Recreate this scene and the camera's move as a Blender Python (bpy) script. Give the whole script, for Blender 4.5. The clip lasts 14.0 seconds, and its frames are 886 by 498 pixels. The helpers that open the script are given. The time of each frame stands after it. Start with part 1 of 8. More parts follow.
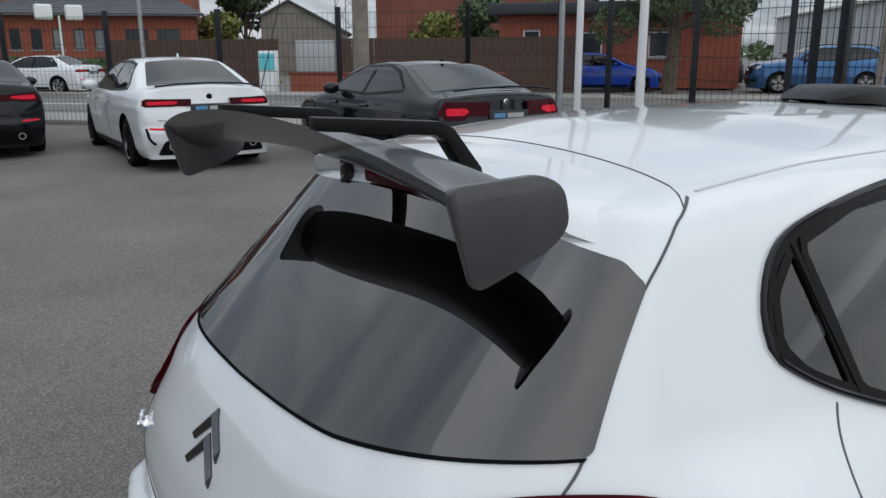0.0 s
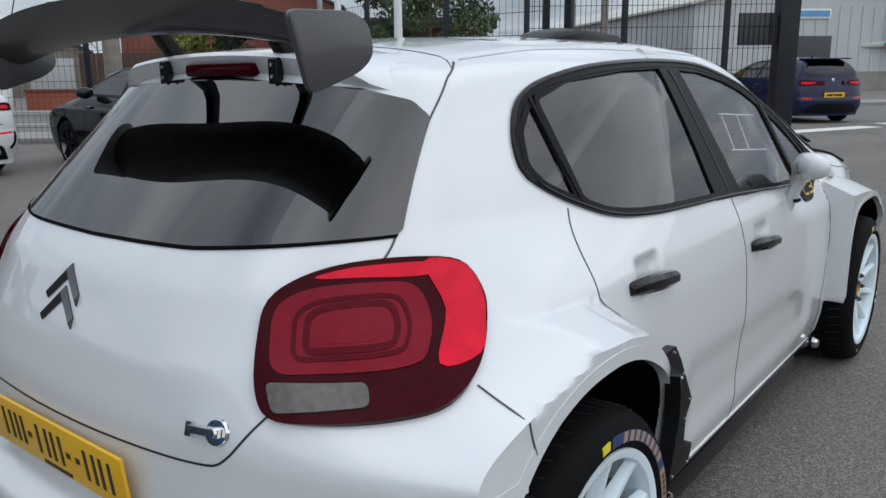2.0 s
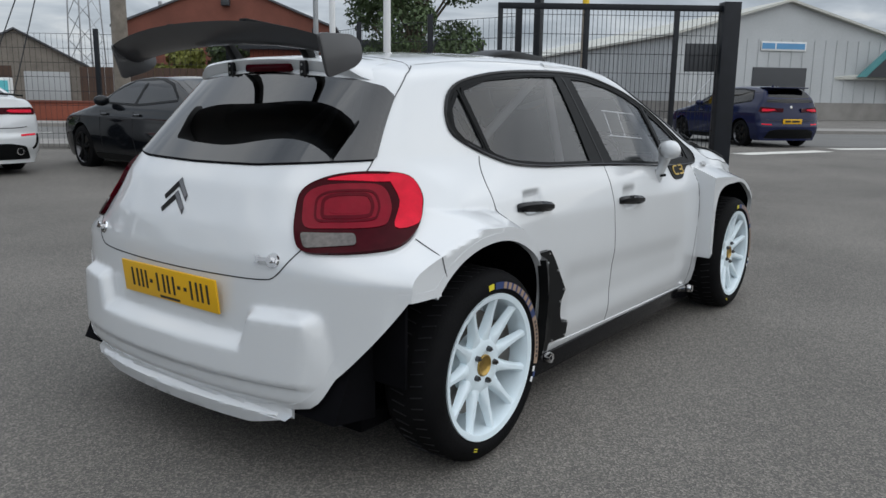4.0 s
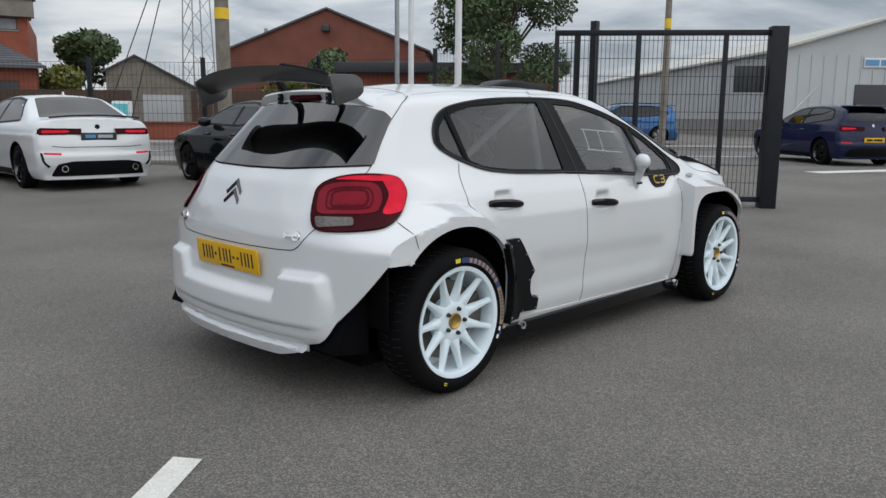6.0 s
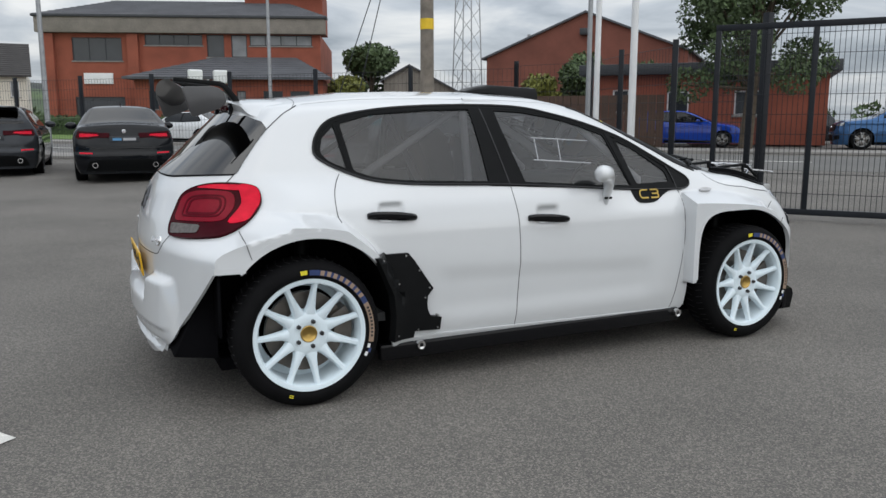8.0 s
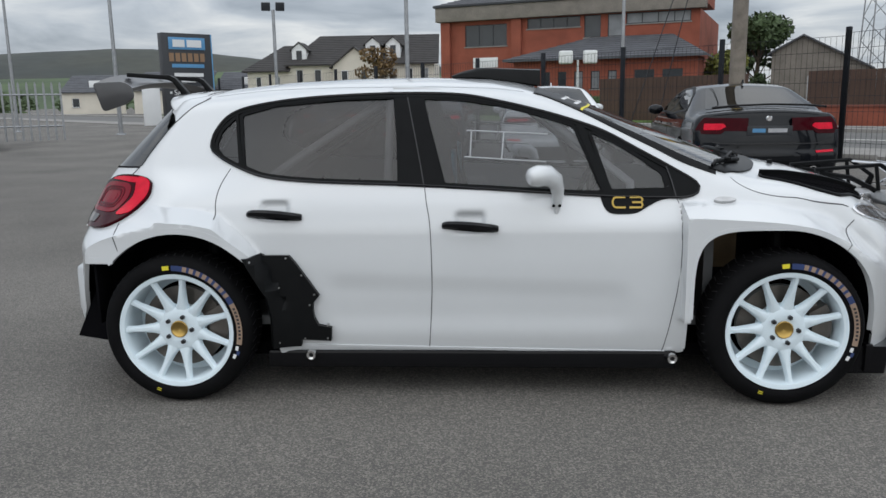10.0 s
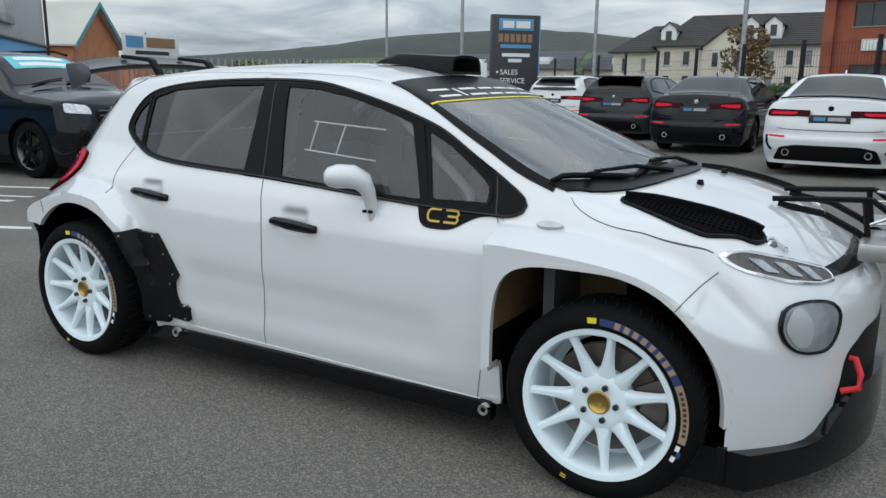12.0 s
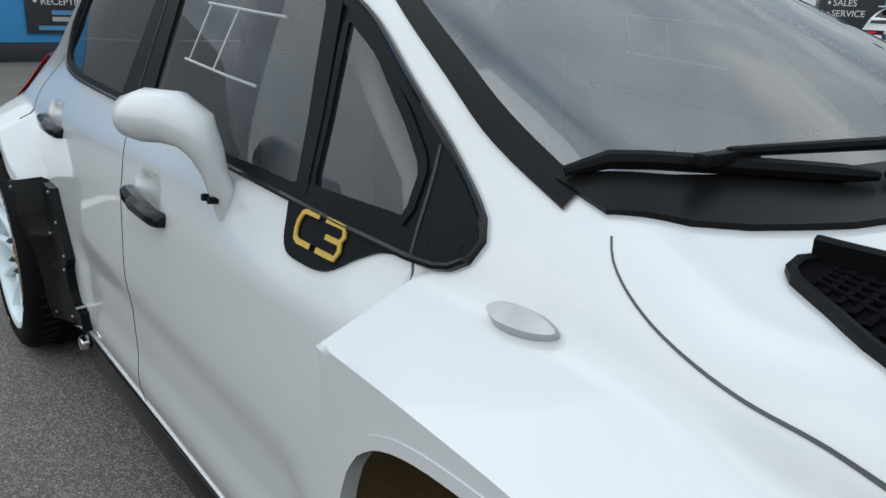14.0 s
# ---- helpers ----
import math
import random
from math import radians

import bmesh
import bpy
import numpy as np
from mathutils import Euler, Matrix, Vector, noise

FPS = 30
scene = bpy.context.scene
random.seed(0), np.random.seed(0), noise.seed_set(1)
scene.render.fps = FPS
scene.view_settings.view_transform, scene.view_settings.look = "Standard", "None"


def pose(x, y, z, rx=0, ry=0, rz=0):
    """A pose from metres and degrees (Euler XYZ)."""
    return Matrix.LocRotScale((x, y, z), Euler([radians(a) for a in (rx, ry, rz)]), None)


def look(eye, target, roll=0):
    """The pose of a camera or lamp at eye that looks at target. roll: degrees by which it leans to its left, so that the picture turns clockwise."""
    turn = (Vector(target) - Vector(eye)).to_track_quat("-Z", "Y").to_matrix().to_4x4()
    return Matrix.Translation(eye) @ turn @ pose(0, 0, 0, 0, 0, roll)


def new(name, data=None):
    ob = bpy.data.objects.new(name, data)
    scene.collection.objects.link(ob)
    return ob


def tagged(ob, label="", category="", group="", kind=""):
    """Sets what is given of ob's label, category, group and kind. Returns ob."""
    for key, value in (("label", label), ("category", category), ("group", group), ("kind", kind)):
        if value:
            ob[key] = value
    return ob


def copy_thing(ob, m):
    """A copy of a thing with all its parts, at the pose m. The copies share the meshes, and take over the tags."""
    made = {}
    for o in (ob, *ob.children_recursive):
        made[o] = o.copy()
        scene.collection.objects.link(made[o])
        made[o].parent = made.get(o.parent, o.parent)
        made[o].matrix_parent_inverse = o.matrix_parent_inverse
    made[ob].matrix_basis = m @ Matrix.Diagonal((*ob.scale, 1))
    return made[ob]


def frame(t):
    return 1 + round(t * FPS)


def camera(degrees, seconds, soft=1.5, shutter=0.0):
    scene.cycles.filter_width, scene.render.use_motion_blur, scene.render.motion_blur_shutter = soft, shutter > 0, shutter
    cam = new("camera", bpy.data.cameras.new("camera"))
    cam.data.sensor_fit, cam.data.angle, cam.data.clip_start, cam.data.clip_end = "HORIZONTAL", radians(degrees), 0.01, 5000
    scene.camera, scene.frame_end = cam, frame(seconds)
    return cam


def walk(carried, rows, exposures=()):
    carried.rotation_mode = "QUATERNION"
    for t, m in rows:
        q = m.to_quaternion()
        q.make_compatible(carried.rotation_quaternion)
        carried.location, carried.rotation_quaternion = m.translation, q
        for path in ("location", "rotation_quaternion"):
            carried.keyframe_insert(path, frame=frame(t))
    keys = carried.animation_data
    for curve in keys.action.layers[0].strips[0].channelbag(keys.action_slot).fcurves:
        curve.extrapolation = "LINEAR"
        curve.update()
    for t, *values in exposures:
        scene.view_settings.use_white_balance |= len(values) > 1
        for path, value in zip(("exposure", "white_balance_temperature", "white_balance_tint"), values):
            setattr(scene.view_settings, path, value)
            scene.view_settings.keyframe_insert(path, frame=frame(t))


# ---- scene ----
cam = camera(59.2, 14.0)
PATH = [
    (0, (-0.923, -1.245, 1.526), (0.182, 0.35, 1.043), -0.2),
    (0.5, (-0.918, -1.287, 1.516), (0.232, 0.279, 1.041), -0.4),
    (1, (-0.959, -1.316, 1.467), (0.297, 0.167, 0.997), -0.5),
    (1.5, (-1.098, -1.358, 1.383), (0.321, -0.025, 0.925), -0.9),
    (2, (-1.255, -1.486, 1.285), (0.28, -0.281, 0.848), -0.6),
    (2.5, (-1.438, -1.659, 1.215), (0.142, -0.512, 0.778), -0.2),
    (3, (-1.666, -1.826, 1.205), (-0.077, -0.685, 0.786), 0.5),
    (5.5, (-2.411, -2.945, 1.199), (-0.938, -1.633, 0.872), 0.5),
    (6, (-2.437, -3.158, 1.217), (-1.025, -1.783, 0.882), 0.5),
    (6.5, (-2.279, -3.445, 1.257), (-0.957, -1.983, 0.919), 0.4),
    (7, (-1.925, -3.67, 1.25), (-0.727, -2.104, 0.915), 0.3),
    (7.5, (-1.43, -3.912, 1.245), (-0.393, -2.234, 0.914), 0.2),
    (8, (-0.879, -4.084, 1.248), (-0.035, -2.301, 0.919), -0.0),
    (10.5, (1.898, -4.029, 1.298), (1.549, -2.095, 0.923), -0.8),
    (11, (2.443, -3.815, 1.31), (1.877, -1.937, 0.922), -0.5),
    (11.5, (2.905, -3.502, 1.309), (2.128, -1.703, 0.908), -0.0),
    (12, (3.298, -3.121, 1.315), (2.317, -1.429, 0.896), 0.7),
    (12.5, (3.484, -2.651, 1.288), (2.315, -1.09, 0.843), 1.3),
    (13, (3.462, -2.129, 1.263), (2.134, -0.716, 0.772), 1.7),
    (13.5, (3.226, -1.648, 1.221), (1.776, -0.381, 0.681), 1.8),
    (14, (2.857, -1.263, 1.153), (1.348, -0.088, 0.567), 1.7),
]
walk(cam, [(t, look(eye, target, roll)) for t, eye, target, roll in PATH],
     [(0, 0.02, 6250, 8), (1.5, 0.10, 6150, 8), (3, 0.05, 6250, 8), (6.5, 0.1, 6450, 8.5), (8, 0.15, 6450, 8.5), (10.5, 0.05, 6300, 8), (12.5, 0.13, 6200, 4.5), (13, 0.15, 6200, 4.5), (14, 0.05, 6200, 4.5)])

# ---- light: an overcast afternoon ----
world = bpy.data.worlds.new("overcast_sky")
scene.world = world
world.use_nodes = True


def overcast():
    nt = world.node_tree
    nt.nodes.clear()
    out = nt.nodes.new("ShaderNodeOutputWorld")
    bg = nt.nodes.new("ShaderNodeBackground")
    sky = nt.nodes.new("ShaderNodeTexSky")
    sky.sky_type, sky.sun_disc = "NISHITA", False
    sky.sun_elevation, sky.sun_rotation = radians(50), radians(200)
    sky.air_density, sky.dust_density = 1.0, 2.0
    coord = nt.nodes.new("ShaderNodeTexCoord")
    sep = nt.nodes.new("ShaderNodeSeparateXYZ")
    nt.links.new(coord.outputs["Generated"], sep.inputs[0])
    # flat cloud deck: direction divided by its height
    h = nt.nodes.new("ShaderNodeMath")
    h.operation = "MAXIMUM"
    h.inputs[1].default_value = 0.0
    nt.links.new(sep.outputs[2], h.inputs[0])
    h2 = nt.nodes.new("ShaderNodeMath")
    h2.operation = "ADD"
    h2.inputs[1].default_value = 0.16
    nt.links.new(h.outputs[0], h2.inputs[0])
    inv = nt.nodes.new("ShaderNodeMath")
    inv.operation = "DIVIDE"
    inv.inputs[0].default_value = 1.0
    nt.links.new(h2.outputs[0], inv.inputs[1])
    deck = nt.nodes.new("ShaderNodeVectorMath")
    deck.operation = "SCALE"
    nt.links.new(coord.outputs["Generated"], deck.inputs[0])
    nt.links.new(inv.outputs[0], deck.inputs[3])
    noise_tex = nt.nodes.new("ShaderNodeTexNoise")
    noise_tex.inputs["Scale"].default_value = 1.5
    noise_tex.inputs["Detail"].default_value = 7
    noise_tex.inputs["Roughness"].default_value = 0.52
    noise_tex.inputs["Distortion"].default_value = 0.4
    nt.links.new(deck.outputs[0], noise_tex.inputs["Vector"])
    ramp = nt.nodes.new("ShaderNodeValToRGB")
    e = ramp.color_ramp.elements
    e[0].position, e[0].color = 0.30, (0.36, 0.40, 0.46, 1)
    e[1].position, e[1].color = 0.68, (1.0, 1.0, 1.0, 1)
    m = e.new(0.48)
    m.color = (0.62, 0.66, 0.72, 1)
    nt.links.new(noise_tex.outputs[0], ramp.inputs[0])
    mix = nt.nodes.new("ShaderNodeMix")
    mix.data_type = "RGBA"
    mix.inputs[0].default_value = 0.86
    scale = nt.nodes.new("ShaderNodeVectorMath")
    scale.operation = "SCALE"
    scale.inputs[3].default_value = 0.10
    nt.links.new(sky.outputs[0], scale.inputs[0])
    nt.links.new(scale.outputs[0], mix.inputs[6])
    nt.links.new(ramp.outputs[0], mix.inputs[7])
    # an overcast sky is about three times as bright overhead as at the horizon
    lum = nt.nodes.new("ShaderNodeMath")
    lum.operation = "MULTIPLY_ADD"
    lum.inputs[1].default_value, lum.inputs[2].default_value = 0.85, 0.66
    nt.links.new(h.outputs[0], lum.inputs[0])
    grade = nt.nodes.new("ShaderNodeVectorMath")
    grade.operation = "SCALE"
    nt.links.new(mix.outputs[2], grade.inputs[0])
    nt.links.new(lum.outputs[0], grade.inputs[3])
    nt.links.new(grade.outputs[0], bg.inputs[0])
    bg.inputs[1].default_value = SKY
    nt.links.new(bg.outputs[0], out.inputs[0])


SKY = 1.12
overcast()
sun = new("sun", bpy.data.lights.new("sun", "SUN"))
sun.data.energy, sun.data.angle, sun.data.color = 1.25, radians(125), (1.0, 0.97, 0.93)
sun.matrix_world = look((0, 0, 30), (-4, 33, 0))

# ---- materials ----
def material(name, color, rough=0.5, metal=0.0, vary=0.0, scale=8.0, fine=0.0, bump=0.0, bump_scale=120.0, coat=0.0, spec=0.5, second=None, obvary=0.0, coat_ior=1.5):
    """A principled surface: two scales of noise in the colour, roughness wear and a fine bump."""
    mt = bpy.data.materials.new(name)
    mt.use_nodes = True
    nt = mt.node_tree
    b = nt.nodes["Principled BSDF"]
    b.inputs["Roughness"].default_value, b.inputs["Metallic"].default_value = rough, metal
    b.inputs["Specular IOR Level"].default_value = spec
    b.inputs["Coat Weight"].default_value, b.inputs["Coat Roughness"].default_value = coat, 0.04
    b.inputs["Coat IOR"].default_value = coat_ior
    b.inputs["Base Color"].default_value = (*color, 1)
    if vary or fine or obvary:
        co = nt.nodes.new("ShaderNodeTexCoord")
        big, small = nt.nodes.new("ShaderNodeTexNoise"), nt.nodes.new("ShaderNodeTexNoise")
        big.inputs["Scale"].default_value, big.inputs["Detail"].default_value = scale, 5
        small.inputs["Scale"].default_value, small.inputs["Detail"].default_value = bump_scale, 3
        for t in (big, small):
            nt.links.new(co.outputs["Object"], t.inputs["Vector"])
        ramp = nt.nodes.new("ShaderNodeValToRGB")
        e = ramp.color_ramp.elements
        e[0].position, e[1].position = 0.3, 0.7
        lo = second or tuple(c * (1 - vary) for c in color)
        e[0].color, e[1].color = (*lo, 1), (*[min(1, c * (1 + (0 if second else vary))) for c in color], 1)
        nt.links.new(big.outputs[0], ramp.inputs[0])
        val = nt.nodes.new("ShaderNodeMath")
        val.operation = "MULTIPLY_ADD"
        val.inputs[1].default_value, val.inputs[2].default_value = 2 * fine, 1 - fine
        nt.links.new(small.outputs[0], val.inputs[0])
        hsv = nt.nodes.new("ShaderNodeHueSaturation")
        nt.links.new(ramp.outputs[0], hsv.inputs["Color"])
        if obvary:
            info = nt.nodes.new("ShaderNodeObjectInfo")
            v2 = nt.nodes.new("ShaderNodeMath")
            v2.operation = "MULTIPLY_ADD"
            v2.inputs[1].default_value, v2.inputs[2].default_value = 2 * obvary, 1 - obvary
            nt.links.new(info.outputs["Random"], v2.inputs[0])
            m2 = nt.nodes.new("ShaderNodeMath")
            m2.operation = "MULTIPLY"
            nt.links.new(v2.outputs[0], m2.inputs[0])
            nt.links.new(val.outputs[0], m2.inputs[1])
            nt.links.new(m2.outputs[0], hsv.inputs["Value"])
        else:
            nt.links.new(val.outputs[0], hsv.inputs["Value"])
        nt.links.new(hsv.outputs[0], b.inputs["Base Color"])
        if bump:
            bp = nt.nodes.new("ShaderNodeBump")
            bp.inputs["Strength"].default_value, bp.inputs["Distance"].default_value = bump, 0.01
            nt.links.new(small.outputs[0], bp.inputs["Height"])
            nt.links.new(bp.outputs[0], b.inputs["Normal"])
    return mt


def pane(name, tint, gloss=1.0, rough=0.0, ior=1.45, haze=0.0):
    """Window glass: tinted clear body with a Fresnel gloss."""
    mt = bpy.data.materials.new(name)
    mt.use_nodes = True
    nt = mt.node_tree
    nt.nodes.clear()
    out, mix = nt.nodes.new("ShaderNodeOutputMaterial"), nt.nodes.new("ShaderNodeMixShader")
    clear, shine, fr = nt.nodes.new("ShaderNodeBsdfTransparent"), nt.nodes.new("ShaderNodeBsdfGlossy"), nt.nodes.new("ShaderNodeFresnel")
    clear.inputs[0].default_value = (*tint, 1)
    shine.inputs[0].default_value, shine.inputs["Roughness"].default_value = (gloss, gloss, gloss, 1), rough
    fr.inputs[0].default_value = ior
    nt.links.new(fr.outputs[0], mix.inputs[0])
    # an even pale veil mixed into the pane, standing for reflected sky
    veil_mix, veil = nt.nodes.new("ShaderNodeMixShader"), nt.nodes.new("ShaderNodeBsdfDiffuse")
    veil.inputs[0].default_value = (0.8, 0.8, 0.8, 1)
    veil_mix.inputs[0].default_value = haze
    nt.links.new(clear.outputs[0], veil_mix.inputs[1])
    nt.links.new(veil.outputs[0], veil_mix.inputs[2])
    nt.links.new(veil_mix.outputs[0], mix.inputs[1])
    nt.links.new(shine.outputs[0], mix.inputs[2])
    nt.links.new(mix.outputs[0], out.inputs[0])
    return mt


def asphalt():
    mt = material("asphalt", (0.140, 0.132, 0.121), 0.85, vary=0.24, scale=0.5)
    nt = mt.node_tree
    b = nt.nodes["Principled BSDF"]
    co = nt.nodes.new("ShaderNodeTexCoord")
    ramp = [n for n in nt.nodes if n.type == "VALTORGB"][0]
    chips = nt.nodes.new("ShaderNodeTexVoronoi")
    chips.inputs["Scale"].default_value = 175
    nt.links.new(co.outputs["Object"], chips.inputs["Vector"])
    sp = nt.nodes.new("ShaderNodeValToRGB")
    e = sp.color_ramp.elements
    e[0].position, e[0].color = 0.0, (0.62, 0.62, 0.62, 1)
    e[1].position, e[1].color = 1.0, (1.75, 1.71, 1.64, 1)
    sepc = nt.nodes.new("ShaderNodeSeparateColor")
    nt.links.new(chips.outputs["Color"], sepc.inputs[0])
    pw = nt.nodes.new("ShaderNodeMath")
    pw.operation = "POWER"
    pw.inputs[1].default_value = 2.2
    nt.links.new(sepc.outputs[0], pw.inputs[0])
    nt.links.new(pw.outputs[0], sp.inputs[0])
    mul = nt.nodes.new("ShaderNodeMix")
    mul.data_type, mul.blend_type = "RGBA", "MULTIPLY"
    mul.inputs[0].default_value = 1.0
    nt.links.new(ramp.outputs[0], mul.inputs[6])
    nt.links.new(sp.outputs[0], mul.inputs[7])
    nt.links.new(mul.outputs[2], b.inputs["Base Color"])
    bp = nt.nodes.new("ShaderNodeBump")
    bp.inputs["Strength"].default_value, bp.inputs["Distance"].default_value = 0.7, 0.005
    nt.links.new(chips.outputs["Distance"], bp.inputs["Height"])
    nt.links.new(bp.outputs[0], b.inputs["Normal"])
    return mt


ASPHALT = asphalt()
ROAD = material("road_surface", (0.13, 0.128, 0.122), 0.9, vary=0.12, scale=0.4, fine=0.25, bump=0.4, bump_scale=90)
CONCRETE = material("concrete", (0.24, 0.23, 0.215), 0.9, vary=0.15, scale=1.2, fine=0.2, bump=0.3, bump_scale=60)
LINE = material("road_paint", (0.62, 0.61, 0.57), 0.75, vary=0.12, scale=6, fine=0.35, bump=0.3, bump_scale=140)
GRASS = material("grass", (0.10, 0.17, 0.035), 0.9, vary=0.3, scale=1.5, fine=0.5, bump=0.8, bump_scale=40)
FIELD = material("hill_fields", (0.085, 0.13, 0.045), 0.95, second=(0.03, 0.045, 0.03), vary=0.3, scale=0.01, fine=0.3, bump_scale=0.08)
MOOR = material("hill_moor", (0.062, 0.064, 0.050), 0.95, second=(0.034, 0.042, 0.044), vary=0.3, scale=0.006, fine=0.3, bump_scale=0.05)
BRICK = material("red_brick", (0.26, 0.075, 0.045), 0.9, vary=0.18, scale=0.8, fine=0.35, bump=0.3, bump_scale=30)
BRICK_D = material("dark_brick", (0.17, 0.06, 0.042), 0.9, vary=0.2, scale=0.8, fine=0.35, bump=0.3, bump_scale=30)
SLATE = material("slate", (0.085, 0.088, 0.098), 0.75, vary=0.15, scale=1.0, fine=0.35, bump=0.3, bump_scale=20)
SHINGLE = material("shingle_fascia", (0.20, 0.18, 0.155), 0.85, vary=0.15, scale=1.5, fine=0.3, bump=0.4, bump_scale=15)
RENDER_W = material("cream_render", (0.62, 0.58, 0.50), 0.9, vary=0.07, scale=0.6, fine=0.1, bump_scale=40)
CLAD = material("grey_cladding", (0.43, 0.45, 0.46), 0.6, vary=0.06, scale=0.4, fine=0.08, bump_scale=12)
CLAD_ROOF = material("shed_roof", (0.46, 0.46, 0.42), 0.7, vary=0.08, scale=0.4, fine=0.1, bump_scale=12)
BLUE_CLAD = material("blue_cladding", (0.06, 0.30, 0.62), 0.5, vary=0.05, scale=0.8, fine=0.05, bump_scale=30)
FENCE = material("fence_black", (0.010, 0.012, 0.016), 0.45, spec=0.25, vary=0.2, scale=5, fine=0.15, bump_scale=80)
GALV = material("galvanised_steel", (0.33, 0.34, 0.35), 0.5, metal=0.6, vary=0.12, scale=6, fine=0.15, bump_scale=70)
POLE_W = material("white_pole_paint", (0.70, 0.71, 0.71), 0.4, vary=0.05, scale=3, fine=0.05)
WOODPOLE = material("weathered_pole", (0.20, 0.175, 0.145), 0.9, vary=0.25, scale=5, fine=0.3, bump=0.5, bump_scale=60)
FENCE_W = material("dark_fence_boards", (0.075, 0.045, 0.032), 0.85, vary=0.2, scale=1.0, fine=0.3, bump_scale=25)
YELLOW = material("yellow_marker", (0.75, 0.50, 0.02), 0.6, vary=0.08, scale=8)
BARK = material("bark", (0.10, 0.078, 0.055), 0.95, vary=0.25, scale=6, fine=0.4, bump=0.6, bump_scale=50)
LEAF_D = material("leaf_dark", (0.065, 0.100, 0.038), 0.7, vary=0.35, scale=1.2, fine=0.3, bump_scale=9)
LEAF_Y = material("leaf_yellow_green", (0.15, 0.16, 0.03), 0.7, vary=0.35, scale=1.2, fine=0.3, bump_scale=9)
LEAF_A = material("leaf_autumn", (0.16, 0.10, 0.04), 0.7, vary=0.35, scale=1.2, fine=0.3, bump_scale=9)
TEAL = material("teal_paint", (0.08, 0.26, 0.27), 0.5, vary=0.05, scale=2)
ORANGE_BR = material("orange_brick", (0.42, 0.17, 0.085), 0.9, vary=0.12, scale=1, fine=0.2, bump_scale=20)

WHITE = material("white_car_paint", (0.62, 0.638, 0.65), 0.3, coat=1.0, coat_ior=1.75, spec=0.35, vary=0.012, scale=3, fine=0.01, bump_scale=300)
RIMW = material("pale_rim_paint", (0.70, 0.80, 0.85), 0.35, coat=0.3, vary=0.03, scale=10, fine=0.03, bump_scale=120)
BLACK_P = material("black_car_paint", (0.006, 0.007, 0.009), 0.07, spec=0.28, vary=0.1, scale=3)
GREY_P = material("dark_grey_car_paint", (0.035, 0.038, 0.043), 0.07, spec=0.28, metal=0.4, vary=0.05, scale=3)
NAVY_P = material("navy_car_paint", (0.010, 0.014, 0.045), 0.07, spec=0.28, vary=0.05, scale=3)
BLUE_P = material("blue_car_paint", (0.012, 0.06, 0.42), 0.07, vary=0.05, scale=3)
STEELB_P = material("steel_blue_car_paint", (0.05, 0.12, 0.26), 0.07, spec=0.28, metal=0.4, vary=0.05, scale=3)
RED_P = material("red_car_paint", (0.30, 0.015, 0.02), 0.07, vary=0.05, scale=3)
TRIM = material("black_trim", (0.006, 0.0065, 0.007), 0.42, spec=0.08, vary=0.1, scale=20, fine=0.1, bump=0.08, bump_scale=600)
SATIN = material("satin_black_trim", (0.008, 0.0085, 0.009), 0.34, spec=0.10, vary=0.1, scale=20)
GLOSSB = material("gloss_black_plastic", (0.005, 0.005, 0.006), 0.07, spec=0.25, vary=0.1, scale=10)
CARBON = material("carbon_grey", (0.045, 0.045, 0.048), 0.35, coat=0.35, vary=0.12, scale=9, fine=0.25, bump=0.05, bump_scale=420)
RUBBER = material("tyre_rubber", (0.0065, 0.0065, 0.007), 0.7, spec=0.06, vary=0.2, scale=8, fine=0.2, bump=0.2, bump_scale=150)
WELL = material("well_liner", (0.005, 0.005, 0.006), 0.85, spec=0.03, vary=0.2, scale=8)
GOLD = material("gold_anodised", (0.45, 0.30, 0.09), 0.3, metal=0.9, vary=0.1, scale=30)
CHROME = material("chrome", (0.75, 0.75, 0.76), 0.12, metal=1.0, vary=0.05, scale=10)
DARKCHROME = material("dark_chrome", (0.10, 0.10, 0.105), 0.3, metal=1.0, vary=0.05, scale=10)
STEEL = material("brushed_steel", (0.42, 0.42, 0.42), 0.35, metal=0.9, vary=0.1, scale=30, fine=0.1, bump_scale=300)
DISC = material("brake_disc", (0.16, 0.145, 0.13), 0.4, metal=0.8, vary=0.2, scale=12, fine=0.2, bump_scale=200)
PLATE = material("yellow_plate", (0.72, 0.40, 0.004), 0.35, vary=0.03, scale=6)
INK = material("black_ink", (0.012, 0.012, 0.014), 0.5, vary=0.1, scale=20)
WHITE_INK = material("white_lettering", (0.75, 0.75, 0.75), 0.5, vary=0.04, scale=20)
GREY_INK = material("grey_lettering", (0.42, 0.43, 0.45), 0.5, vary=0.08, scale=30)
GOLD_INK = material("gold_lettering", (0.50, 0.33, 0.05), 0.4, vary=0.06, scale=20)
BLUE_INK = material("blue_tyre_band", (0.02, 0.04, 0.13), 0.6, vary=0.15, scale=20)
TAN_INK = material("tan_tyre_band", (0.30, 0.21, 0.15), 0.6, vary=0.15, scale=30)
YEL_INK = material("yellow_lettering", (0.72, 0.62, 0.03), 0.5, vary=0.05, scale=20)
RED_L = material("red_lamp_lens", (0.60, 0.004, 0.026), 0.05, spec=0.15, vary=0.15, scale=25)
RED_R = material("red_lens_groove", (0.085, 0.002, 0.008), 0.10, spec=0.08, vary=0.1, scale=25)
RED_D = material("dark_red_lens", (0.038, 0.001, 0.004), 0.06, spec=0.07, vary=0.15, scale=25)
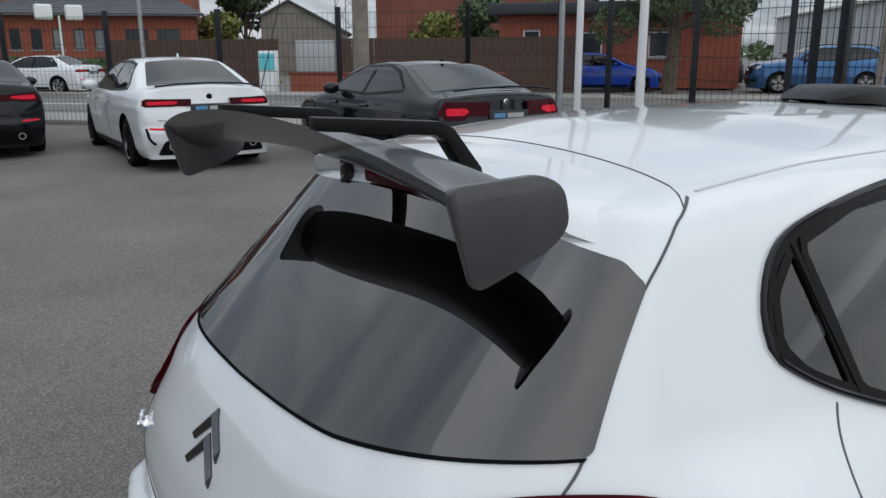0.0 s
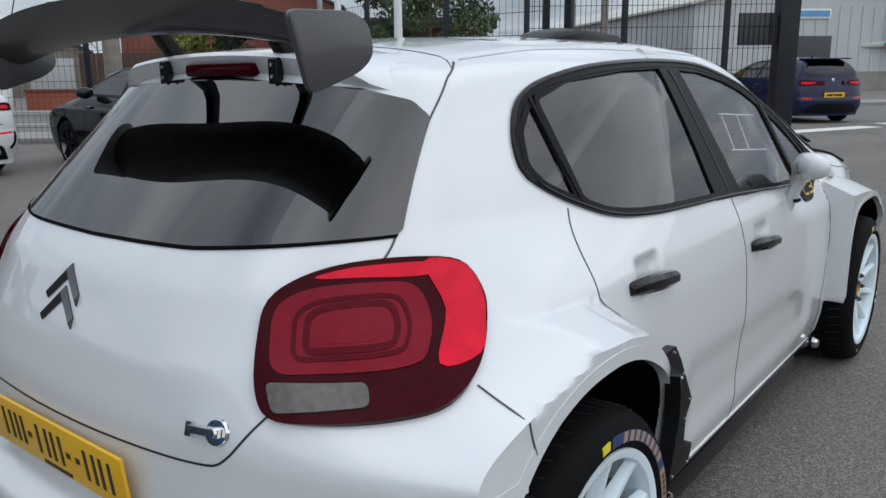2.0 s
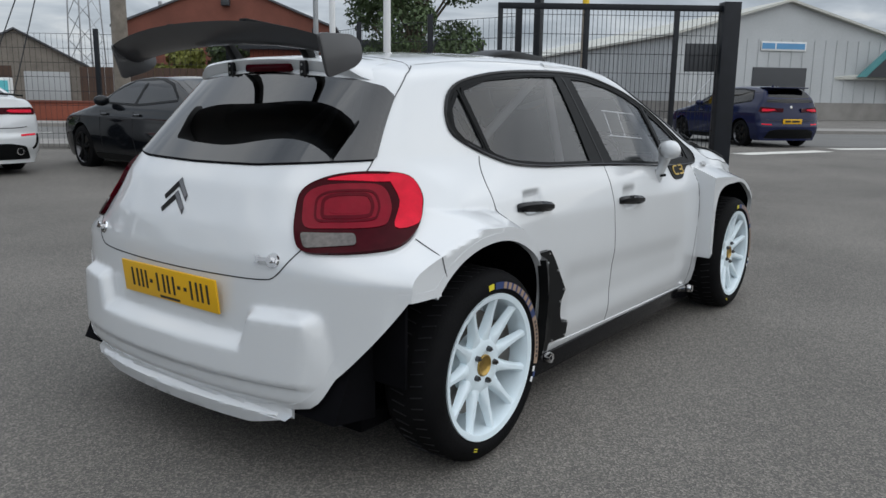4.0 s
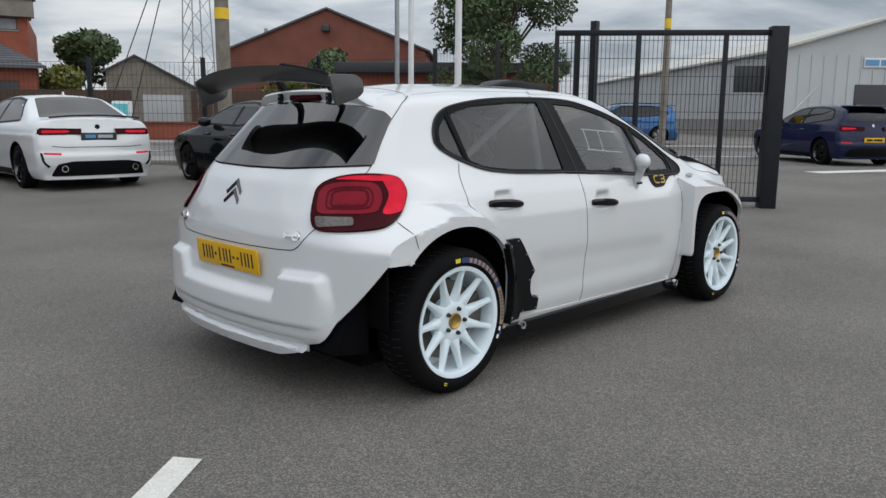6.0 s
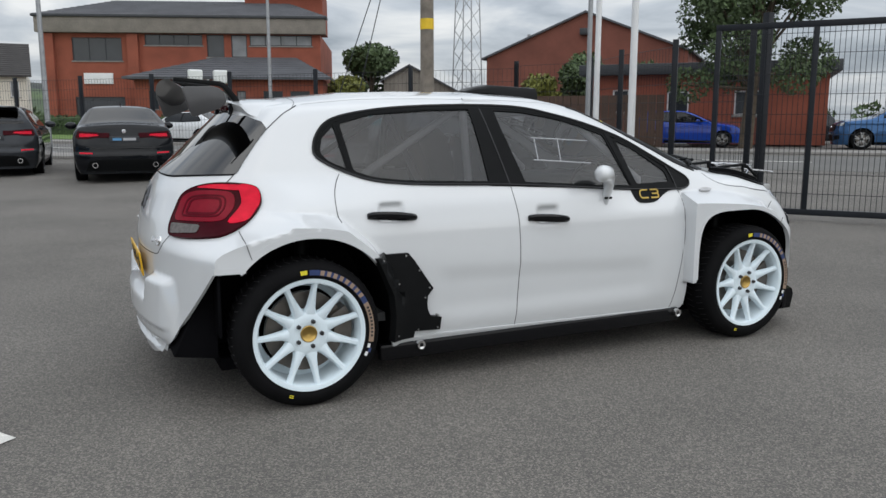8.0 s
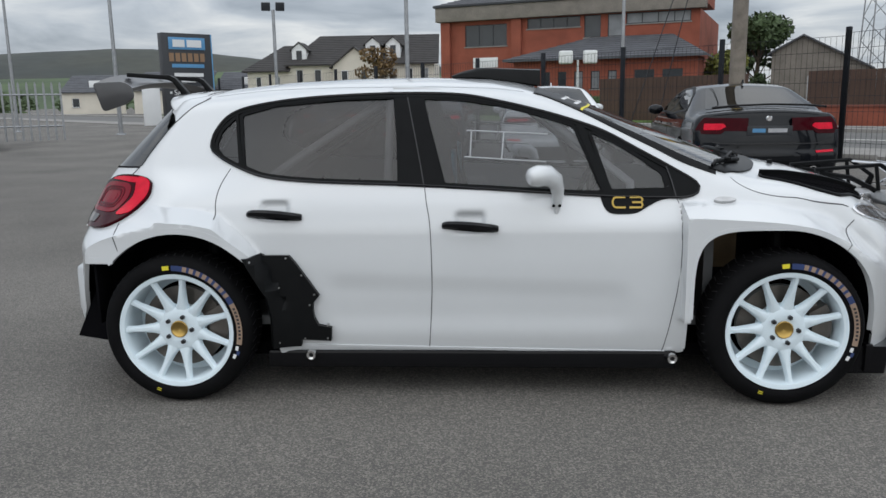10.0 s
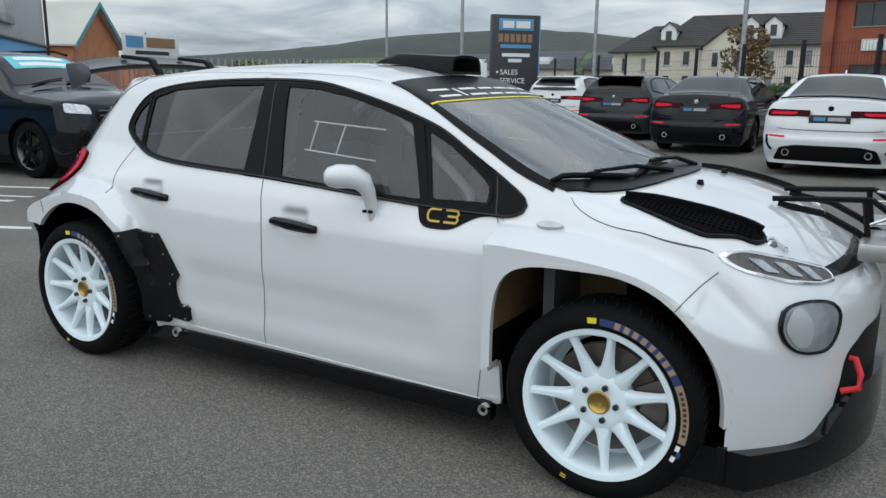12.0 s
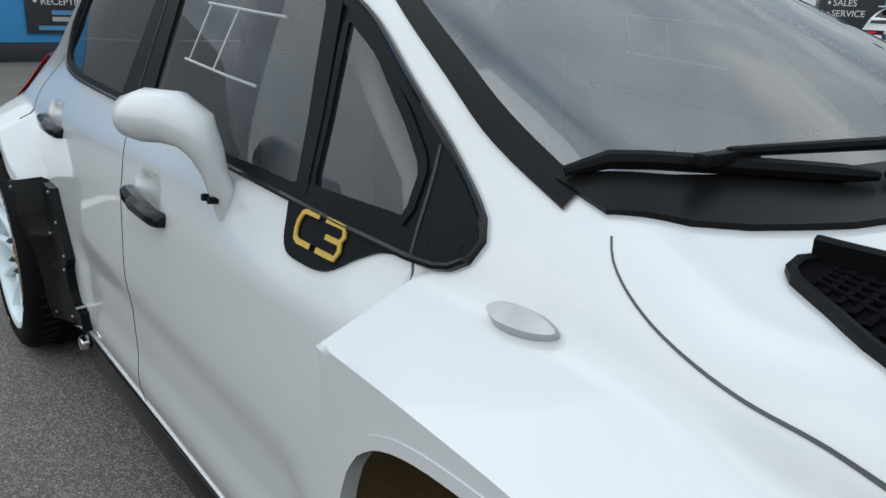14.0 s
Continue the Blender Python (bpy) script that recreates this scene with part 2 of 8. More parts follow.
RED_M = material("red_lens_guide", (0.185, 0.004, 0.014), 0.08, spec=0.12, vary=0.1, scale=25)
CLEAR_L = material("smoked_lens", (0.085, 0.075, 0.07), 0.08, vary=0.25, scale=60)
LAMP_L = material("headlamp_reflector", (0.45, 0.46, 0.48), 0.15, metal=0.7, vary=0.3, scale=25, fine=0.2, bump_scale=90)
LAMP_W = material("pale_lamp_bowl", (0.50, 0.52, 0.54), 0.25, vary=0.25, scale=14)
SEAM = material("seam_grey", (0.10, 0.10, 0.105), 0.8, vary=0.1, scale=8, spec=0.1)
ROOF_T = material("dark_tiles", (0.040, 0.037, 0.036), 0.8, vary=0.2, scale=1.0, fine=0.3, bump=0.3, bump_scale=20)
LINER = material("brown_composite_liner", (0.125, 0.082, 0.036), 0.6, vary=0.3, scale=7, fine=0.3, bump=0.15, bump_scale=140)
INTERIOR = material("cabin_grey", (0.10, 0.103, 0.106), 0.7, vary=0.1, scale=8)
CAGE = material("cage_white", (0.55, 0.56, 0.57), 0.4, vary=0.05, scale=8)
SEAT = material("seat_blue", (0.02, 0.14, 0.22), 0.6, vary=0.15, scale=10)
TAPE = material("red_strap", (0.55, 0.02, 0.03), 0.7, vary=0.1, scale=20)
GLASS_SIDE = pane("side_glass", (0.29, 0.295, 0.305), 1.0, ior=1.60, haze=0.0)
GLASS_FRONT = pane("clear_polycarbonate", (0.48, 0.49, 0.505), 1.0, ior=1.6, haze=0.012)
GLASS_WIND = pane("windscreen_glass", (0.62, 0.69, 0.68), 1.0, ior=2.6, haze=0.0)
GLASS_REAR = pane("rear_glass", (0.014, 0.015, 0.016), 1.0, ior=1.80)
GLASS_CAR = pane("dark_car_glass", (0.06, 0.065, 0.07), 1.0)
LENS = pane("clear_lens", (0.92, 0.93, 0.94), 1.0)
GLASS_BLD = material("building_glass", (0.03, 0.035, 0.04), 0.12, vary=0.3, scale=0.7)
GLASS_BLD2 = material("window_with_blind", (0.20, 0.21, 0.22), 0.3, vary=0.3, scale=0.9)
SIGN_D = material("sign_dark", (0.030, 0.033, 0.038), 0.45, vary=0.06, scale=2)
SIGN_B = material("sign_blue", (0.10, 0.28, 0.50), 0.45, vary=0.05, scale=2)
SIGN_O = material("sign_bronze", (0.26, 0.16, 0.09), 0.45, vary=0.05, scale=2)
SIGN_W = material("sign_white", (0.72, 0.73, 0.73), 0.5, vary=0.04, scale=2)
BANNER = material("sale_banner", (0.12, 0.50, 0.55), 0.5, vary=0.1, scale=5)
HEDGE = material("hedge_leaf", (0.045, 0.075, 0.025), 0.8, vary=0.35, scale=2, fine=0.4, bump_scale=14)

# ---- building tools ----
def part(name, bm, mat, parent=None, label="", smooth=None, matrix=None):
    """Link a bmesh as one mesh object, under a parent if given."""
    me = bpy.data.meshes.new(name)
    bm.to_mesh(me)
    bm.free()
    for mt in (mat if isinstance(mat, (list, tuple)) else [mat]):
        me.materials.append(mt)
    if smooth is not None:
        me.polygons.foreach_set("use_smooth", [True] * len(me.polygons))
        me.set_sharp_from_angle(angle=radians(smooth))
    ob = new(name, me)
    if parent:
        ob.parent = parent
    if matrix is not None:
        ob.matrix_basis = matrix
    return tagged(ob, label)


def thing(name, label, category, group="", kind="", matrix=None):
    ob = new(name)
    ob.empty_display_size = 0.2
    if matrix is not None:
        ob.matrix_basis = matrix
    return tagged(ob, label, category, group, kind)


def box(bm, lo, hi, m=None):
    """An axis box between two corners, added to bm."""
    r = bmesh.ops.create_cube(bm, size=1.0)
    c = [(a + b) / 2 for a, b in zip(lo, hi)]
    s = [abs(b - a) for a, b in zip(lo, hi)]
    t = Matrix.Translation(c) @ Matrix.Diagonal((*s, 1))
    bmesh.ops.transform(bm, matrix=(m @ t if m is not None else t), verts=r["verts"])
    return r["verts"]


def bevelled(bm, width, seg=2):
    bmesh.ops.bevel(bm, geom=list(bm.edges), offset=width, segments=seg, affect="EDGES", profile=0.6)
    return bm


def boxbm(lo, hi, bev=0.0, m=None, seg=2):
    bm = bmesh.new()
    box(bm, lo, hi)
    if bev:
        bevelled(bm, bev, seg)
    if m is not None:
        bmesh.ops.transform(bm, matrix=m, verts=bm.verts)
    return bm


def tube(bm, a, b, r1, r2=None, seg=10, caps=True):
    """A straight tube from a to b, tapering from r1 to r2."""
    a, b = Vector(a), Vector(b)
    d = b - a
    m = Matrix.Translation((a + b) / 2) @ d.to_track_quat("Z", "Y").to_matrix().to_4x4()
    bmesh.ops.create_cone(bm, cap_ends=caps, segments=seg, radius1=r1, radius2=r1 if r2 is None else r2, depth=d.length, matrix=m)


def tubebm(pts, r, seg=10):
    """A bent tube through points, as one skin."""
    bm = bmesh.new()
    pts = [Vector(p) for p in pts]
    rings = []
    for i, p in enumerate(pts):
        d = (pts[min(i + 1, len(pts) - 1)] - pts[max(i - 1, 0)]).normalized()
        m = d.to_track_quat("Z", "Y").to_matrix()
        rr = r[i] if isinstance(r, (list, tuple)) else r
        rings.append([bm.verts.new(p + m @ Vector((rr * math.cos(k * 2 * math.pi / seg), rr * math.sin(k * 2 * math.pi / seg), 0))) for k in range(seg)])
    for a, b in zip(rings, rings[1:]):
        for k in range(seg):
            bm.faces.new((a[k], a[(k + 1) % seg], b[(k + 1) % seg], b[k]))
    bm.faces.new(rings[0][::-1])
    bm.faces.new(rings[-1])
    return bm


def lathe(profile, seg=64, closed=False):
    """A body turned about the y axis from (radius, y) pairs."""
    bm = bmesh.new()
    rings = []
    for r, y in profile:
        rings.append([bm.verts.new((r * math.cos(k * 2 * math.pi / seg), y, r * math.sin(k * 2 * math.pi / seg))) for k in range(seg)])
    pairs = list(zip(rings, rings[1:])) + ([(rings[-1], rings[0])] if closed else [])
    for a, b in pairs:
        for k in range(seg):
            bm.faces.new((a[k], a[(k + 1) % seg], b[(k + 1) % seg], b[k]))
    bmesh.ops.recalc_face_normals(bm, faces=bm.faces)
    return bm


def prism(outline, depth, m=None, bev=0.0):
    """An outline in x, z given thickness along y."""
    bm = bmesh.new()
    f = bm.faces.new([bm.verts.new((x, 0, z)) for x, z in outline])
    r = bmesh.ops.extrude_face_region(bm, geom=[f])
    bmesh.ops.translate(bm, vec=(0, depth, 0), verts=[v for v in r["geom"] if isinstance(v, bmesh.types.BMVert)])
    bmesh.ops.recalc_face_normals(bm, faces=bm.faces)
    if bev:
        bevelled(bm, bev)
    if m is not None:
        bmesh.ops.transform(bm, matrix=m, verts=bm.verts)
    return bm


def curve(xs, ys, smooth=0.0):
    """A smooth function through the given pairs."""
    xs, ys = np.array(xs, float), np.array(ys, float)
    g = np.linspace(xs[0], xs[-1], 600)
    v = np.interp(g, xs, ys)
    if smooth:
        n = max(1, int(smooth / (g[1] - g[0])))
        k = np.hanning(2 * n + 3)
        k /= k.sum()
        pad = len(k) // 2
        left, right = 2 * v[0] - v[pad:0:-1], 2 * v[-1] - v[-2:-pad - 2:-1]
        v = np.convolve(np.concatenate([left, v, right]), k, "valid")
    return lambda q: np.interp(q, g, v)


def step(a, b, q):
    t = np.clip((q - a) / (b - a), 0, 1)
    return t * t * (3 - 2 * t)


def smax(a, b, k):
    h = np.clip(0.5 + 0.5 * (a - b) / k, 0, 1)
    return b + (a - b) * h + k * h * (1 - h)


def spline(pts, per=6, closed=True):
    """A Catmull-Rom outline through the points."""
    p = np.array(pts, float)
    n = len(p)
    out = []
    for i in range(n if closed else n - 1):
        a, b, c, d = (p[(i + k) % n] if closed else p[min(max(i + k, 0), n - 1)] for k in (-1, 0, 1, 2))
        for t in np.arange(per) / per:
            out.append(0.5 * ((2 * b) + (c - a) * t + (2 * a - 5 * b + 4 * c - d) * t ** 2 + (3 * b - a - 3 * c + d) * t ** 3))
    if not closed:
        out.append(p[-1])
    return [tuple(q) for q in out]


def rounded(pts, r=0.03, seg=4):
    """A polygon with its corners rounded."""
    out = []
    n = len(pts)
    for i in range(n):
        p, a, b = Vector(pts[i]), Vector(pts[i - 1]), Vector(pts[(i + 1) % n])
        u, v = a - p, b - p
        k = min(r, 0.45 * u.length, 0.45 * v.length)
        s, e = p + u.normalized() * k, p + v.normalized() * k
        for j in range(seg + 1):
            t = j / seg
            q = s * (1 - t) ** 2 + p * 2 * t * (1 - t) + e * t * t
            out.append((q.x, q.y))
    return out


def inside(poly, x, z):
    """Which of the points lie in the polygon."""
    hit = np.zeros(np.shape(x), bool)
    for (x1, z1), (x2, z2) in zip(poly, poly[1:] + poly[:1]):
        if z1 != z2:
            hit ^= ((z1 > z) != (z2 > z)) & (x < (x2 - x1) * (z - z1) / (z2 - z1) + x1)
    return hit


def shrink(poly, d):
    """A polygon drawn in by d, along its corner normals."""
    p = np.array(poly)
    t = np.roll(p, -1, 0) - np.roll(p, 1, 0)
    t /= np.linalg.norm(t, axis=1)[:, None] + 1e-9
    nrm = np.stack([-t[:, 1], t[:, 0]], 1)
    area = np.sum(p[:, 0] * np.roll(p[:, 1], -1) - np.roll(p[:, 0], -1) * p[:, 1])
    return [tuple(q) for q in p + nrm * (d if area > 0 else -d)]


def gradient(F, x, y, z, e=0.002):
    g = np.stack([F(x + e, y, z) - F(x - e, y, z), F(x, y + e, z) - F(x, y - e, z), F(x, y, z + e) - F(x, y, z - e)], -1) / (2 * e)
    return g


def surface_net(F, lo, hi, h, pieces=None):
    """Vertices and quads of the surface F = 0, drawn onto it; where two of the pieces meet, onto their common edge."""
    ax = [np.arange(a, b + h, h) for a, b in zip(lo, hi)]
    X, Y, Z = np.meshgrid(*ax, indexing="ij")
    V = F(X, Y, Z)
    S = V < 0
    n = [len(a) - 1 for a in ax]
    acc, cnt = np.zeros((*n, 3)), np.zeros(n)
    corners = [(i, j, k) for i in (0, 1) for j in (0, 1) for k in (0, 1)]
    sl = lambda c: tuple(slice(o, o + m) for o, m in zip(c, n))
    for a in corners:
        for d in range(3):
            if a[d] == 0:
                b = tuple(a[q] + (1 if q == d else 0) for q in range(3))
                va, vb = V[sl(a)], V[sl(b)]
                cross = S[sl(a)] != S[sl(b)]
                t = np.where(cross, va / np.where(va == vb, 1, va - vb), 0)
                for q in range(3):
                    acc[..., q] += np.where(cross, a[q] + (t if q == d else 0), 0)
                cnt += cross
    live = cnt > 0
    index = np.full(n, -1)
    index[live] = np.arange(live.sum())
    base = np.argwhere(live)
    P = (base + acc[live] / cnt[live][:, None]) * h + np.array(lo)
    for _ in range(4):
        x, y, z = P.T
        g = gradient(F, x, y, z)
        v = F(x, y, z)
        s = np.clip(v / np.maximum((g ** 2).sum(1), 0.05), -h * 0.35, h * 0.35)
        P = P - g * s[:, None] * 0.9
    if pieces:
        val = np.stack([f(*P.T) for f in pieces])
        order = np.argsort(-val, axis=0)
        rows = np.arange(len(P))
        near = np.abs(val[order[1], rows]) < 0.85 * h
        for i in range(len(pieces)):
            for j in range(i + 1, len(pieces)):
                pick = near & (((order[0] == i) & (order[1] == j)) | ((order[0] == j) & (order[1] == i)))
                if pick.any():
                    q = P[pick]
                    for _ in range(5):
                        J = np.stack([gradient(pieces[i], *q.T), gradient(pieces[j], *q.T)], 1)
                        r = np.stack([pieces[i](*q.T), pieces[j](*q.T)], 1)
                        A = J @ J.transpose(0, 2, 1) + 0.02 * np.eye(2)
                        q = q - np.clip((J.transpose(0, 2, 1) @ np.linalg.solve(A, r[..., None]))[..., 0], -0.4 * h, 0.4 * h)
                    P[pick] = q
    quads = []
    for d in range(3):
        u, w = [q for q in range(3) if q != d]
        a = [slice(1, -1)] * 3
        b = [slice(1, -1)] * 3
        a[d], b[d] = slice(0, -1), slice(1, None)
        sa, sb = S[tuple(a)], S[tuple(b)]
        for flip in (False, True):
            idx = np.argwhere((sa & ~sb) if not flip else (~sa & sb))
            off = np.ones(3, int)
            off[d] = 0
            idx = idx + off
            c = []
            for du, dw in ((0, 0), (1, 0), (1, 1), (0, 1)):
                q = idx.copy()
                q[:, u] -= 1 - du
                q[:, w] -= 1 - dw
                ok = (q[:, 0] < n[0]) & (q[:, 1] < n[1]) & (q[:, 2] < n[2])
                q = np.minimum(q, np.array(n) - 1)
                c.append(index[q[:, 0], q[:, 1], q[:, 2]])
            quad = np.stack(c, 1)
            right = (d != 1) != flip
            quads.append(quad if right else quad[:, ::-1])
    Q = np.concatenate(quads)
    return P, Q[(Q >= 0).all(1)]


def mesh_from(name, P, Q, mats, mat_index=None, smooth=40):
    me = bpy.data.meshes.new(name)
    used = np.unique(Q)
    remap = np.full(len(P), -1)
    remap[used] = np.arange(len(used))
    me.from_pydata(P[used].tolist(), [], remap[Q].tolist())
    for mt in mats:
        me.materials.append(mt)
    if mat_index is not None:
        me.polygons.foreach_set("material_index", mat_index.astype(np.int32))
    me.polygons.foreach_set("use_smooth", [True] * len(me.polygons))
    if smooth:
        me.set_sharp_from_angle(angle=radians(smooth))
    me.update()
    return me


def seek(F, make, near, far, n=19):
    """Where F turns from inside (near) to outside (far) along a line of points make(t)."""
    a, b = near, far
    for _ in range(n):
        m = (a + b) / 2
        out = F(*make(m)) > 0
        a, b = np.where(out, a, m), np.where(out, m, b)
    return (a + b) / 2


def lay(F, axis, u, v, side=1):
    """Points on the surface F over plan points (u, v) of one face: side (x, z), rear or front (y, z), top (x, y)."""
    u, v = np.asarray(u, float), np.asarray(v, float)
    one = np.ones_like(u)
    if axis == "side":
        t = seek(F, lambda m: (u, side * m, v), 0.25 * one, 1.2 * one)
        p = np.stack([u, side * t, v], -1)
    elif axis == "rear":
        t = seek(F, lambda m: (m, u, v), 0.6 * one, -3.0 * one)
        p = np.stack([t, u, v], -1)
    elif axis == "front":
        t = seek(F, lambda m: (m, u, v), 2.0 * one, 6.0 * one)
        p = np.stack([t, u, v], -1)
    else:
        t = seek(F, lambda m: (u, v, m), 0.5 * one, 2.2 * one)
        p = np.stack([u, v, t], -1)
    g = gradient(F, p[..., 0], p[..., 1], p[..., 2], 0.004)
    g /= np.linalg.norm(g, axis=-1)[..., None] + 1e-9
    return p, g


def skin(F, axis, poly, off=0.004, rim=0.008, side=1, res=0.035):
    """A sheet over the polygon that follows the surface, off metres proud, with its edge turned in."""
    bm = bmesh.new()
    face = bm.faces.new([bm.verts.new((a, b, 0)) for a, b in poly])
    q = np.array(poly)
    for k in (0, 1):
        for c in np.arange(q[:, k].min() + res * 0.63, q[:, k].max(), res):
            no = (1, 0, 0) if k == 0 else (0, 1, 0)
            co = (c, 0, 0) if k == 0 else (0, c, 0)
            bmesh.ops.bisect_plane(bm, geom=list(bm.verts) + list(bm.edges) + list(bm.faces), plane_co=co, plane_no=no, dist=1e-5)
    vs = list(bm.verts)
    uv = np.array([v.co[:2] for v in vs])
    p, g = lay(F, axis, uv[:, 0], uv[:, 1], side)
    nor = {}
    for v, a, b in zip(vs, p, g):
        v.co = a + b * off
        nor[v] = b
    if rim:
        edges = [e for e in bm.edges if e.is_boundary]
        r = bmesh.ops.extrude_edge_only(bm, edges=edges)
        for v in [x for x in r["geom"] if isinstance(x, bmesh.types.BMVert)]:
            old = min((e.other_vert(v) for e in v.link_edges if e.other_vert(v) in nor), key=lambda o: (o.co - v.co).length)
            v.co = Vector(v.co) - Vector(nor[old]) * rim
    bmesh.ops.recalc_face_normals(bm, faces=bm.faces)
    f0 = max(bm.faces, key=lambda f: f.calc_area())
    c = f0.calc_center_median()
    gg = gradient(F, np.array([c.x]), np.array([c.y]), np.array([c.z]), 0.004)[0]
    if f0.normal.dot(Vector(gg)) < 0:
        bmesh.ops.reverse_faces(bm, faces=bm.faces)
    return bm


def ribbon(F, axis, line, width, off=0.003, side=1, rim=0.006, closed=False, step_len=0.03, crown=0.0):
    """A strip that follows a line over the surface."""
    pts = np.array(line + ([line[0]] if closed else []), float)
    seg = np.linalg.norm(np.diff(pts, axis=0), axis=1)
    s = np.concatenate([[0], np.cumsum(seg)])
    n = max(2, int(s[-1] / step_len) + 1)
    g = np.linspace(0, s[-1], n)
    c = np.stack([np.interp(g, s, pts[:, 0]), np.interp(g, s, pts[:, 1])], 1)
    if closed:
        c = c[:-1]
        t = np.roll(c, -1, 0) - np.roll(c, 1, 0)
    else:
        t = np.gradient(c, axis=0)
    t /= np.linalg.norm(t, axis=1)[:, None] + 1e-9
    nrm = np.stack([-t[:, 1], t[:, 0]], 1)
    w = width if np.ndim(width) else np.full(len(c), width)
    wide = np.asarray(w)[:, None]
    rows = []
    q = np.concatenate([c + nrm * wide * k for k in (-0.5, 0, 0.5)])
    p, nn = lay(F, axis, q[:, 0], q[:, 1], side)
    p, nn = p.reshape(3, len(c), 3), nn.reshape(3, len(c), 3)
    for k, lift in ((0, -rim), (0, 0), (1, crown), (2, 0), (2, -rim)):
        rows.append(p[k] + nn[k] * (off + lift))
    bm = bmesh.new()
    V = [[bm.verts.new(p) for p in r] for r in rows]
    m = len(c)
    for a, b in zip(V, V[1:]):
        for i in range(m if closed else m - 1):
            j = (i + 1) % m
            bm.faces.new((a[i], a[j], b[j], b[i]))
    bmesh.ops.recalc_face_normals(bm, faces=bm.faces)
    i = m // 2
    f0 = V[2][i].link_faces[0]
    if f0.normal.dot(Vector(nn[1][i])) < 0:
        bmesh.ops.reverse_faces(bm, faces=bm.faces)
    return bm

# ---- the rally car: rear axle at the origin, nose towards +x ----
side_z = curve([0.10, 0.16, 0.20, 0.30, 0.45, 0.60, 0.75, 0.85, 0.92, 0.98, 1.05, 1.15, 1.25, 1.31, 1.40, 1.50],
               [0.66, 0.745, 0.775, 0.798, 0.806, 0.806, 0.797, 0.777, 0.747, 0.717, 0.685, 0.637, 0.587, 0.552, 0.47, 0.36], 0.05)
low_taper = curve([-0.80, -0.62, -0.45, -0.30, -0.20, 0.0, 2.2, 2.5, 2.85, 3.05, 3.3, 3.6],
                  [-0.33, -0.20, -0.10, -0.045, -0.02, 0.0, 0.0, -0.015, -0.06, -0.075, -0.16, -0.4], 0.12)
high_taper = curve([-0.60, -0.32, -0.08, 0.09, 0.30, 0.55, 1.7, 2.0, 2.26, 2.6, 3.6],
                   [-0.20, -0.105, -0.070, -0.050, -0.018, 0.0, 0.0, -0.005, -0.02, -0.05, -0.3], 0.15)
roof_z = curve([-0.9, -0.30, -0.16, -0.05, 0.10, 0.37, 0.68, 1.08, 1.36, 1.50, 1.60, 1.85, 2.20, 2.42, 2.50, 2.56, 2.62, 2.80, 3.0, 3.12, 3.22, 3.32, 3.6],
               [1.16, 1.285, 1.318, 1.338, 1.357, 1.383, 1.395, 1.397, 1.384, 1.362, 1.336, 1.247, 1.112, 1.026, 0.998, 0.988, 0.982, 0.949, 0.893, 0.842, 0.775, 0.68, 0.35], 0.05)
crown = curve([-0.5, 0.2, 1.3, 1.8, 2.4, 2.6, 3.4], [0.20, 0.16, 0.15, 0.16, 0.20, 0.13, 0.15], 0.2)
tail_x = curve([0.0, 0.22, 0.27, 0.33, 0.36, 0.44, 0.52, 0.66, 0.70, 0.80, 0.93, 0.985, 1.0, 1.10, 1.20, 1.27, 1.32, 1.45],
               [-0.52, -0.585, -0.605, -0.615, -0.615, -0.612, -0.610, -0.607, -0.607, -0.586, -0.533, -0.488, -0.468, -0.362, -0.255, -0.180, -0.150, -0.09], 0.035)
flare_rear = curve([-0.7, -0.36, -0.29, -0.05, 0.085, 0.18, 0.25, 0.315, 0.37, 0.45, 0.55], [0.775, 0.778, 0.786, 0.795, 0.787, 0.768, 0.712, 0.660, 0.59, 0.40, 0.2], 0.02)
flare_front = curve([2.1, 2.155, 2.30, 2.435, 2.55, 2.655, 2.70, 2.78, 2.86, 2.95, 3.1], [0.799, 0.798, 0.792, 0.784, 0.773, 0.755, 0.740, 0.703, 0.645, 0.57, 0.45], 0.03)
ARCH = ((0.02, 0.355, 0.392), (2.545, 0.352, 0.395))
ARCH_BACK = 0.360   # reach of the front opening towards the door


def rally_half_width(x, z):
    hi = step(0.84, 1.02, z)
    w = side_z(z) + low_taper(x) * (1 - hi) + high_taper(x) * hi
    # box arches
    amp_f = (0.083 - low_taper(x)) * step(2.60, 2.78, x) * (1 - step(2.98, 3.22, x))
    w = w + amp_f * (1 - np.clip((z - flare_front(x)) / 0.085, 0, 1)) ** 2
    # pressed panel low on the doors
    inn = step(0.60, 0.72, x) * (1 - step(1.86, 1.99, x)) * step(0.26, 0.38, z) * (1 - step(-0.04, 0.06, z - (0.515 - 0.045 * (x - 0.6) / 1.4)))
    w = w - 0.011 * inn
    # the waist draws in towards the windscreen
    w = w - 0.026 * step(1.45, 1.90, x) * (1 - step(2.45, 2.65, x)) * step(0.74, 0.86, z)
    # hollows behind the door handles
    for hx, hz in ((0.425, 0.828), (1.265, 0.775)):
        w = w - 0.020 * np.exp(-((x - hx) / 0.060) ** 8 - ((z - hz) / 0.038) ** 6)
    return w


def rear_box(x, a, z, tail):
    """The faces of the rear box arch: side, shelf, back and front end."""
    wf = side_z(np.minimum(z, 0.70)) + 0.092 * (1 - 0.75 * step(0.24, 0.50, x)) * (1 - step(0.36, 0.52, x)) - 0.072 * np.maximum(0, -x)
    return a - wf, (z - flare_rear(x) - 0.45 * (wf - a)) * 0.9, tail, x - 0.56


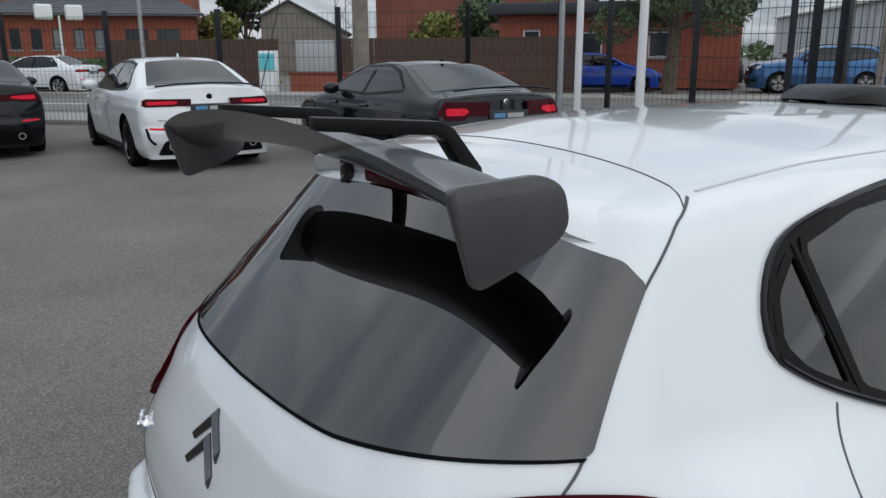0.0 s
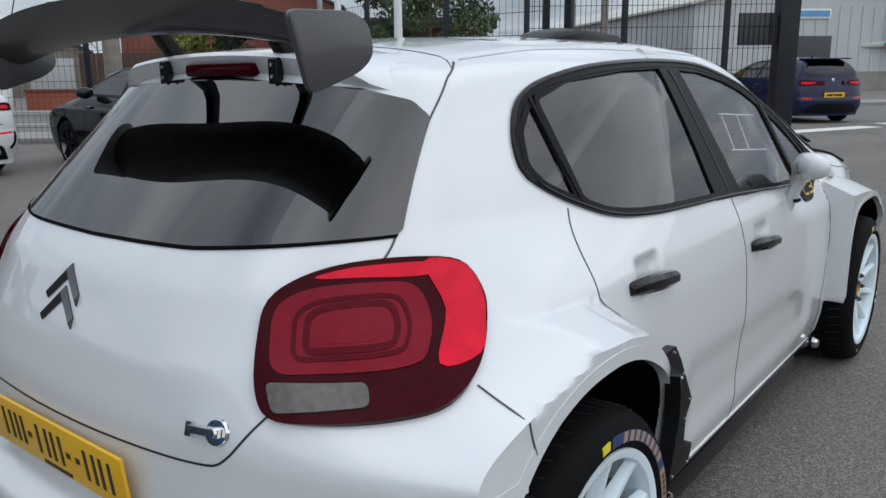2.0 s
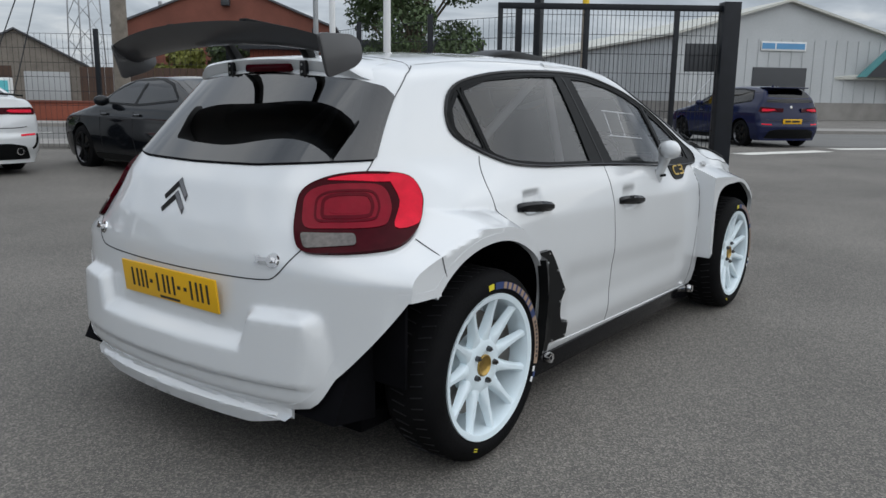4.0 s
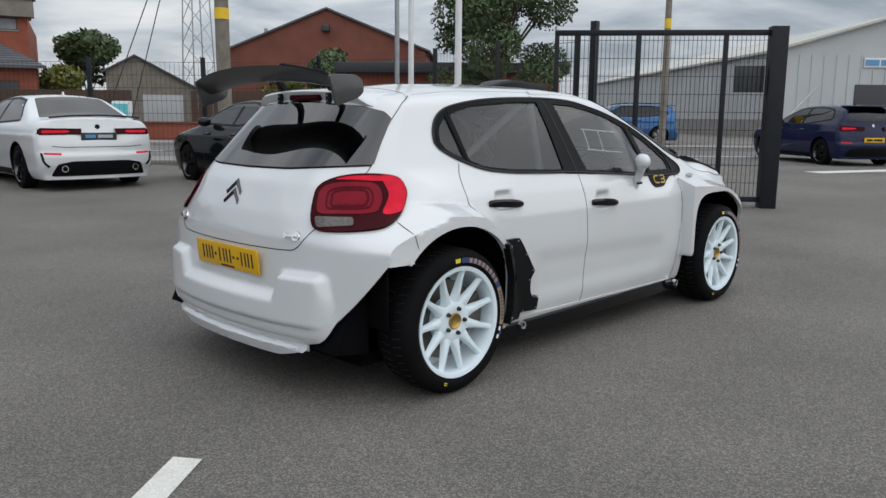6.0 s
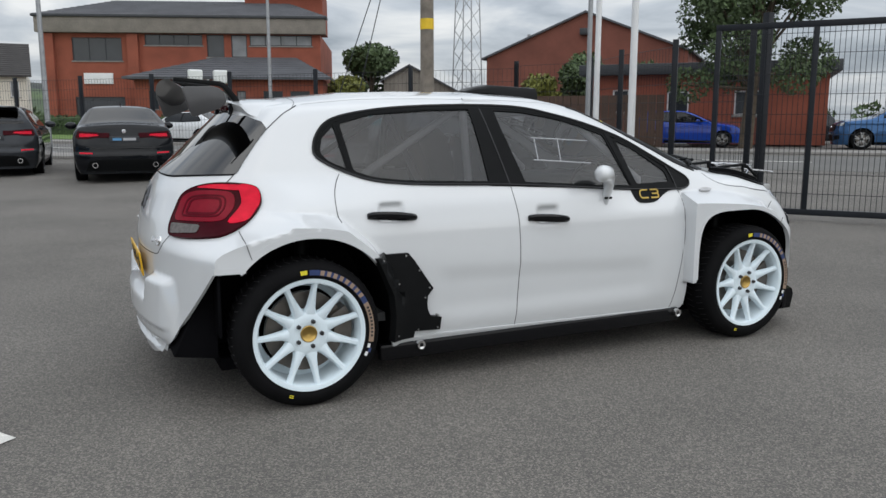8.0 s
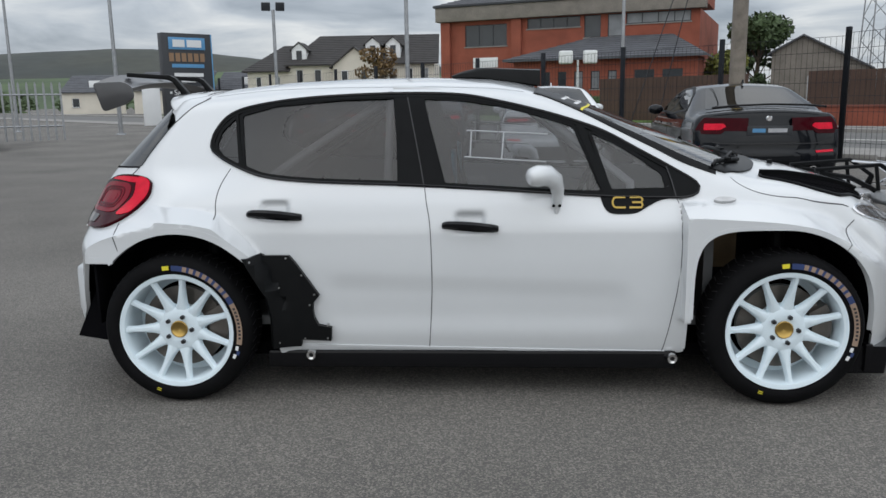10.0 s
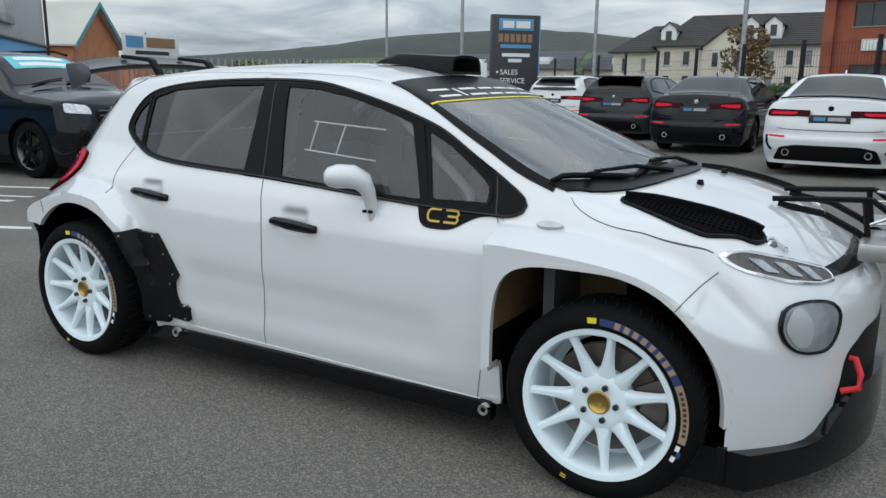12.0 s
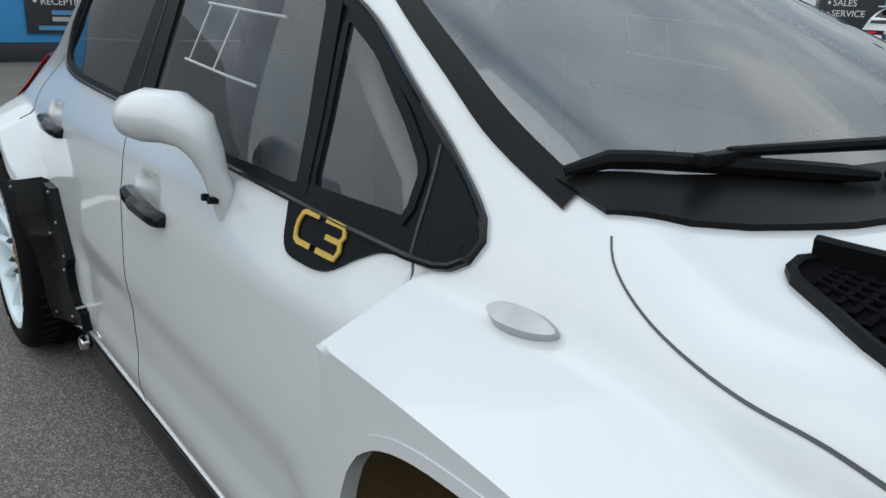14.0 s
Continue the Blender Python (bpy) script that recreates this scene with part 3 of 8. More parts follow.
def front_box(x, a, z):
    """The faces of the front box arch: side, shelf, rear end, lower end of the rear leg, front end, inner side."""
    wf = 0.884 + 0.0 * x
    return a - wf, (z - flare_front(x) - 0.42 * (wf - a)) * 0.9, 2.153 - x, np.where(x < 2.25, 0.357 - z, -1.0), x - 2.84, 0.70 - a


def front_face(k):
    return lambda x, y, z: front_box(x, np.abs(y), z)[k]


def box_face(k):
    def f(x, y, z):
        a = np.abs(y)
        return rear_box(x, a, z, tail_face(x, a, z))[k]
    return f


def tail_face(x, a, z):
    k = step(0.66, 0.98, z)
    bow = k * (1.75 * a ** 4 + 0.05 * a * a) + (1 - k) * (0.16 * a * a + 0.18 * a ** 4)
    return (tail_x(z) + bow - x) * 0.86


def rally(x, y, z):
    """The outer skin, with no wheel houses."""
    a = np.abs(y)
    side = a - rally_half_width(x, z)
    top = (z - (roof_z(x) - crown(x) * a * a)) * 0.90
    # bumper: a ledge in the middle and a raised pod to each side
    out = 1 - step(-0.03, 0.03, a - (0.700 - 0.32 * (z - 0.30)))
    mid = 1 - step(-0.022, 0.030, z - 0.452)
    pod = step(0.0, 0.050, a - (0.340 + 0.35 * np.maximum(0, z - 0.45))) * (1 - step(0.540, 0.578, z))
    plain = tail_face(x, a, z)
    tail = plain - 0.040 * out * np.maximum(mid, pod)
    # a stepped fold and a lip along the bottom of the bumper
    low = 0.010 * (1 - step(0.336, 0.354, z)) + 0.016 * (1 - step(0.260, 0.300, z)) - 0.024 * (1 - step(0.236, 0.260, z))
    tail = tail + low * (1 - step(0.58, 0.70, a))
    nose = x - (3.305 - 0.42 * a * a - 0.16 * a ** 4 - 0.10 * step(0.62, 0.80, z) - 0.16 * step(0.72, 0.95, z) - 0.015 * (1 - step(0.20, 0.42, z)))
    f = smax(side, top, 0.055)
    f = smax(f, tail, 0.05)
    f = smax(f, nose, 0.05)
    f = -smax(-f, -np.max(np.stack(front_box(x, a, z)), axis=0), 0.014)
    return np.minimum(f, np.max(np.stack(rear_box(x, a, z, plain)), axis=0))


def slant_cut(x, y, z):
    """Clears the underside behind the rear wheels along a slanting line."""
    a = np.abs(y)
    line = -0.575 + 0.469 * (z - 0.238)
    return -np.maximum(np.maximum((line - x) * 0.9, 0.38 - a), np.maximum(x - 0.05, z - 0.636))


def wheel_house(i):
    cx, cz, r = ARCH[i]

    def f(x, y, z):
        u, v = np.abs(x - cx), np.maximum(z - cz, 0)
        d = np.where((x < cx) & (i == 1), ((u * r / ARCH_BACK) ** 5 + v ** 5 + 1e-12) ** 0.2, np.hypot(u, v))
        return -np.maximum(d - r - 0.006, 0.40 - np.abs(y))
    return f


PIECES = [rally, slant_cut, wheel_house(0), wheel_house(1), lambda x, y, z: 0.195 - z]


def rally_solid(x, y, z):
    return np.max(np.stack([f(x, y, z) for f in PIECES]), axis=0)


# window outlines, side view (x, z)
SIDE_OUT = spline([(0.112, 1.095), (0.135, 1.175), (0.215, 1.245), (0.395, 1.284), (0.64, 1.305), (0.96, 1.313), (1.22, 1.304), (1.40, 1.272), (1.576, 1.229), (1.724, 1.184), (1.85, 1.136), (1.99, 1.060), (2.13, 0.982), (2.228, 0.916),
                   (2.195, 0.872), (2.06, 0.868), (1.816, 0.876), (1.471, 0.901), (1.074, 0.926), (0.738, 0.939), (0.525, 0.950), (0.359, 0.970), (0.244, 1.008), (0.155, 1.052)], 5)
GLASS_R = rounded([(0.244, 1.230), (0.398, 1.270), (0.695, 1.293), (0.938, 1.298), (0.968, 0.937), (0.737, 0.945), (0.523, 0.958), (0.358, 0.980), (0.276, 1.010)], 0.015)
GLASS_RQ = rounded([(0.136, 1.095), (0.155, 1.163), (0.221, 1.224), (0.254, 1.014), (0.174, 1.050)], 0.012)
GLASS_F = rounded([(1.050, 1.293), (1.22, 1.285), (1.40, 1.256), (1.560, 1.215), (1.712, 1.165), (1.824, 0.892), (1.591, 0.903), (1.150, 0.925)], 0.015)
GLASS_Q = rounded([(1.782, 1.140), (1.893, 1.090), (2.005, 1.018), (2.082, 0.962), (2.092, 0.902), (1.860, 0.898)], 0.012)
# rear glass (y, z); windscreen (x, y)
REAR_GLASS = rounded([(-0.588, 1.006), (-0.30, 0.988), (0.0, 0.984), (0.30, 0.988), (0.588, 1.006), (0.532, 1.205), (0.499, 1.235), (0.41, 1.258), (0.0, 1.285), (-0.41, 1.258), (-0.499, 1.235), (-0.532, 1.205)], 0.012)
SCREEN = rounded([(2.305, -0.660), (2.455, -0.45), (2.515, 0.0), (2.455, 0.45), (2.305, 0.660), (2.17, 0.647), (2.05, 0.622), (1.92, 0.590), (1.75, 0.545), (1.560, 0.500), (1.575, 0.3), (1.58, 0.0), (1.575, -0.3), (1.560, -0.500), (1.75, -0.545), (1.92, -0.590), (2.05, -0.622), (2.17, -0.647)], 0.02)

car = thing("rally_hatchback", "white rally hatchback with box arches and dark rear wing", "car")


def fold(P, f1, f2, x0, x1):
    """Draws the net's points onto the edge between two faces."""
    x, y, z = P.T
    open_skin = np.max(np.stack([f(x, y, z) for f in PIECES[1:]]), axis=0) < -0.012
    pick = (x > x0) & (x < x1) & open_skin & (np.abs(f1(x, y, z)) < 0.0115) & (np.abs(f2(x, y, z)) < 0.0115) & (np.abs(y) > 0.6)
    q = P[pick]
    for _ in range(5):
        J = np.stack([gradient(f1, *q.T), gradient(f2, *q.T)], 1)
        r = np.stack([f1(*q.T), f2(*q.T)], 1)
        A = J @ J.transpose(0, 2, 1) + 0.02 * np.eye(2)
        q = q - np.clip((J.transpose(0, 2, 1) @ np.linalg.solve(A, r[..., None]))[..., 0], -0.006, 0.006)
    P[pick] = q


def rally_body():
    P, Q = surface_net(rally_solid, (-0.76, -0.98, 0.13), (3.42, 0.98, 1.47), 0.0128, PIECES)
    fold(P, front_face(0), front_face(1), 2.17, 2.80)
    fold(P, front_face(0), front_face(2), 2.10, 2.20)
    fold(P, front_face(1), front_face(2), 2.10, 2.20)
    fold(P, box_face(0), box_face(1), -0.45, 0.36)
    fold(P, box_face(0), box_face(2), -0.50, -0.25)
    fold(P, box_face(1), box_face(2), -0.50, -0.25)
    C = P[Q].mean(1)
    x, y, z = C.T
    keep = np.ones(len(Q), bool)
    g = gradient(rally_solid, x, y, z, 0.004)
    g /= np.linalg.norm(g, axis=1)[:, None] + 1e-9
    onside = np.abs(g[:, 1]) > 0.45
    for poly in (GLASS_R, GLASS_RQ, GLASS_F, GLASS_Q):
        keep &= ~(onside & inside(shrink(poly, -0.005), x, z))
    keep &= ~(inside(shrink(REAR_GLASS, 0.010), y, z) & (x < 0.1))
    keep &= ~(inside(shrink(SCREEN, -0.002), x, y) & (z > 0.9))
    inner = np.max(np.stack([f(x, y, z) for f in PIECES[1:]]), axis=0) > rally(x, y, z) + 0.012
    Q2, I2 = Q[keep], inner[keep].astype(int)
    xs, zs = x[keep], z[keep]
    I2[(I2 == 1) & (xs > 2.1) & (xs < 2.50) & (zs > 0.50)] = 2
    I2[(I2 == 0) & onside[keep] & inside(shrink(SIDE_OUT, 0.008), xs, zs)] = 3
    me = mesh_from("body_shell", P, Q2, [WHITE, WELL, LINER, TRIM], I2, 38)
    ob = new("body_shell", me)
    ob.parent = car
    tagged(ob, "glossy white painted body shell")


rally_body()


def both(name, make, mat, label="", smooth=35):
    for s in (-1, 1):
        part(name, make(s), mat, car, label, smooth)


# folded lips round the wheel openings and along the slanting cut
def arch_line(i, grow):
    cx, cz, r = ARCH[i]
    r = r + grow
    pts = [(cx - ARCH_BACK - grow, 0.215)] if i else []
    for t in np.linspace(math.pi, 0.0, 41):
        c, sn = math.cos(t), math.sin(t)
        k = r / (abs(c) ** 5 + abs(sn) ** 5) ** 0.2 if i == 1 and c < 0 else r
        x, z = cx + k * c * (ARCH_BACK / ARCH[1][2] if i == 1 and c < 0 else 1), cz + k * sn
        if i or z > 0.616 or c > 0:
            pts.append((x, z))
    return pts + [(cx + r, 0.31 if i else 0.24)]


both("arch_lip", lambda s: ribbon(rally, "side", arch_line(0, 0.014), 0.028, 0.0015, s, 0.022, False, 0.02), WHITE, "white folded edge of the wheel opening")
both("arch_lip", lambda s: ribbon(rally, "side", arch_line(1, 0.008), 0.016, 0.0015, s, 0.022, False, 0.02), WHITE, "white folded edge of the wheel opening")
both("bumper_edge", lambda s: ribbon(rally, "side", [(-0.570 + 0.469 * (z - 0.238) - 0.014, z) for z in np.linspace(0.232, 0.622, 26)], 0.026, 0.0015, s, 0.018, False, 0.02), WHITE, "white slanting lower edge of the bumper")

both("bumper_edge", lambda s: ribbon(rally, "side", [(-0.408, 0.630), (-0.34, 0.630), (-0.262, 0.630)], 0.026, 0.0012, s, 0.018, False, 0.02), WHITE)

# glazing and black surrounds
for poly, mt, lab in ((GLASS_R, GLASS_SIDE, "grey tinted pane"), (GLASS_RQ, GLASS_SIDE, "small grey tinted pane"), (GLASS_F, GLASS_FRONT, "clear plastic pane"), (GLASS_Q, GLASS_FRONT, "clear quarter pane")):
    both("side_window", lambda s: skin(rally, "side", shrink(poly, -0.013), -0.002, 0, s, 0.06), mt, lab)
part("rear_window", skin(rally, "rear", REAR_GLASS, 0.0045, 0.008, 1, 0.04), GLASS_REAR, car, "dark tinted rear window", 80)
part("rear_window_border", ribbon(rally, "rear", [(-0.585, 1.005), (-0.30, 0.987), (0.0, 0.983), (0.30, 0.987), (0.585, 1.005)], 0.004, 0.0055, 1, 0.006, False, 0.02), WELL, car, "black lower border of the rear window")
part("windscreen", skin(rally, "top", SCREEN, 0.003, 0.004, 1, 0.05), GLASS_WIND, car, "clear sloping windscreen", 80)
for poly in (GLASS_R, GLASS_RQ, GLASS_F, GLASS_Q):
    both("window_edge", lambda s: ribbon(rally, "side", shrink(poly, -0.003), 0.015, 0.0035, s, 0.006, True, 0.02), TRIM)
both("window_surround", lambda s: ribbon(rally, "side", shrink(SIDE_OUT, 0.006), 0.018, 0.005, s, 0.01, True, 0.025), TRIM)
both("window_seal", lambda s: ribbon(rally, "side", shrink(SIDE_OUT, -0.001), 0.008, 0.008, s, 0.01, True, 0.025, 0.002), GLOSSB)
both("centre_pillar", lambda s: skin(rally, "side", [(0.925, 1.300), (1.062, 1.300), (1.085, 1.20), (1.165, 0.915), (0.955, 0.925), (0.945, 1.12)], 0.004, 0.008, s, 0.05), TRIM)
both("pillar_gap", lambda s: ribbon(rally, "side", [(0.985, 1.312), (1.015, 1.18), (1.052, 1.01), (1.068, 0.926)], 0.005, 0.0055, s, 0.002), INK)
both("quarter_bar", lambda s: ribbon(rally, "side", [(0.222, 1.235), (0.240, 1.13), (0.268, 1.005)], 0.010, 0.006, s, 0.01), TRIM)
both("front_bar", lambda s: ribbon(rally, "side", [(1.735, 1.172), (1.79, 1.03), (1.842, 0.882)], 0.030, 0.006, s, 0.01), TRIM)
both("mirror_patch", lambda s: skin(rally, "side", [(2.100, 0.996), (2.135, 0.975), (2.222, 0.914), (2.19, 0.876), (2.125, 0.874)], 0.0045, 0.008, s, 0.04), TRIM)
both("mirror_gap", lambda s: ribbon(rally, "side", [(2.098, 0.992), (2.115, 0.94), (2.130, 0.870)], 0.005, 0.006, s, 0.002), INK)
both("badge_panel", lambda s: skin(rally, "side", spline([(1.826, 0.900), (1.824, 0.845), (1.852, 0.808), (1.91, 0.802), (1.968, 0.808), (2.024, 0.838), (2.072, 0.858), (2.14, 0.868), (2.14, 0.893), (1.98, 0.895)], 4), 0.0048, 0.009, s, 0.02), TRIM)


def mark_badge(s):
    bm = bmesh.new()
    z0, z1 = 0.826, 0.868
    zm = (z0 + z1) / 2
    for line in ([(1.918, z1), (1.872, z1), (1.862, zm), (1.872, z0), (1.918, z0)], [(1.936, z1), (1.984, z1), (1.990, zm + 0.008), (1.984, zm), (1.946, zm)], [(1.984, zm), (1.990, zm - 0.008), (1.984, z0), (1.934, z0)]):
        b = ribbon(rally, "side", line, 0.0075, 0.0095, s, 0.003, False, 0.012)
        tmp = bpy.data.meshes.new("t")
        b.to_mesh(tmp)
        b.free()
        bm.from_mesh(tmp)
        bpy.data.meshes.remove(tmp)
    return bm


both("gold_mark", mark_badge, GOLD_INK, "gold outline mark")

for ob in car.children:
    if ob.name.startswith(("side_window", "rear_window", "windscreen")) and "border" not in ob.name:
        ob.visible_shadow = False

# panel gaps
for line in ([(0.212, 1.002), (0.185, 0.955), (0.169, 0.905), (0.166, 0.850), (0.172, 0.798)],
             [(1.070, 0.925), (1.080, 0.85), (1.093, 0.768), (1.099, 0.62), (1.099, 0.50), (1.092, 0.35), (1.083, 0.225)],
             [(2.130, 0.868), (2.146, 0.83), (2.149, 0.74), (2.149, 0.60), (2.140, 0.50), (2.126, 0.406), (2.098, 0.25), (2.088, 0.205)]):
    both("panel_gap", lambda s: ribbon(rally, "side", spline(line, 4, False), 0.0035, 0.001, s, 0.002, False, 0.015), SEAM, smooth=None)
for line in ([(-0.291, 0.957), (-0.245, 1.0), (-0.210, 1.045), (-0.155, 1.12), (-0.085, 1.195), (0.0, 1.268), (0.040, 1.290), (0.075, 1.309)],
             [(-0.265, 0.780), (-0.250, 0.72), (-0.235, 0.672)],
             [(2.872, 0.765), (2.823, 0.715), (2.784, 0.661)]):
    both("panel_gap", lambda s: ribbon(rally, "side", spline(line, 4, False), 0.003, 0.002, s, 0.003, False, 0.015), SEAM, smooth=None)
part("roof_gap", ribbon(rally, "top", spline([(0.05, -0.49), (0.075, -0.44), (0.095, -0.30), (0.10, 0.0), (0.095, 0.30), (0.075, 0.44), (0.05, 0.49)], 5, False), 0.003, 0.001, 1, 0.002), SEAM, car)
for y0 in (-0.47, 0.47):
    part("roof_gap", ribbon(rally, "top", [(0.10, y0), (0.6, y0 * 1.06), (1.2, y0 * 1.08), (1.5, y0 * 1.10)], 0.012, -0.004, 1, 0.001), WHITE, car)
    part("roof_gap", ribbon(rally, "top", [(0.10, y0), (0.6, y0 * 1.06), (1.2, y0 * 1.08), (1.5, y0 * 1.10)], 0.004, 0.001, 1, 0.002), GREY_INK, car)
part("tailgate_gap", ribbon(rally, "rear", spline([(-0.547, 0.758), (-0.53, 0.735), (-0.48, 0.672), (-0.42, 0.655), (-0.2, 0.651), (0.0, 0.650), (0.2, 0.651), (0.42, 0.655), (0.48, 0.672), (0.53, 0.735), (0.547, 0.758)], 4, False), 0.004, 0.001, 1, 0.002, False, 0.015), INK, car)
# no gap here: a grey line paints the shade along the bumper fold
part("crease_shade", ribbon(rally, "rear", [(float(y), 0.343) for y in np.linspace(-0.58, 0.58, 40)], 0.004, 0.0008, 1, 0.001), GREY_INK, car)
# bonnet shut lines
part("bonnet_gap", ribbon(rally, "top", spline([(2.372, -0.674), (2.390, -0.690), (2.425, -0.705), (2.48, -0.718), (2.58, -0.735), (2.68, -0.736), (2.76, -0.730), (2.85, -0.720)], 8, False), 0.002, 0.001, 1, 0.002, False, 0.012), SEAM, car)
part("bonnet_gap", ribbon(rally, "top", spline([(2.372, 0.674), (2.390, 0.690), (2.425, 0.705), (2.48, 0.718), (2.58, 0.735), (2.68, 0.736), (2.76, 0.730), (2.85, 0.720)], 8, False), 0.002, 0.001, 1, 0.002, False, 0.012), SEAM, car)

# tail lamps: wrapped lens with rings of light guides
def lamp_skin(s, poly, off, rim, res=0.03):
    """A sheet laid on the rear corner, seen along the diagonal between rear and side."""
    c, sn = math.cos(radians(40)), math.sin(radians(40))
    bm = bmesh.new()
    bm.faces.new([bm.verts.new((a, b, 0)) for a, b in poly])
    q = np.array(poly)
    for k in (0, 1):
        for t in np.arange(q[:, k].min() + res * 0.6, q[:, k].max(), res):
            bmesh.ops.bisect_plane(bm, geom=list(bm.verts) + list(bm.edges) + list(bm.faces), plane_co=(t, 0, 0) if k == 0 else (0, t, 0), plane_no=(1, 0, 0) if k == 0 else (0, 1, 0), dist=1e-5)
    vs = list(bm.verts)
    u, v = np.array([w.co.x for w in vs]), np.array([w.co.y for w in vs])

    def spot(w):
        # direction of view (c, s*sn) into the corner; u runs from the middle of the car forwards
        return (-0.38 - c * w + sn * u, s * (0.60 + sn * w + c * u), v)
    t = seek(rally, spot, np.full(len(u), -0.3), np.full(len(u), 0.6))
    x, y, z = spot(t)
    g = gradient(rally, x, y, z, 0.006)
    g /= np.linalg.norm(g, axis=1)[:, None] + 1e-9
    nor = {}
    for w, a, b, d, n in zip(vs, x, y, z, g):
        w.co = Vector((a, b, d)) + Vector(n) * off
        nor[w] = Vector(n)
    if rim:
        r = bmesh.ops.extrude_edge_only(bm, edges=[e for e in bm.edges if e.is_boundary])
        for w in [k for k in r["geom"] if isinstance(k, bmesh.types.BMVert)]:
            old = min((e.other_vert(w) for e in w.link_edges if e.other_vert(w) in nor), key=lambda o: (o.co - w.co).length)
            w.co = w.co - nor[old] * rim
    bmesh.ops.recalc_face_normals(bm, faces=bm.faces)
    f0 = max(bm.faces, key=lambda f: f.calc_area())
    cc = f0.calc_center_median()
    if f0.normal.dot(Vector(gradient(rally, *[np.array([k]) for k in cc], 0.006)[0])) < 0:
        bmesh.ops.reverse_faces(bm, faces=bm.faces)
    return bm


def lamp_outline(k):
    base = [(-0.150, 0.86), (-0.135, 0.915), (-0.08, 0.948), (0.0, 0.966), (0.10, 0.968), (0.185, 0.952), (0.225, 0.905), (0.232, 0.855), (0.215, 0.80), (0.165, 0.762), (0.08, 0.748), (-0.05, 0.742), (-0.125, 0.748), (-0.150, 0.79)]
    return [(0.03 + (a - 0.03) * k, 0.855 + (b - 0.855) * k) for a, b in base]


def ring(s, poly, w, off, mat, name, lamp):
    inner = shrink(poly, w)
    n = len(poly)
    c, sn = math.cos(radians(40)), math.sin(radians(40))
    bm = bmesh.new()
    rows = []
    for pl, o in ((poly, off - 0.004), (poly, off), (inner, off), (inner, off - 0.004)):
        u, v = np.array(pl).T
        spot = lambda t: (-0.38 - c * t + sn * u, s * (0.60 + sn * t + c * u), v)
        t = seek(rally, spot, np.full(n, -0.3), np.full(n, 0.6))
        x, y, z = spot(t)
        g = gradient(rally, x, y, z, 0.006)
        g /= np.linalg.norm(g, axis=1)[:, None]
        rows.append([bm.verts.new(Vector(p)) for p in np.stack([x, y, z], 1) + g * o])
    for a, b in zip(rows, rows[1:]):
        for i in range(n):
            bm.faces.new((a[i], a[(i + 1) % n], b[(i + 1) % n], b[i]))
    bmesh.ops.recalc_face_normals(bm, faces=bm.faces)
    part(name, bm, mat, lamp, "", 40)


for s in (-1, 1):
    lens = part("tail_lamp", lamp_skin(s, spline(lamp_outline(1.0), 4), 0.014, 0.02), RED_D, car, "rounded red tail lamp with nested light guides", 40)
    part("side_lens", lamp_skin(s, spline([(0.120, 0.957), (0.188, 0.947), (0.222, 0.903), (0.228, 0.855), (0.216, 0.812), (0.146, 0.806), (0.158, 0.88)], 4), 0.0165, 0.004), RED_L, lens, "bright red outer lens", 40)
    inner_out = spline([(-0.128, 0.86), (-0.118, 0.905), (-0.07, 0.928), (0.02, 0.933), (0.10, 0.925), (0.13, 0.88), (0.13, 0.835), (0.10, 0.808), (-0.05, 0.806), (-0.118, 0.812)], 4)
    part("inner_lens", lamp_skin(s, inner_out, 0.0165, 0.004), RED_M, lens, "deep red inner lens", 40)
    part("top_lens", lamp_skin(s, spline([(-0.06, 0.944), (0.0, 0.957), (0.09, 0.959), (0.145, 0.952), (0.13, 0.936), (0.02, 0.941)], 4), 0.0165, 0.004), RED_L, lens, "", 40)
    ring(s, [(0.003 + (a - 0.003) * 0.74, 0.868 + (b - 0.868) * 0.74) for a, b in inner_out], 0.007, 0.0185, RED_R, "lens_groove", lens)
    ring(s, [(0.003 + (a - 0.003) * 0.60, 0.868 + (b - 0.868) * 0.60) for a, b in inner_out], 0.010, 0.0185, RED_R, "light_guide", lens)
    part("lens_core", lamp_skin(s, spline([(-0.05, 0.862), (-0.045, 0.882), (0.0, 0.888), (0.045, 0.882), (0.05, 0.862), (0.045, 0.848), (0.0, 0.845), (-0.045, 0.848)], 3), 0.0175, 0.003), RED_M, lens, "", 40)
    part("reversing_lens", lamp_skin(s, rounded([(-0.132, 0.796), (0.030, 0.792), (0.036, 0.762), (-0.118, 0.754)], 0.012), 0.0175, 0.004), CLEAR_L, lens, "smoked clear reversing lens", 40)

# number plate (bars only), tailgate emblem, latches, brake light
PLM = Matrix.Translation((-0.622, -0.02, 0.585)) @ pose(0, 0, 0, 0, -6, 0)
plate = part("number_plate", boxbm((-0.004, -0.26, -0.056), (0.004, 0.26, 0.056), 0.003), PLATE, car, "yellow number plate with dark bars", 40, PLM)
for a, b in ((0.205, 0.165), (0.15, 0.115), (0.10, 0.085), (0.06, 0.015), (0.0, -0.04), (-0.055, -0.07), (-0.09, -0.105), (-0.125, -0.165), (-0.18, -0.22)):
    dash = abs(a - b) < 0.018
    for c, d in (((b, a),) if dash else ((b, b + 0.010), (a - 0.010, a))):
        part("plate_bar", boxbm((-0.0052, c, -0.006 if dash else -0.030), (-0.0035, d, 0.006 if dash else 0.034)), INK, plate)
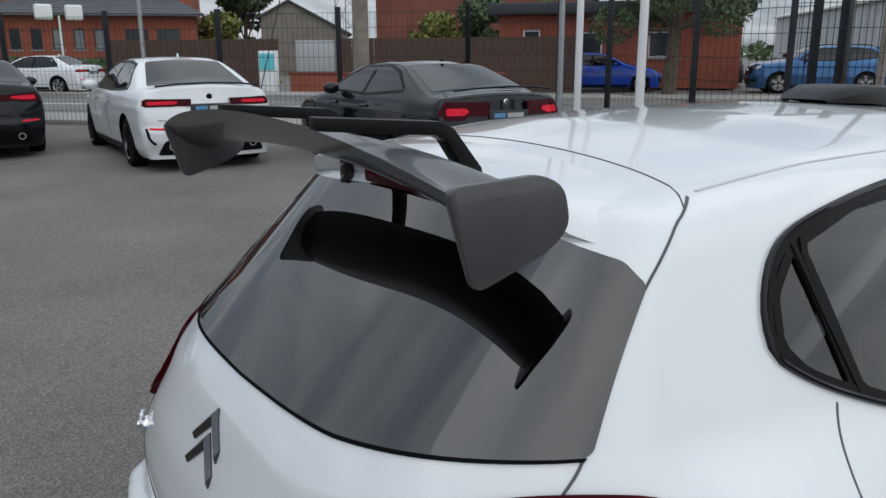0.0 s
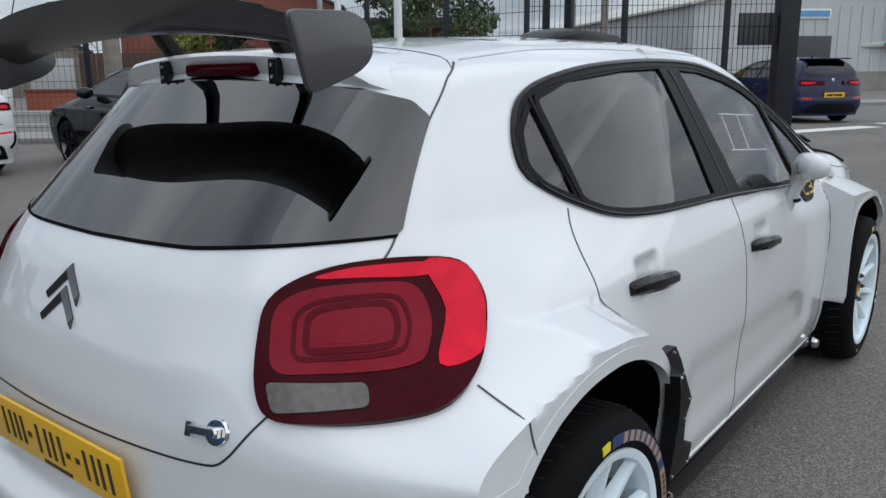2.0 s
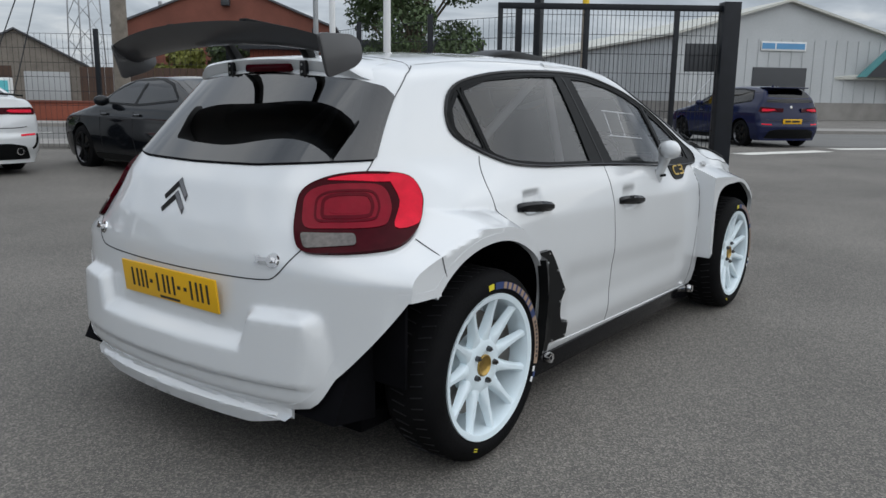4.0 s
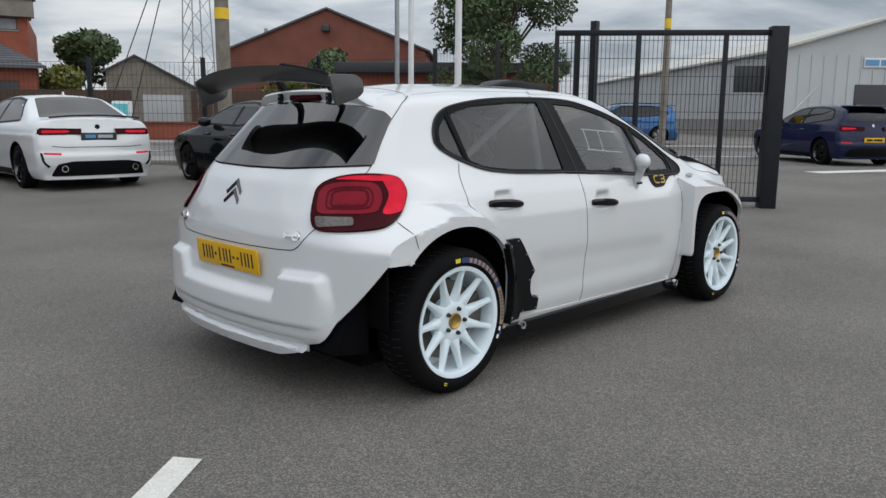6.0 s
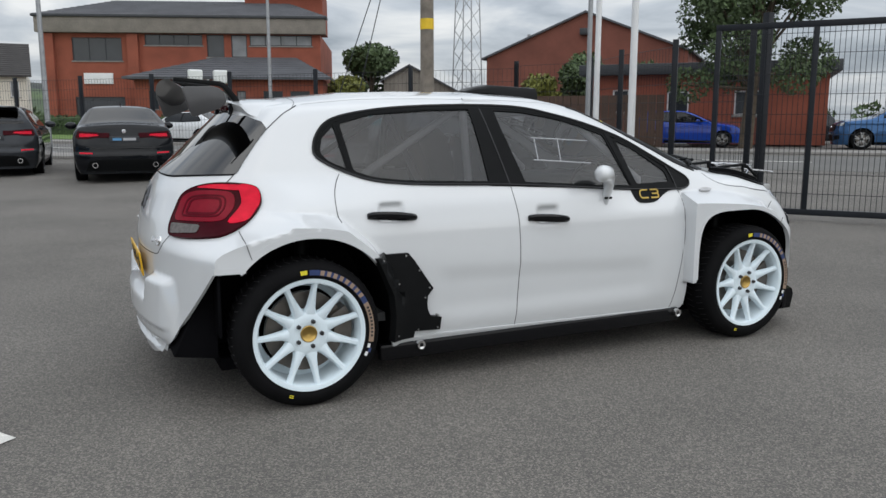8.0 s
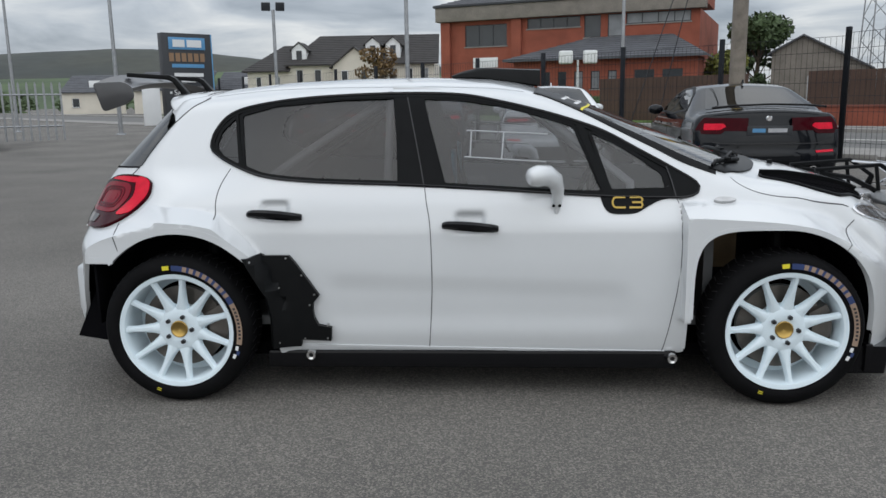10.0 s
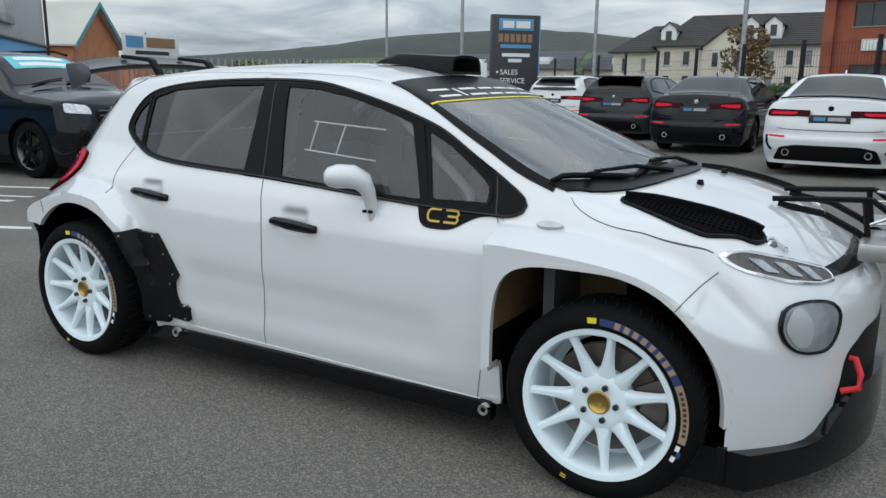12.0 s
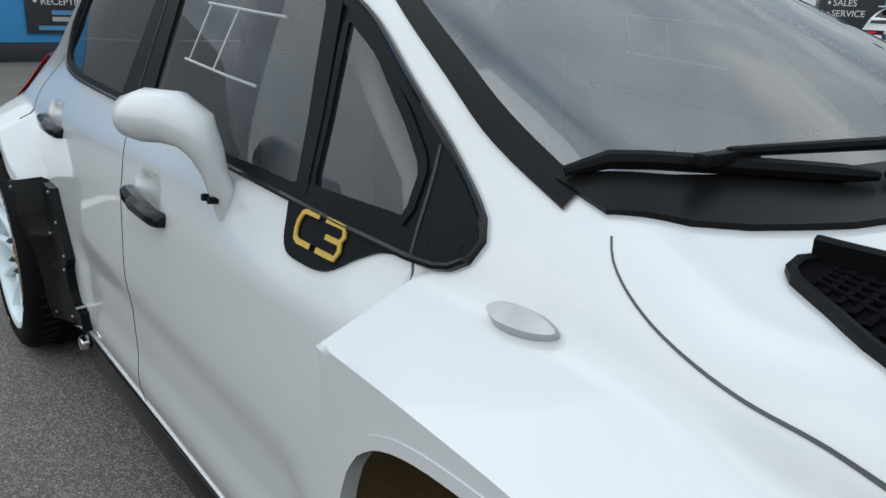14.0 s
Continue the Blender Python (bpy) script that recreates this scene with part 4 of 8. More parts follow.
part("plate_bar", boxbm((-0.0052, -0.06, -0.050), (-0.0035, 0.05, -0.042)), INK, plate)


def chevron(zc, w, h):
    """A bent bar with a raised spine, laid on the tailgate."""
    bm = bmesh.new()
    rows = []
    for k in np.linspace(-1, 1, 9):
        y, z = 0.004 + w * k, zc - h * abs(k)
        t = 0.0135 - 0.003 * abs(k)
        (p0, p1, p2), (n0, n1, n2) = lay(rally, "rear", [y, y, y], [z - t, z, z + t])
        rows.append([bm.verts.new(Vector(q)) for q in (p0 - n0 * 0.002, p0 + n0 * 0.003, p1 + n1 * 0.010, p2 + n2 * 0.003, p2 - n2 * 0.002)])
    for a, b in zip(rows, rows[1:]):
        for i in range(4):
            bm.faces.new((a[i], a[i + 1], b[i + 1], b[i]))
    for r in (rows[0], rows[-1]):
        bm.faces.new(r)
    bmesh.ops.recalc_face_normals(bm, faces=bm.faces)
    return bm


part("emblem_bar", chevron(0.917, 0.055, 0.048), DARKCHROME, car, "chrome chevron bar", 20)
part("emblem_bar", chevron(0.876, 0.055, 0.048), DARKCHROME, car, "chrome chevron bar", 20)


def latch(axis, u, v, ang, side=1):
    """A ring pull with its pin and hook."""
    p, n = lay(rally, axis, [u], [v], side)
    m = Matrix.Translation(Vector(p[0])) @ Vector(n[0]).to_track_quat("Z", "Y").to_matrix().to_4x4() @ pose(0, 0, 0, 0, 0, ang)
    bm = bmesh.new()
    bmesh.ops.create_cone(bm, cap_ends=True, segments=20, radius1=0.024, radius2=0.021, depth=0.006, matrix=Matrix.Translation((0, 0, 0.003)))
    bmesh.ops.create_cone(bm, cap_ends=True, segments=12, radius1=0.010, radius2=0.008, depth=0.02, matrix=Matrix.Translation((0, 0, 0.01)))
    box(bm, (-0.050, -0.006, 0.008), (0.012, 0.006, 0.016))
    box(bm, (-0.056, -0.012, 0.006), (-0.044, 0.012, 0.014))
    bmesh.ops.transform(bm, matrix=m, verts=bm.verts)
    part("bonnet_pin" if axis == "top" else "tailgate_pin", bm, CHROME, car, "chrome quick-release pin", 40)


latch("rear", -0.465, 0.717, 0)
latch("rear", 0.465, 0.717, 0)
latch("top", 2.985, -0.530, 130)
latch("top", 2.985, 0.530, 50)

# roof spoiler with the brake light, over the top of the rear glass

def roof_spoiler():
    bm = bmesh.new()
    ys = np.linspace(-0.505, 0.505, 41)
    rows = []
    for y in ys:
        a = abs(y)
        drop = 0.17 * a * a + 0.5 * max(0, a - 0.34) ** 2 * 4
        tip = -0.172 + 0.9 * a ** 4
        zt = 1.338 - drop
        root = 0.02 + 0.02 * (1 - (a / 0.56) ** 2)
        zr = float(roof_z(root)) - float(crown(root)) * a * a + 0.002 - 0.4 * max(0, a - 0.42)
        low = min(zt - 0.012, 1.266 - drop * 0.85)
        mid = zt * 0.55 + zr * 0.45
        pts = [(root, y, zr), ((root + tip) / 2, y, mid + 0.004), (tip + 0.008, y, zt), (tip, y, zt - 0.008), (tip + 0.010, y, (zt + low) / 2), (tip + 0.030, y, low), (tip + 0.10, y, low + 0.015)]
        # the ends sink into the body
        k = float(step(0.36, 0.50, a))
        skinned, nn = lay(rally, "top", [q[0] + 0.04 * k for q in pts], [q[1] for q in pts])
        pts = [Vector(q) * (1 - k) + Vector(b - n * 0.006) * k for q, b, n in zip(pts, skinned, nn)]
        rows.append([bm.verts.new(q) for q in pts])
    for a, b in zip(rows, rows[1:]):
        for i in range(6):
            bm.faces.new((a[i], a[i + 1], b[i + 1], b[i]))
    bmesh.ops.recalc_face_normals(bm, faces=bm.faces)
    for f in bm.faces:
        if f.calc_center_median().z > 1.33 and f.normal.z < 0:
            bmesh.ops.reverse_faces(bm, faces=bm.faces)
            break
    return bm


part("roof_spoiler", roof_spoiler(), WHITE, car, "white lip over the rear window", 35)
part("brake_light", bevelled(boxbm((-0.182, -0.136, 1.284), (-0.140, 0.100, 1.314)), 0.010), RED_D, car, "long dark red brake light", 40)

# rear wing: arched blade, end plates, two struts
def wing_section(y):
    """Chord line of the blade at y: leading edge, trailing edge and thickness."""
    a = abs(y) / 0.545
    z = 1.403 - 0.042 * a ** 2.2
    return (-0.280, z - 0.012), (-0.455 + 0.02 * a ** 4, z + 0.030 - 0.016 * a ** 3), 0.026


def blade():
    bm = bmesh.new()
    rows = []
    for y in np.linspace(-0.545, 0.545, 37):
        (xl, zl), (xt, zt), th = wing_section(y)
        ring_ = []
        for k in np.linspace(0, 1, 9):
            ring_.append((xl + (xt - xl) * k, zl + (zt - zl) * k - 0.030 * math.sin(math.pi * k) + th * 0.55 * math.sin(math.pi * k ** 0.6) + 0.003))
        for k in np.linspace(1, 0, 9)[1:-1]:
            ring_.append((xl + (xt - xl) * k, zl + (zt - zl) * k - 0.030 * math.sin(math.pi * k) - th * 0.45 * math.sin(math.pi * k ** 0.6)))
        rows.append([bm.verts.new((x, y, z)) for x, z in ring_])
    n = len(rows[0])
    for a, b in zip(rows, rows[1:]):
        for i in range(n):
            bm.faces.new((a[i], a[(i + 1) % n], b[(i + 1) % n], b[i]))
    bm.faces.new(rows[0])
    bm.faces.new(rows[-1][::-1])
    bmesh.ops.recalc_face_normals(bm, faces=bm.faces)
    return bm


wing = part("rear_wing", blade(), CARBON, car, "dark carbon rear wing blade", 45)
for s in (-1, 1):
    out = rounded([(-0.440, 1.384), (-0.300, 1.388), (-0.262, 1.370), (-0.250, 1.318), (-0.285, 1.290), (-0.400, 1.254)], 0.02)
    part("end_plate", prism(out, 0.012, Matrix.Translation((0, s * 0.549 - 0.006, 0)), 0.003), CARBON, wing, "flat grey end plate", 35)
for y in (-0.205, 0.185):
    bm = bmesh.new()
    box(bm, (-0.183, y - 0.014, 1.268), (-0.162, y + 0.014, 1.322))
    bevelled(bm, 0.003, 1)
    part("wing_foot", bm, GLOSSB, wing, "black bolted strut foot", 35)
    arm = [(-0.43, 1.440), (-0.215, 1.424), (-0.190, 1.411), (-0.135, 1.345), (-0.130, 1.325), (-0.158, 1.325), (-0.205, 1.392), (-0.225, 1.402), (-0.43, 1.420)]
    part("wing_strut", prism(arm, 0.034, Matrix.Translation((0, y - 0.017, 0)), 0.003), SATIN, wing, "black swan-neck strut", 35)
    for z in (1.284, 1.308):
        b2 = bmesh.new()
        tube(b2, (-0.186, y, z), (-0.180, y, z), 0.004)
        part("strut_bolt", b2, STEEL, wing, "", 40)

# roof scoop
def scoop():
    bm = bmesh.new()
    rows = []
    for x, w, h, z in ((1.16, 0.07, 0.008, 1.395), (1.22, 0.10, 0.030, 1.394), (1.30, 0.118, 0.048, 1.391), (1.42, 0.125, 0.058, 1.376), (1.54, 0.128, 0.070, 1.358), (1.60, 0.130, 0.078, 1.348)):
        rows.append([bm.verts.new((x, y * w, z + h * k)) for y, k in ((-1.05, 0.0), (-1.0, 0.6), (-0.85, 0.95), (-0.4, 1.04), (0, 1.06), (0.4, 1.04), (0.85, 0.95), (1.0, 0.6), (1.05, 0.0))])
    for a, b in zip(rows, rows[1:]):
        for i in range(8):
            bm.faces.new((a[i], a[i + 1], b[i + 1], b[i]))
    inner = [bm.verts.new((v.co.x - 0.002, v.co.y * 0.88, 1.368 + (v.co.z - 1.348) * 0.70 - 0.008)) for v in rows[-1]]
    deep = [bm.verts.new((1.40, v.co.y, v.co.z)) for v in inner]
    for a, b in ((rows[-1], inner), (inner, deep)):
        for i in range(8):
            bm.faces.new((a[i], a[i + 1], b[i + 1], b[i]))
    bm.faces.new(deep)
    bm.faces.new((rows[-1][0], inner[0], inner[-1], rows[-1][-1]))
    bmesh.ops.recalc_face_normals(bm, faces=bm.faces)
    return bm


part("roof_scoop", scoop(), SATIN, car, "black roof air scoop", 35)

# windscreen strip with brand mark drawn as bars, yellow line
strip_top = [(float(1.583 - 0.15 * y * y), float(y)) for y in np.linspace(-0.515, 0.515, 17)]
strip_bot = [(float(1.838 - 0.29 * y * y), float(y)) for y in np.linspace(0.552, -0.552, 17)]
part("screen_strip", skin(rally, "top", strip_top + strip_bot, 0.0045, 0.003, 1, 0.05), SATIN, car, "black sun strip on the windscreen", 35)
part("yellow_line", ribbon(rally, "top", strip_bot, 0.010, 0.006, 1, 0.002), YEL_INK, car, "thin yellow line")
for y0, y1 in ((-0.455, -0.345), (-0.315, -0.302), (-0.275, -0.165), (-0.135, -0.03), (0.0, 0.12), (0.15, 0.26), (0.29, 0.40)):
    for d0, d1 in (((0.0, 0.016), (0.058, 0.074)) if y1 - y0 > 0.02 else ((0.0, 0.074),)):
        quad = [(1.728 + d - 0.29 * y * y, y) for y, d in ((y0, d0), (y1, d0), (y1, d1), (y0, d1))]
        part("brand_bar", skin(rally, "top", quad, 0.006, 0.002, 1, 0.05), WHITE_INK, car)
for s in (-1, 1):
    edge = [(1.555, s * 0.498), (1.75, s * 0.546), (1.92, s * 0.592), (2.05, s * 0.622), (2.17, s * 0.647), (2.31, s * 0.664)]
    part("screen_border", ribbon(rally, "top", spline(edge, 6, False), 0.027, 0.0048, 1, 0.006), SATIN, car)
cowl_y = np.linspace(-0.660, 0.660, 31)
cowl = [(float(np.interp(abs(y), [0, 0.2, 0.45, 0.60, 0.655, 0.7], [2.500, 2.490, 2.430, 2.345, 2.285, 2.235])), float(y)) for y in cowl_y]
cowl2 = [(float(np.interp(abs(y), [0, 0.123, 0.35, 0.476, 0.58, 0.638, 0.699], [2.620, 2.615, 2.572, 2.524, 2.455, 2.400, 2.265])), float(y)) for y in cowl_y[::-1]]
part("scuttle", skin(rally, "top", cowl + cowl2, 0.008, 0.010, 1, 0.03), SATIN, car, "black panel below the windscreen", 35)


def wiper(y0, y1, x0, x1, pivot):
    pts = []
    for k in np.linspace(0, 1, 9):
        x, y = x0 + (x1 - x0) * k, y0 + (y1 - y0) * k
        p, n = lay(rally, "top", [x], [y])
        pts.append(Vector(p[0]) + Vector(n[0]) * 0.018)
    w = part("wiper", tubebm(pts, [0.006] + [0.0105] * 7 + [0.006], 8), TRIM, car, "black wiper blade and arm", 40)
    mid = pts[4]
    part("blade_clip", boxbm(mid + Vector((-0.009, -0.05, 0.002)), mid + Vector((0.009, 0.05, 0.016)), 0.003), TRIM, w, "", 40)
    p, n = lay(rally, "top", [pivot[0]], [pivot[1]])
    part("wiper_arm", tubebm([mid + Vector((0, 0, 0.014)), mid.lerp(Vector(p[0]), 0.5) + Vector((0, 0, 0.03)), Vector(p[0]) + Vector((0, 0, 0.012))], [0.006, 0.008, 0.011], 8), TRIM, w, "", 40)


wiper(-0.655, -0.385, 2.290, 2.485, (2.56, -0.12))
wiper(-0.37, 0.17, 2.490, 2.470, (2.565, 0.25))

# bonnet vents and centre stripe
VENT = [(2.520, 0.612), (2.521, 0.570), (2.60, 0.560), (2.744, 0.545), (2.955, 0.519), (2.971, 0.553), (2.945, 0.600), (2.905, 0.620), (2.860, 0.668), (2.818, 0.700), (2.72, 0.692), (2.621, 0.670)]
for s in (-1, 1):
    vent = rounded([(x, s * y) for x, y in VENT], 0.02)
    v0 = part("bonnet_vent", skin(rally, "top", vent if s > 0 else vent[::-1], 0.003, 0.012, 1, 0.04), WELL, car, "black louvred bonnet vent", 35)
    part("vent_lip", ribbon(rally, "top", vent, 0.010, 0.008, 1, 0.010, True, 0.02, 0.002), TRIM, v0)
    part("vent_wall", ribbon(rally, "top", [(2.524, s * 0.572), (2.60, s * 0.561), (2.744, s * 0.546), (2.950, s * 0.522)], 0.012, 0.024, 1, 0.026, False, 0.03, 0.002), TRIM, v0, "raised black inner edge")
    for f0 in (0.2, 0.4, 0.6, 0.8):
        ln = [(k, s * float(np.interp(k, [2.52, 2.744, 2.955], [0.580, 0.558, 0.530]) * (1 - f0) + np.interp(k, [2.52, 2.621, 2.818, 2.86, 2.905, 2.96], [0.605, 0.658, 0.688, 0.656, 0.608, 0.58]) * f0)) for k in (2.55, 2.65, 2.75, 2.85, 2.93)]
        part("vent_slat", ribbon(rally, "top", ln, 0.004, 0.0075, 1, 0.006), WELL, v0)
    for k in np.arange(2.55, 2.94, 0.016):
        yi = np.interp(k, [2.52, 2.744, 2.955], [0.580, 0.558, 0.530])
        yo = np.interp(k, [2.52, 2.621, 2.818, 2.86, 2.905, 2.96], [0.605, 0.658, 0.688, 0.656, 0.608, 0.58])
        part("vent_slat", ribbon(rally, "top", [(float(k), s * float(yi)), (float(k), s * float(yo))], 0.006, 0.0065, 1, 0.006), WELL, v0)
for y in (-0.22, 0.22):
    p, n = lay(rally, "top", [2.69], [y])
    bm = bmesh.new()
    tube(bm, Vector(p[0]), Vector(p[0]) + Vector((0, 0, 0.018)), 0.014, 0.010, 10)
    part("washer_jet", bm, TRIM, car, "", 40)

# head lamps, grille, lower lamps
for s in (-1, 1):
    hl = [(s * 0.721, 0.814), (s * 0.669, 0.825), (s * 0.543, 0.789), (s * 0.425, 0.749), (s * 0.425, 0.718), (s * 0.51, 0.717), (s * 0.61, 0.733), (s * 0.71, 0.771)]
    b0 = part("head_lamp", skin(rally, "front", rounded(hl if s > 0 else hl[::-1], 0.022), 0.004, 0.012, 1, 0.04), CLEAR_L, car, "slim clear headlamp", 40)
    part("lamp_rim", ribbon(rally, "front", rounded(hl, 0.022), 0.009, 0.006, 1, 0.008, True, 0.015, 0.002), CHROME, b0, "bright chrome edge of the headlamp")
    for k in range(3):
        c0 = 0.655 - 0.066 * k
        zz = 0.797 - 0.017 * k
        part("light_block", skin(rally, "front", rounded([(s * c0, zz - 0.034), (s * (c0 - 0.036), zz - 0.042), (s * (c0 - 0.022), zz - 0.004), (s * (c0 + 0.014), zz + 0.006)][::s], 0.006), 0.009, 0.006, 1, 0.04), LAMP_L, b0, "", 40)
    fog = spline([(s * 0.703, 0.622), (s * 0.675, 0.668), (s * 0.58, 0.675), (s * 0.500, 0.652), (s * 0.490, 0.58), (s * 0.533, 0.522), (s * 0.631, 0.526), (s * 0.685, 0.562)], 4)
    f0 = part("lower_lamp", skin(rally, "front", fog if s > 0 else fog[::-1], 0.003, 0.01, 1, 0.04), LAMP_W, car, "rounded clear lower headlamp", 40)
    # a white patch puts the bright outer side of the lamp into colour
    bowl = spline([(s * 0.690, 0.610), (s * 0.668, 0.655), (s * 0.63, 0.660), (s * 0.60, 0.60), (s * 0.61, 0.545), (s * 0.655, 0.552)], 4)
    part("reflector_patch", skin(rally, "front", bowl if s > 0 else bowl[::-1], 0.006, 0.004, 1, 0.03), SIGN_W, f0, "white reflector patch with its brightness painted in", 40)
    part("lens_cover", skin(rally, "front", fog if s > 0 else fog[::-1], 0.012, 0.012, 1, 0.04), LENS, f0, "clear lens cover", 60)
    part("lamp_rim", ribbon(rally, "front", fog, 0.008, 0.010, 1, 0.012, True, 0.02, 0.001), GLOSSB, f0)
part("grille", skin(rally, "front", rounded([(-0.43, 0.725), (0.43, 0.725), (0.43, 0.752), (0.0, 0.775), (-0.43, 0.752)], 0.01), 0.005, 0.01, 1, 0.05), GLOSSB, car, "black upper grille bar", 35)
part("lower_intake", skin(rally, "front", rounded([(-0.45, 0.29), (0.45, 0.29), (0.42, 0.48), (0.28, 0.54), (-0.28, 0.54), (-0.42, 0.48)], 0.04), 0.004, 0.01, 1, 0.05), TRIM, car, "black lower intake", 35)


def splitter():
    bm = bmesh.new()
    rows = []
    for y in np.linspace(-0.80, 0.80, 35):
        x = 3.325 - 0.50 * y * y
        z1 = float(np.interp(abs(y), [0, 0.38, 0.45, 0.52, 0.577, 0.80], [0.375, 0.355, 0.305, 0.235, 0.218, 0.235]))
        rows.append([bm.verts.new(q) for q in ((x - 0.16, y, z1), (x + 0.012, y * 1.005, z1), (x + 0.020, y * 1.01, 0.20), (x + 0.012, y, 0.115), (x - 0.2, y, 0.115))])
    for a, b in zip(rows, rows[1:]):
        for i in range(4):
            bm.faces.new((a[i], a[i + 1], b[i + 1], b[i]))
    for r in (rows[0], rows[-1]):
        bm.faces.new(r)
    bmesh.ops.recalc_face_normals(bm, faces=bm.faces)
    return bm


part("front_splitter", splitter(), GLOSSB, car, "gloss black front lip", 30)
for s in (-1, 1):
    part("front_flap", boxbm((2.925, s * 0.74, 0.125), (2.955, s * 0.82, 0.25), 0.006), GLOSSB, car, "black flap behind the front corner", 35)
p, n = lay(rally, "front", [-0.42], [0.43])
part("tow_strap", tubebm([Vector(p[0]) + Vector((-0.01, 0.03, 0.03)), Vector(p[0]) + Vector((0.03, 0.02, 0.03)), Vector(p[0]) + Vector((0.05, -0.01, -0.01)), Vector(p[0]) + Vector((0.05, -0.02, -0.05)), Vector(p[0]) + Vector((0.0, -0.02, -0.07))], 0.011), TAPE, car, "red towing strap", 60)

# door handles, side repeaters, sill, side plates
for s in (-1, 1):
    for x0, x1, z0, z1 in ((0.305, 0.545, 0.813, 0.800), (1.145, 1.385, 0.760, 0.747)):
        pts = [(x0, z0), (x0 + 0.03, z0 + 0.004), ((x0 + x1) / 2, (z0 + z1) / 2 + 0.006), (x1 - 0.03, z1 + 0.004), (x1, z1)]
        bm = bmesh.new()
        ys = [0.006, 0.020, 0.030, 0.026, 0.008]
        rows = []
        for (x, z), o in zip(spline(pts, 4, False), np.interp(np.linspace(0, 4, 17), range(5), ys)):
            yb = float(np.interp(x, [x0, x1], [rally_half_width(np.array(x0), np.array(z0)), rally_half_width(np.array(x1), np.array(z1))]))
            t = (x - x0) / (x1 - x0)
            hh = 0.011 + 0.009 * math.sin(math.pi * t) ** 0.5
            rows.append([bm.verts.new((x, s * (yb + o + dy), z + dz)) for dy, dz in ((-0.022, -hh), (-0.004, -hh), (0.006, -hh * 0.4), (0.006, hh * 0.5), (-0.004, hh), (-0.018, hh))])
        for a, b in zip(rows, rows[1:]):
            for i in range(6):
                bm.faces.new((a[i], a[(i + 1) % 6], b[(i + 1) % 6], b[i]))
        bm.faces.new(rows[0])
        bm.faces.new(rows[-1])
        bmesh.ops.recalc_face_normals(bm, faces=bm.faces)
        part("door_handle", bm, GLOSSB, car, "gloss black door handle", 40)
    part("side_repeater", skin(rally, "side", spline([(2.285, 0.851), (2.305, 0.863), (2.350, 0.863), (2.378, 0.852), (2.350, 0.843), (2.305, 0.843)], 4), 0.012, 0.012, s, 0.03), STEEL, car, "small clear side repeater", 40)
    part("sill", boxbm((0.36, s * 0.735, 0.125), (2.15, s * 0.785, 0.205), 0.015), GLOSSB, car, "black sill below the doors", 35)
    part("sill_strip", ribbon(rally, "side", [(0.40, 0.234), (0.8, 0.224), (1.6, 0.208), (2.10, 0.199)], 0.012, 0.004, s, 0.006), WHITE, car)
    for x, z in ((0.56, 0.190), (2.128, 0.178)):
        bm = lathe([(0.010, 0.0), (0.010, -0.02), (0.020, -0.022), (0.022, -0.012), (0.022, 0.0)], 16)
        part("jack_point", bm, CHROME, car, "", 40, Matrix.Translation((x, s * 0.787, z)) if s < 0 else Matrix.Translation((x, 0.787, z)) @ pose(0, 0, 0, 0, 0, 180))
    # black riveted plate ahead of the rear wheel
    blk = [(0.300, 0.640), (0.487, 0.640), (0.520, 0.600), (0.612, 0.465), (0.584, 0.430), (0.582, 0.395), (0.586, 0.363), (0.602, 0.332), (0.658, 0.319), (0.654, 0.262), (0.524, 0.268), (0.520, 0.236), (0.395, 0.234), (0.40, 0.36), (0.385, 0.46)]
    pl = part("side_plate", skin(rally, "side", blk, 0.024, 0.034, s, 0.03), SATIN, car, "riveted gloss black plate ahead of the wheel", 30)
    for x, z in ((0.33, 0.625), (0.475, 0.628), (0.54, 0.555), (0.592, 0.47), (0.57, 0.425), (0.64, 0.33), (0.64, 0.275), (0.54, 0.275), (0.42, 0.26), (0.46, 0.40), (0.44, 0.50)):
        p, n = lay(rally, "side", [x], [z], s)
        bm = bmesh.new()
        tube(bm, Vector(p[0]), Vector(p[0]) + Vector(n[0]) * 0.028, 0.006, 0.004, 8)
        part("rivet", bm, STEEL, pl, "", 40)
    # a black fill added for the shade behind the rear wheel, then the flap's edge
    part("rear_shade_fill", prism([(-0.545, 0.245), (-0.375, 0.60), (-0.36, 0.60), (-0.36, 0.215)], 0.30, Matrix.Translation((0, 0.40 if s > 0 else -0.70, 0)), 0.004), WELL, car, "black fill for the shaded hollow behind the rear wheel", 35)
    part("mud_flap", prism([(-0.372, 0.60), (-0.360, 0.60), (-0.360, 0.34), (-0.372, 0.34)], 0.14, Matrix.Translation((0, 0.69 if s > 0 else -0.83, 0)), 0.003), WELL, car, "black edge plate behind the rear wheel", 35)

# bracket frames on the nose, for a lamp pod, with silver lattice
for y in (-0.16, 0.16):
    fin = bmesh.new()
    pts = [(2.93, 0.925), (3.24, 0.945), (3.36, 0.86), (3.34, 0.80)]
    low = [(2.95, 0.908), (3.10, 0.885), (3.20, 0.835), (3.30, 0.77)]
    for line, r in ((pts, 0.010), (low, 0.012), ([(3.22, 0.945), (3.24, 0.82)], 0.010), ([(3.35, 0.86), (3.30, 0.77)], 0.010)):
        for q0, q1 in zip(line, line[1:]):
            tube(fin, (q0[0], y, q0[1]), (q1[0], y, q1[1]), r, seg=6)
    part("bracket_frame", fin, TRIM, car, "black triangular lamp bracket", 40)
lat = bmesh.new()
